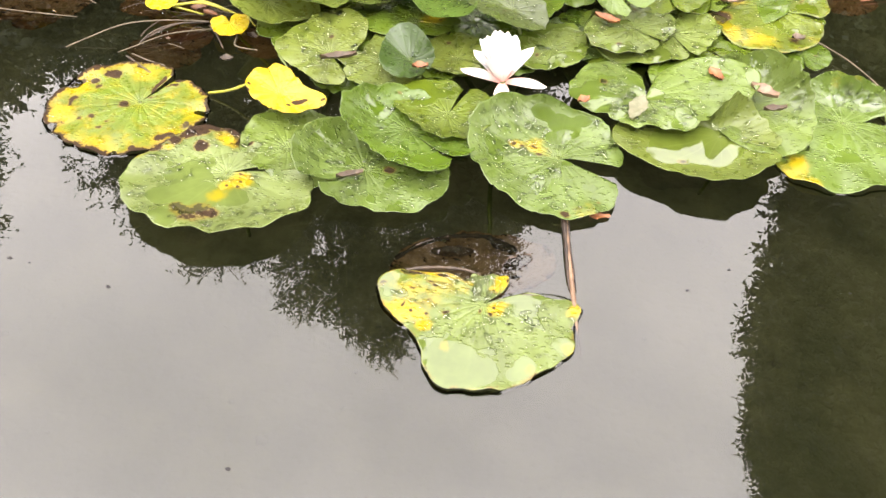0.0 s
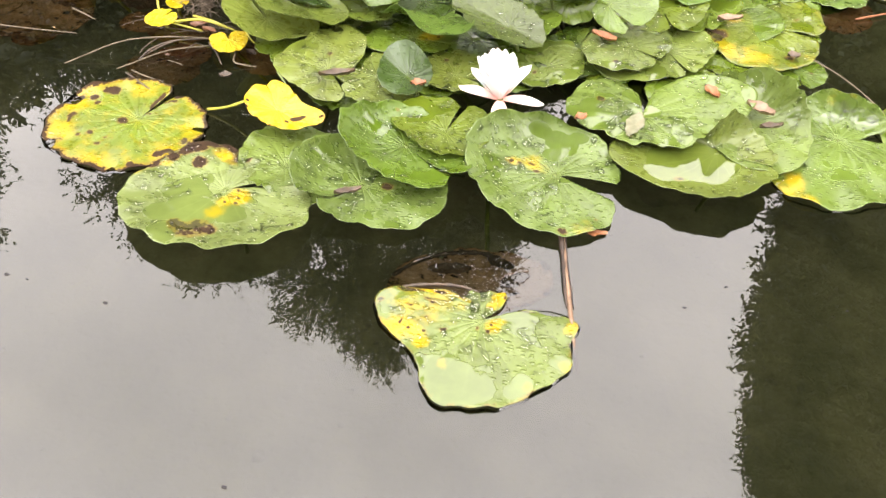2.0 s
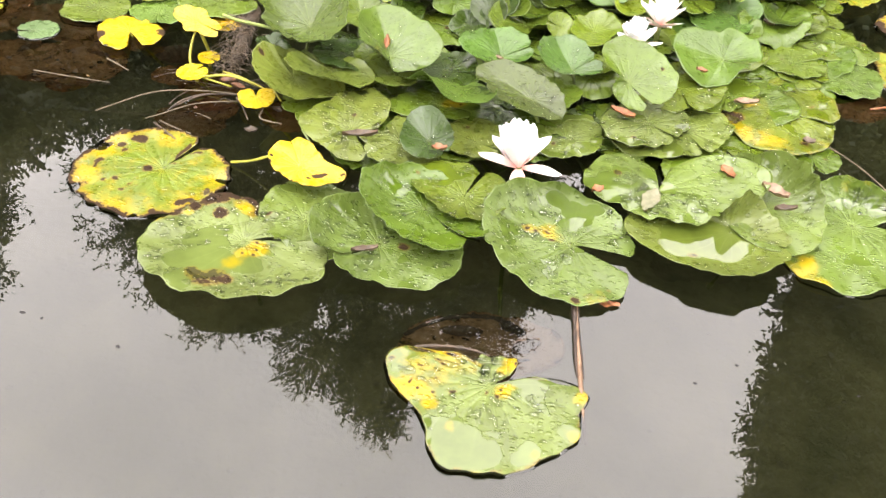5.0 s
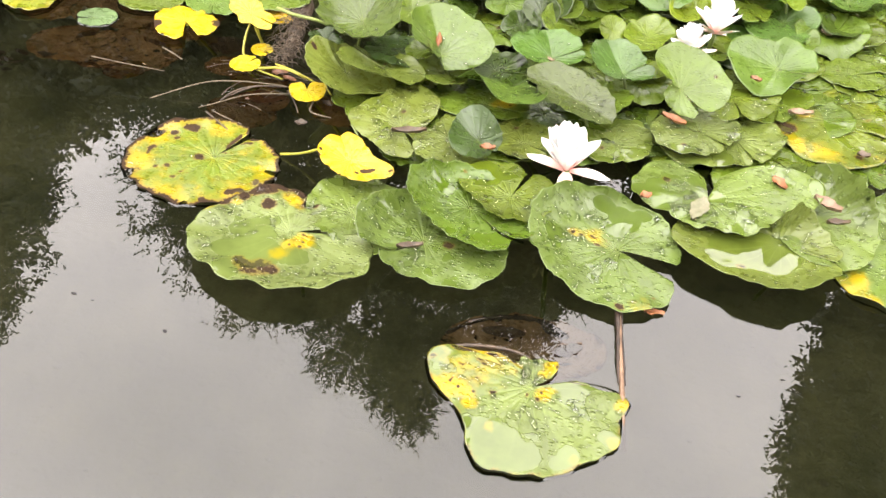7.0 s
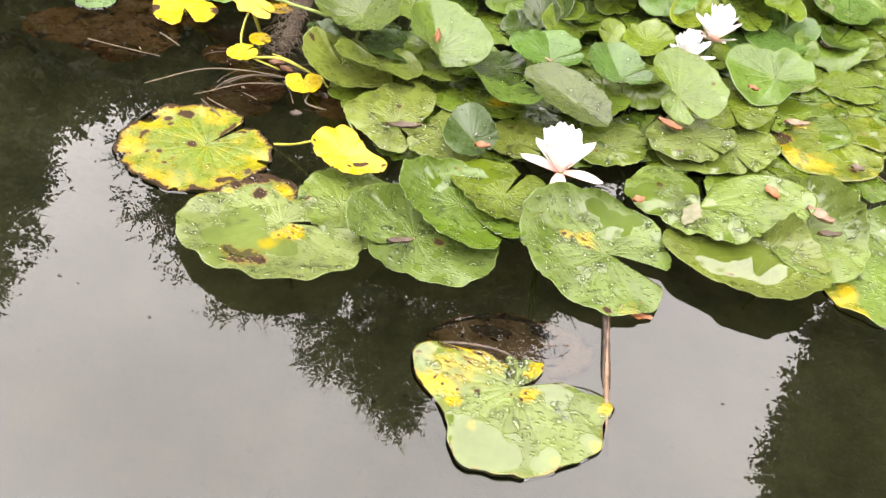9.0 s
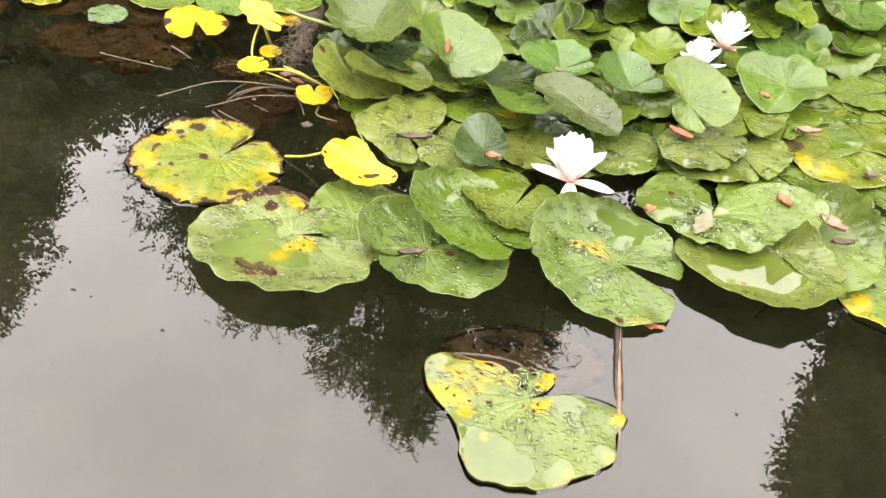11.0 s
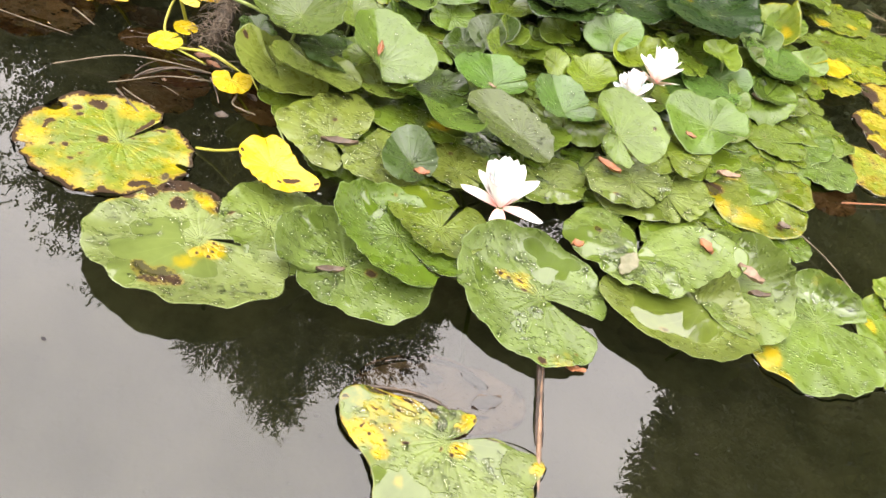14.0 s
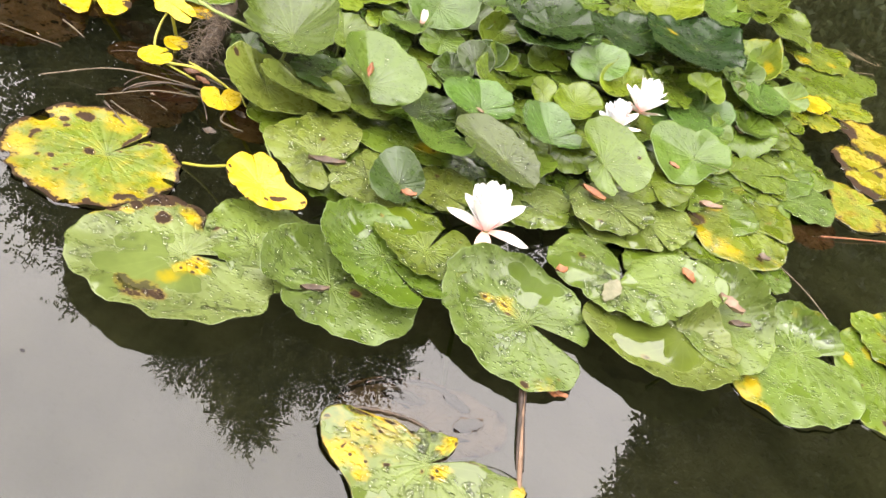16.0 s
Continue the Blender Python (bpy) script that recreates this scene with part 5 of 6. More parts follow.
lily("deep", (0.580, 2.072, 0.028), 0.099, (-0.04, -0.03, -0.01, 0.03), tilt=(11, 59))
lily("deep", (0.657, 1.904, 0.006), 0.098, (-0.05, -0.03, 0.06, 0.03), tilt=(2, 342))
lily("deep", (0.606, 2.160, 0.033), 0.100, (-0.04, 0.05, -0.01, 0.03), tilt=(11, 253))
lily("deep", (0.744, 2.056, 0.006), 0.100, (0.05, 0.04, 0.06, 0.03), tilt=(7, 250))
lily("deep", (0.672, 2.051, 0.028), 0.100, (0.00, -0.03, 0.08, 0.03), tilt=(6, 24))
lily("deep", (0.429, 2.034, 0.078), 0.042, (0.00, 0.00, -0.00, 0.03), tilt=(5, 61))
lily("deep", (0.659, 1.988, 0.006), 0.042, (-0.02, 0.02, -0.00, 0.03), tilt=(9, 31))
lily("deep", (0.588, 1.983, 0.028), 0.042, (-0.03, 0.01, 0.02, 0.03), tilt=(9, 67))
lily("deep", (0.522, 1.863, 0.028), 0.100, (-0.02, -0.03, 0.03, 0.03), tilt=(2, 171))
lily("deep", (0.363, 1.944, 0.048), 0.075, (-0.02, 0.01, 0.08, 0.03), tilt=(7, 13))
lily("deep", (0.484, 2.084, 0.048), 0.098, (0.01, 0.03, 0.04, 0.03), tilt=(9, 172))
lily("deep", (0.561, 1.915, 0.006), 0.099, (0.04, 0.04, 0.08, 0.03), tilt=(8, 252))
lily("deep", (0.492, 1.994, 0.048), 0.044, (0.05, -0.01, -0.04, 0.03), tilt=(9, 179))
lily("deep", (0.422, 1.831, 0.038), 0.079, (-0.05, 0.02, 0.00, 0.03), tilt=(7, 50))
lily("deep", (0.293, 1.848, 0.043), 0.077, (-0.04, -0.03, -0.01, 0.03), tilt=(11, 321))
lily("deep", (0.306, 1.911, 0.058), 0.077, (-0.00, -0.04, 0.00, 0.03), tilt=(11, 269))
lily("deep", (0.436, 1.962, 0.058), 0.046, (0.04, 0.01, 0.01, 0.03), tilt=(2, 178))
lily("deep", (0.293, 1.779, 0.023), 0.034, (0.01, -0.02, -0.02, 0.03), tilt=(8, 116))
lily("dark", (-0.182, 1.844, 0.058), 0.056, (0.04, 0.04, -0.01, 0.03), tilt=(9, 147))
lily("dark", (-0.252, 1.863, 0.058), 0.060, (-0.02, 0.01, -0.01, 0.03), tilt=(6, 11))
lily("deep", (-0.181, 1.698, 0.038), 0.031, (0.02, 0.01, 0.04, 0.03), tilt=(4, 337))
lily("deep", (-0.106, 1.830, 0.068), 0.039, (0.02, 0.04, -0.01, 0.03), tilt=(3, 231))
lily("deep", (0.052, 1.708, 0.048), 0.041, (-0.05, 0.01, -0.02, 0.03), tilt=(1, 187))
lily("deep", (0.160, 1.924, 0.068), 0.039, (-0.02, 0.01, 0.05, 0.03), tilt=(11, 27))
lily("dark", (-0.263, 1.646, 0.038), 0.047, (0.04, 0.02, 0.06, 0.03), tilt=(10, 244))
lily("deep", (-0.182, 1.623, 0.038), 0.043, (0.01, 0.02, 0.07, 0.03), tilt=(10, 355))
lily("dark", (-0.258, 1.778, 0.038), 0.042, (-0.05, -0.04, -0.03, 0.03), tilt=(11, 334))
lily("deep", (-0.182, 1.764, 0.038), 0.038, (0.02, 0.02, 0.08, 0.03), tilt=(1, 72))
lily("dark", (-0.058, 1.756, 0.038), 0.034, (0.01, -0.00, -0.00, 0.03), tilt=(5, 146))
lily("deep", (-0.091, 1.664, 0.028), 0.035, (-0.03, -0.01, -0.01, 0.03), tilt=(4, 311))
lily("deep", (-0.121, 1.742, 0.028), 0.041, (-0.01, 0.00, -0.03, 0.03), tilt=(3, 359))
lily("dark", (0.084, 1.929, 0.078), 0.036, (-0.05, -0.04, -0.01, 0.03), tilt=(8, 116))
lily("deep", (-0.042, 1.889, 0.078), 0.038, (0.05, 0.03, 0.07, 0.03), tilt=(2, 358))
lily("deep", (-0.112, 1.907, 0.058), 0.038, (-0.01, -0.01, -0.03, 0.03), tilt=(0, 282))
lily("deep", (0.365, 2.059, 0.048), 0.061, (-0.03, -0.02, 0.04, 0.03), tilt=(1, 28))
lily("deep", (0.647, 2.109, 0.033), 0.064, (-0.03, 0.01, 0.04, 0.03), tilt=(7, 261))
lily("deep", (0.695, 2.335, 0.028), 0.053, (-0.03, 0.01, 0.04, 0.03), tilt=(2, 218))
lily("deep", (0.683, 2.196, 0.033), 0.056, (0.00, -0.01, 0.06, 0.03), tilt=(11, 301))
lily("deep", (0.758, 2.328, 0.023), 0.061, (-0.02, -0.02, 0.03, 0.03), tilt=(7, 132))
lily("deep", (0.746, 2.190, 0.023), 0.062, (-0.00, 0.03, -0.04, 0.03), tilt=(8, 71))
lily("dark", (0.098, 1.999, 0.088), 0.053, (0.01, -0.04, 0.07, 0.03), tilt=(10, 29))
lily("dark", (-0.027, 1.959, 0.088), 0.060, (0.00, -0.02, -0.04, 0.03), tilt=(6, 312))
lily("deep", (-0.190, 1.438, 0.014), 0.051, (-0.03, 0.05, -0.00, 0.03), tilt=(1, 235), drops=1)
lily("deep", (-0.071, 1.426, 0.014), 0.058, (0.04, -0.01, 0.03, 0.03), tilt=(1, 358), drops=1)
lily("deep", (0.026, 1.426, 0.014), 0.063, (-0.01, -0.04, 0.00, 0.03), tilt=(2, 197), drops=1)
lily("deep", (0.145, 1.425, 0.014), 0.059, (-0.02, 0.02, 0.03, 0.03), tilt=(9, 106), drops=1)
lily("deep", (0.333, 1.448, 0.003), 0.057, (-0.03, 0.04, 0.04, 0.03), tilt=(8, 146), drops=1)
lily("deep", (0.457, 1.444, 0.003), 0.056, (-0.03, 0.01, 0.03, 0.03), tilt=(6, 359), drops=1)
lily("deep", (0.554, 1.436, 0.003), 0.057, (0.01, -0.02, 0.01, 0.03), tilt=(5, 261), drops=1)
lily("deep", (-0.264, 1.517, 0.014), 0.053, (-0.05, -0.02, 0.01, 0.03), tilt=(7, 89), drops=1)
lily("deep", (-0.169, 1.510, 0.014), 0.063, (0.04, -0.05, 0.09, 0.03), tilt=(3, 153), drops=1)
lily("deep", (-0.085, 1.537, 0.014), 0.055, (0.03, 0.01, 0.08, 0.03), tilt=(3, 209), drops=1)
lily("deep", (0.038, 1.521, 0.014), 0.051, (-0.04, 0.02, -0.03, 0.03), tilt=(2, 266), drops=1)
lily("deep", (0.141, 1.511, 0.014), 0.063, (-0.00, -0.04, 0.04, 0.03), tilt=(4, 8), drops=1)
lily("deep", (0.262, 1.519, 0.014), 0.059, (-0.04, -0.02, 0.01, 0.03), tilt=(6, 1), drops=1)
lily("deep", (0.356, 1.525, 0.003), 0.051, (0.01, 0.04, 0.07, 0.03), tilt=(3, 91), drops=1)
lily("deep", (0.449, 1.522, 0.003), 0.052, (-0.03, -0.03, 0.07, 0.03), tilt=(3, 195), drops=1)
lily("deep", (0.545, 1.528, 0.003), 0.056, (-0.04, -0.01, 0.06, 0.03), tilt=(8, 288), drops=1)
lily("deep", (0.661, 1.519, 0.003), 0.053, (-0.03, -0.01, -0.02, 0.03), tilt=(1, 307), drops=1)
lily("deep", (-0.165, 1.620, 0.046), 0.060, (-0.03, -0.03, 0.03, 0.03), tilt=(9, 331), drops=1)
lily("deep", (-0.082, 1.612, 0.046), 0.054, (-0.04, -0.02, 0.08, 0.03), tilt=(7, 114), drops=1)
lily("deep", (0.040, 1.603, 0.046), 0.056, (0.02, 0.03, 0.06, 0.03), tilt=(6, 264), drops=1)
lily("deep", (0.132, 1.633, 0.046), 0.055, (0.04, 0.02, -0.02, 0.03), tilt=(8, 189), drops=1)
lily("deep", (0.240, 1.623, 0.046), 0.063, (-0.03, -0.01, 0.02, 0.03), tilt=(9, 353), drops=1)
lily("deep", (0.359, 1.633, 0.003), 0.058, (-0.01, -0.01, 0.03, 0.03), tilt=(9, 259), drops=1)
lily("deep", (0.469, 1.611, 0.003), 0.051, (0.02, -0.02, 0.02, 0.03), tilt=(2, 319), drops=1)
lily("deep", (0.573, 1.611, 0.003), 0.054, (0.03, 0.00, 0.00, 0.03), tilt=(7, 125), drops=1)
lily("deep", (0.659, 1.639, 0.003), 0.061, (0.02, -0.03, 0.07, 0.03), tilt=(9, 100), drops=1)
lily("deep", (-0.155, 1.732, 0.046), 0.061, (-0.04, 0.01, 0.05, 0.03), tilt=(2, 48), drops=1)
lily("deep", (-0.071, 1.730, 0.046), 0.063, (0.04, -0.04, 0.04, 0.03), tilt=(2, 163), drops=1)
lily("deep", (0.047, 1.728, 0.046), 0.051, (-0.04, 0.03, 0.09, 0.03), tilt=(2, 118), drops=1)
lily("deep", (0.149, 1.719, 0.046), 0.054, (-0.02, -0.01, 0.01, 0.03), tilt=(9, 58), drops=1)
lily("deep", (0.262, 1.719, 0.046), 0.056, (-0.03, 0.04, -0.01, 0.03), tilt=(2, 51), drops=1)
lily("deep", (0.351, 1.698, 0.003), 0.063, (-0.02, -0.03, 0.08, 0.03), tilt=(1, 284), drops=1)
lily("deep", (0.466, 1.702, 0.003), 0.052, (0.01, -0.02, -0.00, 0.03), tilt=(9, 245), drops=1)
lily("deep", (0.544, 1.724, 0.003), 0.051, (-0.04, 0.02, -0.00, 0.03), tilt=(4, 208), drops=1)
lily("deep", (0.652, 1.700, 0.003), 0.056, (0.02, -0.01, 0.05, 0.03), tilt=(5, 212), drops=1)
lily("deep", (-0.167, 1.825, 0.046), 0.060, (0.03, -0.03, 0.00, 0.03), tilt=(8, 65), drops=1)
lily("deep", (-0.056, 1.801, 0.046), 0.059, (0.00, 0.03, 0.03, 0.03), tilt=(4, 291), drops=1)
lily("deep", (0.036, 1.821, 0.046), 0.062, (0.01, -0.04, 0.02, 0.03), tilt=(1, 190), drops=1)
lily("deep", (0.140, 1.802, 0.046), 0.055, (-0.05, 0.05, 0.07, 0.03), tilt=(1, 40), drops=1)
lily("deep", (0.258, 1.808, 0.046), 0.063, (0.03, 0.03, 0.04, 0.03), tilt=(2, 190), drops=1)
lily("deep", (0.370, 1.792, 0.046), 0.058, (0.02, 0.05, 0.01, 0.03), tilt=(6, 332), drops=1)
lily("deep", (0.439, 1.824, 0.046), 0.059, (-0.00, 0.01, 0.08, 0.03), tilt=(7, 191), drops=1)
lily("deep", (0.570, 1.817, 0.014), 0.060, (0.04, 0.02, 0.05, 0.03), tilt=(1, 16), drops=1)
lily("deep", (0.683, 1.810, 0.014), 0.057, (-0.00, -0.03, -0.01, 0.03), tilt=(5, 11), drops=1)
lily("deep", (-0.266, 1.897, 0.046), 0.062, (-0.01, 0.01, 0.03, 0.03), tilt=(8, 174), drops=1)
lily("deep", (-0.190, 1.924, 0.046), 0.052, (0.02, 0.02, 0.01, 0.03), tilt=(7, 104), drops=1)
lily("deep", (-0.068, 1.913, 0.046), 0.052, (-0.04, 0.03, -0.02, 0.03), tilt=(5, 111), drops=1)
lily("deep", (0.021, 1.901, 0.046), 0.063, (0.03, 0.05, -0.03, 0.03), tilt=(8, 108), drops=1)
lily("deep", (0.133, 1.886, 0.046), 0.050, (-0.05, -0.04, 0.01, 0.03), tilt=(5, 5), drops=1)
lily("deep", (0.227, 1.894, 0.046), 0.054, (-0.04, -0.03, 0.07, 0.03), tilt=(2, 264), drops=1)
lily("deep", (0.350, 1.904, 0.046), 0.064, (0.02, 0.05, 0.08, 0.03), tilt=(7, 259), drops=1)
lily("deep", (0.441, 1.891, 0.046), 0.060, (0.05, 0.02, 0.01, 0.03), tilt=(7, 336), drops=1)
lily("deep", (0.542, 1.901, 0.046), 0.059, (0.05, -0.02, 0.06, 0.03), tilt=(6, 356), drops=1)
lily("deep", (0.651, 1.887, 0.014), 0.062, (-0.02, -0.02, 0.00, 0.03), tilt=(1, 207), drops=1)
lily("deep", (0.782, 1.913, 0.014), 0.060, (-0.03, -0.04, 0.06, 0.03), tilt=(8, 79), drops=1)
lily("deep", (-0.181, 2.000, 0.046), 0.062, (0.02, 0.04, 0.07, 0.03), tilt=(6, 316), drops=1)
lily("deep", (-0.085, 1.987, 0.046), 0.051, (0.00, -0.02, 0.08, 0.03), tilt=(9, 122), drops=1)
lily("deep", (0.053, 1.997, 0.046), 0.059, (0.04, -0.02, -0.01, 0.03), tilt=(5, 36), drops=1)
lily("deep", (0.138, 2.020, 0.046), 0.052, (-0.03, 0.01, 0.07, 0.03), tilt=(6, 204), drops=1)
lily("deep", (0.239, 1.992, 0.046), 0.052, (0.02, 0.04, 0.07, 0.03), tilt=(7, 306), drops=1)
lily("deep", (0.330, 1.994, 0.046), 0.060, (0.04, 0.04, -0.03, 0.03), tilt=(1, 310), drops=1)
lily("deep", (0.463, 1.993, 0.046), 0.060, (0.04, -0.04, -0.01, 0.03), tilt=(1, 227), drops=1)
lily("deep", (0.551, 2.002, 0.014), 0.053, (0.01, -0.04, 0.01, 0.03), tilt=(7, 160), drops=1)
lily("deep", (0.682, 2.004, 0.014), 0.064, (0.02, -0.02, 0.08, 0.03), tilt=(1, 244), drops=1)
lily("deep", (0.783, 2.003, 0.014), 0.053, (0.03, 0.05, 0.06, 0.03), tilt=(1, 263), drops=1)
lily("deep", (-0.051, 2.098, 0.046), 0.059, (0.03, -0.03, 0.01, 0.03), tilt=(5, 290), drops=1)
lily("deep", (0.037, 2.091, 0.046), 0.052, (0.01, -0.02, 0.06, 0.03), tilt=(6, 180), drops=1)
lily("deep", (0.141, 2.102, 0.046), 0.058, (-0.02, 0.04, 0.04, 0.03), tilt=(8, 224), drops=1)
lily("deep", (0.236, 2.113, 0.046), 0.057, (-0.04, -0.04, 0.07, 0.03), tilt=(2, 92), drops=1)
lily("deep", (0.346, 2.097, 0.046), 0.053, (0.02, -0.02, -0.00, 0.03), tilt=(4, 224), drops=1)
lily("deep", (0.445, 2.090, 0.046), 0.057, (-0.02, 0.00, 0.03, 0.03), tilt=(1, 298), drops=1)
lily("deep", (0.544, 2.104, 0.046), 0.054, (0.04, -0.04, 0.07, 0.03), tilt=(7, 290), drops=1)
lily("deep", (0.663, 2.103, 0.014), 0.052, (-0.01, -0.01, 0.08, 0.03), tilt=(9, 353), drops=1)
lily("deep", (0.767, 2.079, 0.014), 0.055, (0.05, 0.01, 0.07, 0.03), tilt=(2, 93), drops=1)
lily("deep", (0.048, 2.183, 0.046), 0.063, (-0.04, -0.03, 0.01, 0.03), tilt=(7, 153), drops=1)
lily("deep", (0.125, 2.185, 0.046), 0.050, (-0.04, -0.03, -0.02, 0.03), tilt=(3, 329), drops=1)
lily("deep", (0.231, 2.182, 0.046), 0.063, (-0.01, -0.01, 0.00, 0.03), tilt=(2, 196), drops=1)
lily("deep", (0.348, 2.190, 0.046), 0.055, (0.02, -0.02, 0.09, 0.03), tilt=(2, 10), drops=1)
lily("deep", (0.457, 2.195, 0.046), 0.059, (-0.01, 0.02, 0.09, 0.03), tilt=(6, 21), drops=1)
lily("deep", (0.566, 2.177, 0.014), 0.051, (-0.00, 0.05, 0.03, 0.03), tilt=(1, 51), drops=1)
lily("deep", (0.658, 2.180, 0.014), 0.064, (0.03, -0.01, 0.03, 0.03), tilt=(9, 183), drops=1)
lily("deep", (0.784, 2.180, 0.014), 0.062, (0.01, -0.03, -0.00, 0.03), tilt=(2, 321), drops=1)
lily("deep", (0.135, 2.286, 0.046), 0.062, (-0.02, 0.04, 0.06, 0.03), tilt=(5, 81), drops=1)
lily("deep", (0.226, 2.276, 0.046), 0.062, (0.00, 0.01, 0.07, 0.03), tilt=(5, 283), drops=1)
lily("deep", (0.336, 2.300, 0.046), 0.058, (-0.05, 0.02, 0.06, 0.03), tilt=(3, 180), drops=1)
lily("deep", (0.446, 2.294, 0.046), 0.059, (-0.02, 0.05, 0.01, 0.03), tilt=(3, 186), drops=1)
lily("deep", (0.558, 2.305, 0.014), 0.060, (0.03, 0.04, 0.05, 0.03), tilt=(9, 163), drops=1)
lily("deep", (0.678, 2.286, 0.014), 0.063, (0.03, -0.05, 0.00, 0.03), tilt=(9, 59), drops=1)
lily("deep", (0.761, 2.265, 0.014), 0.057, (-0.01, 0.04, 0.08, 0.03), tilt=(9, 102), drops=1)
lily("deep", (0.243, 2.372, 0.046), 0.060, (0.03, 0.01, 0.07, 0.03), tilt=(8, 48), drops=1)
lily("deep", (0.364, 2.381, 0.046), 0.056, (0.03, 0.00, 0.04, 0.03), tilt=(1, 272), drops=1)
lily("deep", (0.468, 2.392, 0.046), 0.059, (0.03, 0.01, 0.02, 0.03), tilt=(6, 124), drops=1)
lily("deep", (0.551, 2.373, 0.014), 0.057, (0.04, -0.03, 0.02, 0.03), tilt=(5, 246), drops=1)
lily("deep", (0.658, 2.379, 0.014), 0.053, (0.01, -0.03, 0.09, 0.03), tilt=(3, 118), drops=1)
lily("deep", (0.758, 2.362, 0.014), 0.059, (-0.01, 0.00, 0.04, 0.03), tilt=(2, 64), drops=1)
lily("deep", (0.356, 2.469, 0.046), 0.055, (-0.02, 0.03, 0.05, 0.03), tilt=(1, 328), drops=1)
lily("deep", (0.460, 2.461, 0.046), 0.056, (-0.05, -0.01, 0.09, 0.03), tilt=(7, 116), drops=1)
lily("deep", (0.567, 2.469, 0.014), 0.059, (-0.02, 0.04, 0.02, 0.03), tilt=(5, 219), drops=1)
lily("deep", (0.648, 2.464, 0.014), 0.053, (0.00, -0.04, 0.01, 0.03), tilt=(5, 165), drops=1)
lily("deep", (0.785, 2.471, 0.014), 0.050, (-0.01, 0.04, 0.05, 0.03), tilt=(4, 279), drops=1)
lily("deep", (0.859, 2.490, 0.014), 0.051, (0.01, 0.01, -0.01, 0.03), tilt=(8, 252), drops=1)



# ---- flowers ----
def petal_mesh(length, width, cup, material, seed):
    rng = random.Random(seed)
    verts, uvs, faces = [], [], []
    rows, cols = 12, 5
    twist = rng.uniform(-0.15, 0.15)
    for side in (0, 1):
        for i in range(rows):
            t = i / (rows - 1)
            w = width * 0.5 * max(0.34 * (1 - t) ** 0.5 + 2.35 * t * (1 - t) ** 0.78, 0.03)
            for j in range(cols):
                s = j / (cols - 1) * 2 - 1
                z = cup * length * (s * s * 0.55 * math.sin(math.pi * min(t + 0.1, 1)) + (t * t) * 0.6) + twist * s * t * width * 0.3
                thick = 0.0007 * side * (1 - s * s * 0.7)
                verts.append((length * t, s * w, z - thick))
                uvs.append((j / (cols - 1), t))
    half = rows * cols
    for side in (0, 1):
        for i in range(rows - 1):
            for j in range(cols - 1):
                a = side * half + i * cols + j
                q = (a, a + cols, a + cols + 1, a + 1)
                faces.append(q[::-1] if not side else q)
    me = mesh_from("petal", verts, faces, material)
    layer = me.uv_layers.new(name="polar")
    for k, lp in enumerate(me.loops):
        layer.data[k].uv = uvs[lp.vertex_index]
    return me


def lily_flower(at, size, turn, lean, label, seed, close=1.0, shut=24, droop=0):
    """An open water lily: whorls of pointed petals over four sepals, stamens in the middle."""
    rng = random.Random(seed)
    root = tagged(new("water_lily_flower"), label, "flower", "water lily flowers")
    az = radians(lean[1])
    root.matrix_world = Matrix.Translation(at) @ Matrix.Rotation(radians(lean[0]), 4, Vector((-math.sin(az), math.cos(az), 0)))
    kinds = {}
    for ring, (count, length, width, rise, cup) in enumerate(((4, 0.58, 0.24, 4, 0.16), (7, 0.60, 0.30, 38, 0.26), (8, 0.63, 0.31, 60, 0.24), (8, 0.64, 0.28, 73, 0.18), (6, 0.58, 0.22, 82, 0.12))):
        for k in range(count):
            key = (ring, k % 2)
            if key not in kinds:
                kinds[key] = petal_mesh(size * length * (1 - 0.07 * (k % 2)), size * width, cup, BLUSH if ring == 0 else WHITE, seed + ring * 5 + k)
            ob = part("sepal" if ring == 0 else "petal", kinds[key], root, "pink tinged outer sepal" if ring == 0 else "")
            a = 360 * (k + 0.5 * (ring % 2)) / count + turn + rng.uniform(-7, 7)
            if ring:
                # petals on the camera's side stand more upright, to hide the stamens from view
                rise_here = min(rise * close + shut * max(math.cos(radians(a + 75)), 0.0), 84)
            else:
                rise_here = rise - droop * math.cos(radians(a + 70))
            ob.matrix_basis = pose(0, 0, 0.004 * ring, 0, 0, a) @ pose(size * 0.035, 0, 0) @ pose(0, 0, 0, rng.uniform(-9, 9), -rise_here + rng.uniform(-7, 7), 0)
    verts, faces = [], []
    for k in range(46):
        a, r = rng.uniform(0, 6.28), size * 0.030 * math.sqrt(rng.random())
        line = [Vector((r * math.cos(a), r * math.sin(a), 0.004)), Vector((r * 1.2 * math.cos(a), r * 1.2 * math.sin(a), size * 0.08)), Vector((r * 1.5 * math.cos(a), r * 1.5 * math.sin(a), size * 0.15))]
        v, f = tube(line, 0.0012, 0.0007, 5)
        faces += [tuple(i + len(verts) for i in q) for q in f]
        verts += v
    tagged(part("stamens", mesh_from("stamens", verts, faces, STAMEN), root, "yellow stamens"), kind="stuff")
    line = spline([(0, 0, 0.004), (0.01, 0.02, -0.10), (0.03, 0.06, -at[2] - 0.22)], 5)
    part("stalk", mesh_from("stalk", *tube(line, 0.005, 0.0045, 8), STALK), root)
    return root


lily_flower((0.130, 1.286, 0.047), 0.115, -5, (10, 160), "open white water lily with a pink tinged base", 11, droop=24)
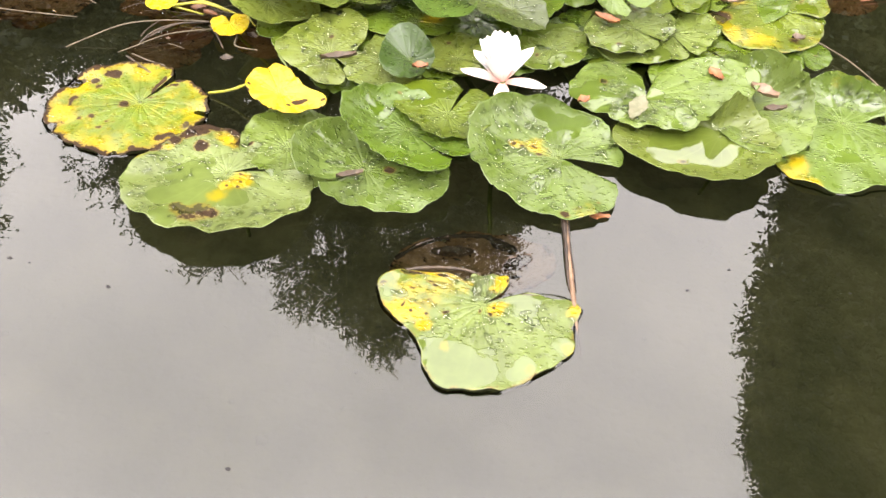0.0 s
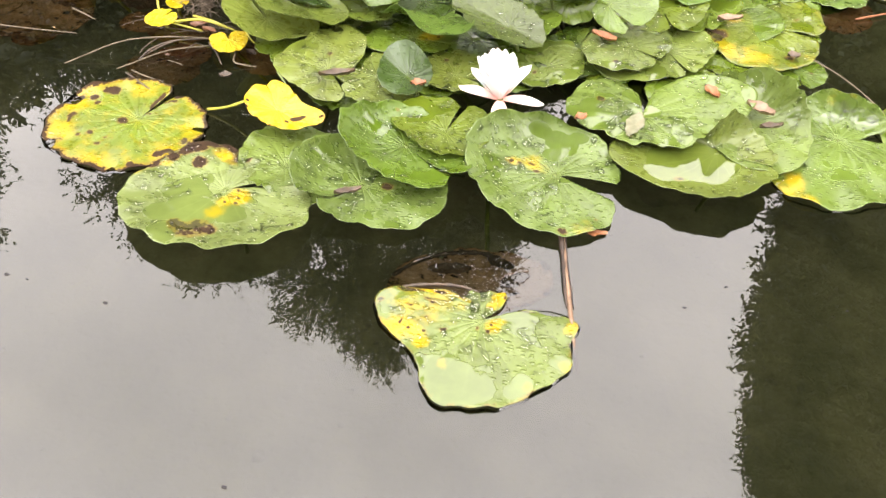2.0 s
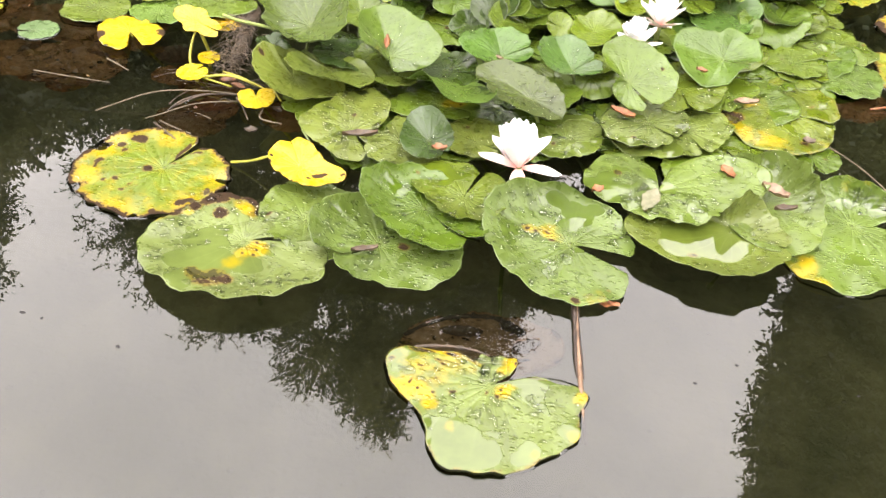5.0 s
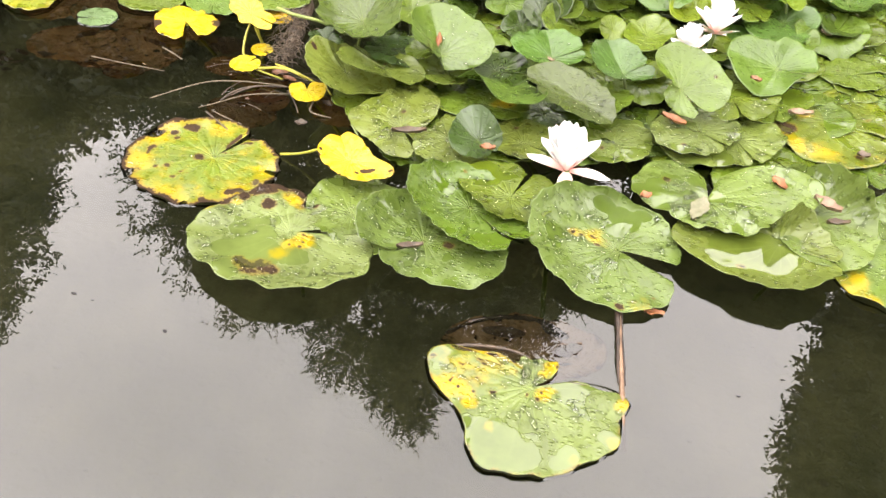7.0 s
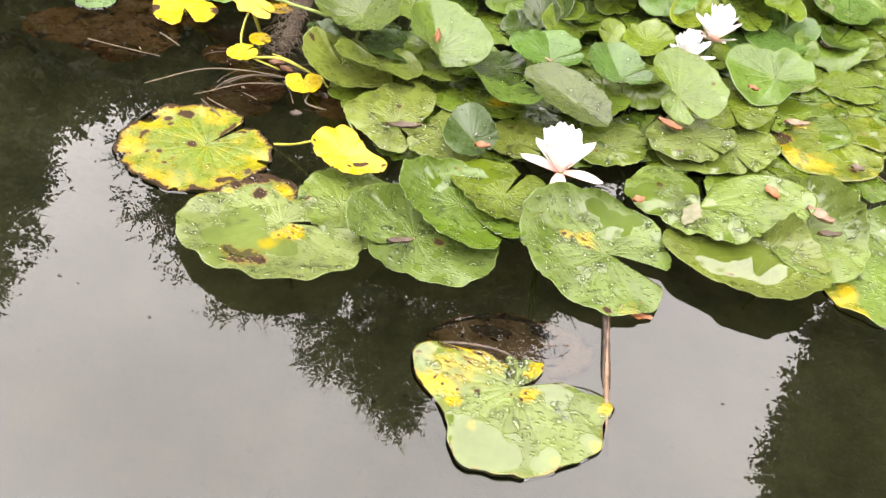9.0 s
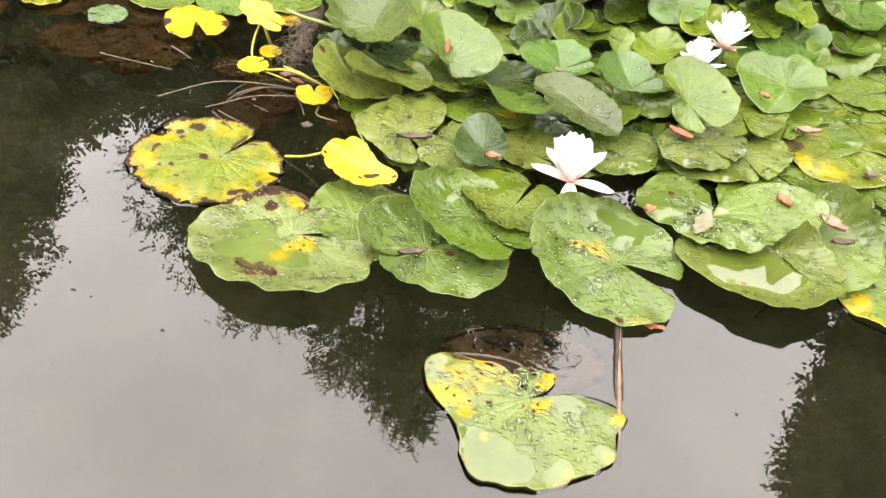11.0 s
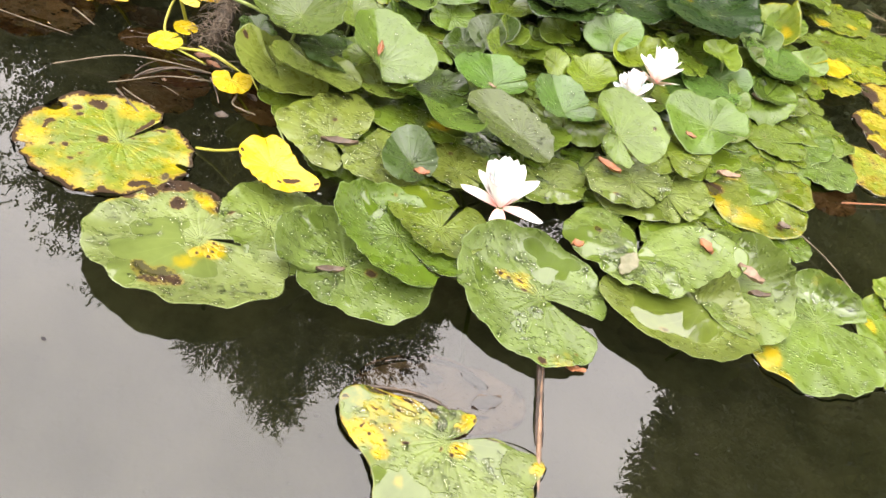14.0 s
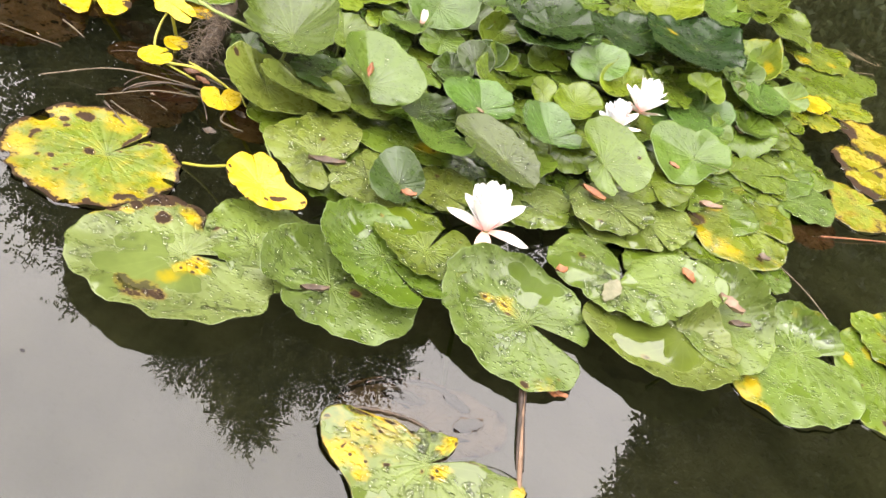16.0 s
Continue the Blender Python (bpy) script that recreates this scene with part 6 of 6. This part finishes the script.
lily_flower((0.369, 1.776, 0.093), 0.098, 50, (10, 60), "open white water lily among raised leaves", 23, 0.90, droop=-22)
lily_flower((0.325, 1.700, 0.076), 0.084, 5, (8, 180), "half open white water lily beside another bloom", 37, 0.93, droop=-22)


def lily_bud(at, size):
    root = tagged(new("water_lily_bud"), "small white water lily bud among raised leaves", "flower bud")
    root.matrix_world = Matrix.Translation(at)
    for k in range(5):
        ob = part("petal", petal_mesh(size, size * 0.6, 0.25, WHITE, 70 + k), root)
        ob.matrix_basis = pose(0, 0, 0, 0, 0, 72 * k) @ pose(size * 0.16, 0, 0) @ pose(0, 0, 0, 0, -80, 0)
    line = spline([(0, 0, 0.003), (0.0, 0.06, -0.056), (0.0, 0.14, -0.140), (0.01, 0.16, -0.34)], 4)
    part("stalk", mesh_from("stalk", *tube(line, 0.004, 0.004, 7), STALK), root)


lily_bud((-0.096, 1.762, 0.118), 0.026)


# ---- withered scraps on the pads ----
def scrap(at, length, width, turn, material, label, curl=0.25, seed=0, tip=(0, 0)):
    """A small dry leaf, pointed at both ends, curled along its middle."""
    rng = random.Random(seed)
    rows, cols = 10, 5
    verts, faces = [], []
    for side in (0, 1):
        for i in range(rows):
            t = i / (rows - 1)
            w = width * 0.5 * math.sin(math.pi * (0.04 + 0.92 * t)) ** 0.75 * (1 + 0.26 * math.sin(7.3 * t + seed) * math.sin(15 * t + 2 * seed))
            for j in range(cols):
                s = j / (cols - 1) * 2 - 1
                z = curl * width * (s * s + 0.4 * (2 * t - 1) ** 2) + 0.0012 * math.sin(9 * t + 4 * s)
                verts.append((length * (t - 0.5), s * w, z + 0.0012 - 0.0008 * side))
    half = rows * cols
    for side in (0, 1):
        for i in range(rows - 1):
            for j in range(cols - 1):
                a = side * half + i * cols + j
                q = (a, a + cols, a + cols + 1, a + 1)
                faces.append(q[::-1] if not side else q)
    ob = tagged(new("dead_leaf", mesh_from("dead_leaf", verts, faces, material)), label, "dead leaf", "withered scraps on the pads")
    ob.matrix_world = pose(*at, *tip, turn)


scrap((0.476, 1.362, 0.044), 0.034, 0.020, 120, RUST, "small orange withered leaf on a lily pad", seed=1)
scrap((0.259, 1.258, 0.046), 0.022, 0.016, 30, RUST, "orange scrap of leaf on a lily pad edge", seed=2)
scrap((0.550, 1.329, 0.040), 0.048, 0.024, -35, PINK, "pinkish dried petal on a lily pad", 0.35, 3)
scrap((0.561, 1.287, 0.040), 0.040, 0.012, 15, UMBER, "curled brown dry leaf on a lily pad", 0.5, 4)
scrap((0.287, 1.047, 0.002), 0.030, 0.012, 10, RUST, "orange scrap of leaf floating beside a pad", 0.1, 5)
scrap((-0.076, 1.059, 0.022), 0.040, 0.011, 22, UMBER, "dark dried petal in the fold of a pad", 0.5, 6)
scrap((0.302, 1.503, 0.044), 0.048, 0.020, -28, RUST, "orange curled leaf on a lily pad", 0.3, 7)
scrap((-0.142, 1.321, 0.040), 0.060, 0.014, 18, UMBER, "long dry brown husk on a lily pad", 0.5, 8)
scrap((-0.003, 1.288, 0.060), 0.026, 0.015, 12, RUST, "reddish scrap of leaf on a lily pad", 0.3, 9)
scrap((0.547, 1.640, 0.024), 0.050, 0.018, 12, PINK, "buff dry leaf beside a rotten hole", 0.35, 10)
scrap((0.343, 1.255, 0.0455), 0.066, 0.026, 70, BLEACHED, "pale bleached scar on a lily pad", 0.03, 14)
scrap((-0.141, 1.538, 0.103), 0.030, 0.010, 96, RUST, "red brown scrap in the fold of a raised leaf", 0.4, 15, (0, -32))
scrap((0.062, 1.593, 0.071), 0.022, 0.009, 160, PINK, "pinkish scrap in the hollow of a raised leaf", 0.4, 16)
scrap((0.651, 1.541, 0.018), 0.024, 0.020, 0, UMBER, "round brown scrap on a fading pad", 0.2, 11)
scrap((0.451, 1.660, 0.068), 0.022, 0.014, -25, RUST, "small rusty scrap on a lily leaf", 0.3, 12)
scrap((0.620, 1.936, 0.058), 0.026, 0.016, -40, UMBER, "small brown scrap on a lily leaf", 0.3, 13)

scrap((0.174, 0.944, -0.007), 0.046, 0.024, 35, UMBER, "crumpled brown flake of a rotted pad under water", 0.25, 17)
scrap((0.153, 0.972, -0.008), 0.040, 0.020, -20, ROOT, "crumpled brown flake of a rotted pad under water", 0.3, 18)
scrap((0.084, 0.953, -0.007), 0.060, 0.022, 8, UMBER, "crumpled brown flake of a rotted pad under water", 0.2, 19)

rng = random.Random(21)
for k in range(14):
    x, y = rng.gauss(-0.96, 0.05), rng.gauss(1.375, 0.028)
    scrap((x, y, max(bed(x, y), -0.010) + 0.002), rng.uniform(0.02, 0.045), rng.uniform(0.007, 0.018), rng.uniform(-40, 60), (UMBER, ROOT, TWIG)[k % 3], "brown shred of rotten leaf on the mud", 0.3, 50 + k)


# ---- stalks, twigs and roots ----
def twig(points, r0, r1, material, label, name="twig", seed=0):
    ob = new(name, mesh_from(name, *tube(spline(points, 6), r0, r1, 7, 0.10, random.Random(seed)), material))
    return tagged(ob, label, name, "loose stalks in the water")


twig([(0.686, 1.554, 0.010), (0.735, 1.490, 0.012), (0.781, 1.417, 0.004), (0.83, 1.35, -0.02)], 0.0015, 0.0012, TWIG, "pale thin stalk trailing over the water", seed=1)
reed = twig([(0.238, 1.052, 0.001), (0.242, 0.969, 0.002), (0.248, 0.908, 0.001), (0.253, 0.852, -0.001), (0.258, 0.800, -0.006)], 0.0050, 0.0020, TAN, "broken tan stalk with a dark split beside a pad", seed=2)
for x, lean, r0, words in ((-0.0036, -0.001, 0.0046, "blackened split side"), (0.0022, 0.002, 0.0018, "dark crack")):
    bark = tube(spline([(0.238 + x, 1.056, 0.0035), (0.242 + x, 0.985, 0.0045), (0.246 + x + lean, 0.930, 0.0035), (0.249 + x + lean, 0.902, 0.001)], 6), r0, 0.0008, 7, 0.2, random.Random(3))
    part("bark", mesh_from("bark", *bark, SPLIT), reed, words)
twig([(0.126, 1.140, -0.03), (0.129, 1.060, -0.032), (0.133, 1.010, -0.040), (0.13, 0.94, -0.10)], 0.0040, 0.0036, STALK, "green submerged lily stalk", seed=4)
twig([(-0.640, 1.330, -0.006), (-0.602, 1.352, 0.006), (-0.522, 1.394, 0.024), (-0.415, 1.440, 0.010), (-0.37, 1.47, -0.02)], 0.0009, 0.0015, TWIG, "arched pale dead stalk over dark water", seed=5)
twig([(-0.530, 1.335, 0.002), (-0.509, 1.343, 0.008), (-0.455, 1.385, 0.014), (-0.390, 1.425, 0.006)], 0.0008, 0.0012, TWIG, "pale dead stalk lying on the water", seed=6)
twig([(-0.50, 1.37, 0.006), (-0.45, 1.41, 0.018), (-0.39, 1.445, 0.008)], 0.0012, 0.0016, ROOT, "brown dead stalk over dark water", seed=7)
twig([(-0.510, 1.325, 0.003), (-0.455, 1.285, 0.003), (-0.415, 1.262, -0.01)], 0.0020, 0.0014, ROOT, "thin brown stalk behind a yellow pad", seed=8)
twig([(-0.79, 1.435, 0.002), (-0.726, 1.429, 0.004), (-0.64, 1.430, 0.002)], 0.0012, 0.0009, TWIG, "pale reed blade lying flat on the water", seed=9)
twig([(-0.675, 1.498, 0.010), (-0.650, 1.490, 0.006), (-0.620, 1.482, -0.004)], 0.0016, 0.0012, TWIG, "short pale twig in the shallows", seed=10)
twig([(-0.343, 1.244, 0.004), (-0.305, 1.238, 0.018), (-0.262, 1.228, 0.045)], 0.0022, 0.0022, GOLD_STALK, "yellow stalk between two yellow pads", "stalk", 11)
twig([(-0.515, 1.575, 0.070), (-0.522, 1.545, 0.040), (-0.515, 1.515, 0.010), (-0.47, 1.48, -0.01)], 0.0022, 0.0024, GOLD_STALK, "yellow stalk curving down from a raised leaf", "stalk", 12)
twig([(0.81, 1.722, 0.004), (0.881, 1.753, 0.006), (0.995, 1.811, 0.001)], 0.0022, 0.0014, RUST, "orange stalk trailing over dark water", seed=13)
rng = random.Random(9)
for k in range(16):
    x, y = rng.gauss(-0.37, 0.05), rng.gauss(1.50, 0.06)
    a = rng.uniform(2.0, 4.6)
    d = Vector((math.cos(a), math.sin(a) * 0.6, 0)) * rng.uniform(0.05, 0.13)
    p = Vector((x, y, rng.uniform(-0.004, 0.010)))
    twig([p, p + d * 0.5 + Vector((0, 0, rng.uniform(0.0, 0.012))), p + d + Vector((0, 0, -0.006))], 0.0008, 0.0005, ROOT if k % 6 else TWIG, "thin tangled root at the edge of the clump", "root", 30 + k)
for k in range(34):
    p = Vector((rng.uniform(1.04, 1.45), rng.uniform(2.68, 3.12), rng.uniform(-0.016, 0.000)))
    a = rng.uniform(-1.3, 0.6)
    d = Vector((math.cos(a), math.sin(a), 0)) * rng.uniform(0.10, 0.28)
    twig([p, p + d * 0.35 + Vector((rng.uniform(-0.03, 0.03), rng.uniform(-0.03, 0.03), 0.006)), p + d * 0.7 + Vector((rng.uniform(-0.04, 0.04), rng.uniform(-0.04, 0.04), 0.004)), p + d + Vector((0, 0, -0.02))], 0.0014, 0.0006, WEED, "brown weed stem drifting under the water's surface", "weed_stem", 70 + k)
# raised rhizome with a rough surface
rhizome = tagged(new("rhizome", mesh_from("rhizome", *tube(spline([(-0.484, 1.787, 0.000), (-0.457, 1.670, 0.016), (-0.441, 1.573, 0.012), (-0.452, 1.549, -0.020)], 8), 0.017, 0.012, 12, 0.18, rng), ROOT)),
                 "rough brown lily rhizome at the water's surface", "root")

# yellow-green stalks, hanging roots and the hairy end of a rhizome
twig([(-0.514, 1.486, 0.012), (-0.467, 1.468, 0.016), (-0.420, 1.468, 0.006)], 0.0016, 0.002, GOLD_STALK, "thin yellow stalk running into the clump", "stalk", 130)
twig([(-0.468, 1.469, 0.020), (-0.419, 1.470, 0.028), (-0.363, 1.469, 0.014)], 0.0026, 0.0022, GOLD_STALK, "yellow stalk lying across the roots", "stalk", 131)
twig([(-0.443, 1.494, 0.020), (-0.399, 1.472, 0.026), (-0.348, 1.466, 0.010)], 0.0018, 0.0018, GOLD_STALK, "yellow stalk lying across the roots", "stalk", 132)
twig([(-0.499, 1.657, 0.050), (-0.456, 1.641, 0.050), (-0.408, 1.642, 0.045), (-0.384, 1.671, 0.020)], 0.0034, 0.0034, LIGHT_STALK, "light green stalk arching under a raised leaf", "stalk", 133)
twig([(-0.339, 1.404, 0.012), (-0.338, 1.382, 0.006), (-0.319, 1.377, 0.004), (-0.298, 1.380, 0.001)], 0.002, 0.0012, TWIG, "crooked pale root at the water surface", "root", 134)
twig([(-0.395, 1.425, 0.012), (-0.374, 1.401, 0.006), (-0.354, 1.369, -0.004)], 0.0014, 0.0012, ROOT, "thin brown root hanging into the water", "root", 135)
twig([(-0.503, 1.333, 0.003), (-0.474, 1.320, 0.003), (-0.439, 1.311, 0.001)], 0.0014, 0.001, TWIG, "thin pale twig behind a spotted pad", "root", 136)
twig([(-0.500, 1.362, 0.006), (-0.484, 1.387, 0.014), (-0.453, 1.414, 0.016), (-0.414, 1.442, 0.006)], 0.0016, 0.0016, ROOT, "brown dead stalk arched over the water", "root", 137)
twig([(-0.507, 1.385, 0.004), (-0.501, 1.403, 0.008), (-0.490, 1.436, 0.006)], 0.0012, 0.0008, ROOT, "short brown rootlet at the water surface", "root", 138)
twig([(-0.335, 1.457, 0.020), (-0.321, 1.439, 0.016), (-0.311, 1.439, 0.004)], 0.0016, 0.0014, GOLD_STALK, "short yellow stalk under the clump", "stalk", 139)
twig([(-0.243, 1.322, 0.035), (-0.228, 1.304, 0.030), (-0.211, 1.291, 0.012)], 0.002, 0.0018, STALK, "green stalk between pads", "stalk", 140)


def root_hair(seed):
    """Fine fibres that stand out all round the rhizome."""
    rng = random.Random(seed)
    verts, faces = [], []
    a, b = Vector((-0.439, 1.514, 0.000)), Vector((-0.454, 1.670, 0.030))
    for _ in range(260):
        p = a.lerp(b, rng.random()) + Vector((rng.gauss(0, 0.012), rng.gauss(0, 0.012), rng.uniform(0.0, 0.020)))
        d = Vector((rng.gauss(-0.2, 1), rng.gauss(-0.3, 1), rng.uniform(-0.4, 0.7))).normalized() * rng.uniform(0.012, 0.040)
        v, f = tube([p, p + d * 0.5 + Vector((0, 0, 0.003)), p + d + Vector((0, 0, -0.006))], 0.0009, 0.0004, 4)
        faces += [tuple(i + len(verts) for i in q) for q in f]
        verts += v
    tagged(part("root_hair", mesh_from("root_hair", verts, faces, ROOT_HAIR), rhizome, "fine pale brown fibres"), kind="stuff")


root_hair(4)
scrap((-0.444, 1.422, -0.024), 0.085, 0.045, 15, RUST, "sodden orange brown leaf under dark water", 0.06, 90)
scrap((-0.568, 1.575, -0.024), 0.12, 0.06, -12, UMBER, "sodden brown leaf under dark water", 0.06, 91)
scrap((-0.741, 1.451, -0.014), 0.07, 0.05, 20, DULL, "rusty brown leaf rotting on the mud", 0.05, 92)
scrap((-0.716, 1.495, -0.014), 0.08, 0.05, -30, ROOT, "dark brown leaf rotting on the mud", 0.05, 93)
scrap((-0.751, 1.502, -0.014), 0.08, 0.045, 40, ROOT, "dark brown leaf rotting on the mud", 0.05, 94)
scrap((-0.690, 1.560, -0.014), 0.06, 0.03, 60, ROOT, "dark brown leaf rotting on the mud", 0.05, 95)
scrap((-0.342, 1.343, 0.002), 0.022, 0.016, 10, ROOT, "small brown clot of rotten leaf", 0.2, 96)
scrap((-0.318, 1.419, 0.002), 0.024, 0.012, -30, ROOT, "small brown clot of rotten leaf", 0.2, 97)
scrap((-0.460, 1.390, 0.001), 0.008, 0.005, 0, PINK, "tiny pale petal scrap on the water", 0.2, 98)
scrap((-0.429, 1.476, 0.012), 0.03, 0.018, 20, DULL, "rusty scrap caught in the roots", 0.2, 99)
scrap((-0.406, 1.465, 0.010), 0.03, 0.014, -20, DULL, "rusty scrap caught in the roots", 0.2, 100)


# ---- sunken leaves, gravel and specks ----
rng = random.Random(5)
for k in range(15):
    x, y = rng.uniform(-1.15, -0.66), rng.uniform(1.46, 1.68)
    ob = lily("dead", (x, y, -0.016 + 0.010 * rng.random()), rng.uniform(0.05, 0.09), (rng.uniform(-.1, .1), rng.uniform(-.1, .1), 0.1, 0, 0, 0), tilt=(rng.uniform(0, 9), rng.uniform(0, 360)),
              label="brown rotting leaf sunk in the shallows")
for k in range(5):
    x, y = rng.uniform(-0.60, -0.30), rng.uniform(1.36, 1.56)
    lily("dead", (x, y, -0.055 - 0.03 * rng.random()), rng.uniform(0.04, 0.06), (0.1, 0, 0.1, 0, 0, 0), tilt=(rng.uniform(3, 14), rng.uniform(0, 360)), label="brown rotting leaf sunk in the shallows")

# sodden brown leaves just under the surface by the mud
lily("sodden", (-0.776, 1.439, -0.015), 0.046, (-0.04, 0.03, 0.12, -0.06, 0.05, 0.04), tilt=(8, 297), cup=0.004, wave=0.12, label="glossy red brown leaf rotting just under water by the mud")
lily("sodden", (-0.778, 1.530, -0.015), 0.035, (0.10, -0.07, 0.12, -0.06, 0.05, 0.04), tilt=(4, 98), cup=0.004, wave=0.12, label="glossy red brown leaf rotting just under water by the mud")
lily("sodden", (-0.720, 1.506, -0.015), 0.044, (0.10, -0.01, 0.12, -0.06, 0.05, 0.04), tilt=(8, 77), cup=0.004, wave=0.12, label="glossy red brown leaf rotting just under water by the mud")
lily("sodden", (-0.828, 1.504, -0.015), 0.038, (0.13, -0.03, 0.12, -0.06, 0.05, 0.04), tilt=(3, 343), cup=0.004, wave=0.12, label="glossy red brown leaf rotting just under water by the mud")
lily("sodden", (-0.726, 1.427, -0.015), 0.038, (0.14, -0.14, 0.12, -0.06, 0.05, 0.04), tilt=(9, 15), cup=0.004, wave=0.12, label="glossy red brown leaf rotting just under water by the mud")
lily("sodden", (-0.726, 1.573, -0.015), 0.040, (0.03, 0.13, 0.12, -0.06, 0.05, 0.04), tilt=(6, 218), cup=0.004, wave=0.12, label="glossy red brown leaf rotting just under water by the mud")



def gravel():
    """Small stones strewn over the pond's floor."""
    rng = random.Random(77)
    verts, faces = [], []
    for _ in range(420):
        x, y = rng.uniform(-1.6, 1.8), rng.uniform(0.1, 2.6)
        r = 0.0024 * math.exp(rng.gauss(0.2, 0.45))
        z, k = bed(x, y), len(verts)
        sq = [rng.uniform(0.7, 1.3) for _ in range(7)]
        for i in range(6):
            a = math.pi / 3 * i
            verts.append((x + r * 1.2 * sq[i] * math.cos(a), y + r * sq[i] * math.sin(a), z + r * 0.15))
        for i in range(6):
            a = math.pi / 3 * (i + 0.5)
            verts.append((x + r * 0.6 * sq[i] * math.cos(a), y + r * 0.55 * sq[i] * math.sin(a), z + r * 0.7 * sq[6]))
        faces += [(k + i, k + (i + 1) % 6, k + 6 + (i + 1) % 6, k + 6 + i) for i in range(6)]
        faces.append(tuple(range(k + 6, k + 12)))
    tagged(new("gravel", mesh_from("gravel", verts, faces, GRAVEL)), "small grey stones strewn over the pond floor", "gravel", kind="stuff")


gravel()


def speck(x, y, size, seed):
    """A bit of floating debris."""
    rng = random.Random(seed)
    bm = bmesh.new()
    bmesh.ops.create_icosphere(bm, subdivisions=1, radius=size)
    for v in bm.verts:
        v.co = Vector((v.co.x * 1.5, v.co.y, v.co.z * 0.5)) * rng.uniform(0.7, 1.3)
    me = bpy.data.meshes.new("speck")
    bm.to_mesh(me)
    bm.free()
    me.materials.append(SOOT)
    tagged(new("speck", me), "tiny dark speck floating on the water", "debris", "specks on the water").location = (x, y, 0.0)


speck(-0.468, 0.855, 0.0016, 0)
speck(0.461, 0.970, 0.0021, 1)
speck(-0.127, 0.596, 0.0026, 2)
speck(0.619, 0.949, 0.0016, 3)
speck(0.401, 0.925, 0.0021, 4)
speck(-0.497, 0.859, 0.0026, 5)
speck(-0.601, 0.992, 0.0016, 6)
speck(0.040, 0.962, 0.0021, 7)
speck(-0.351, 0.829, 0.0026, 8)
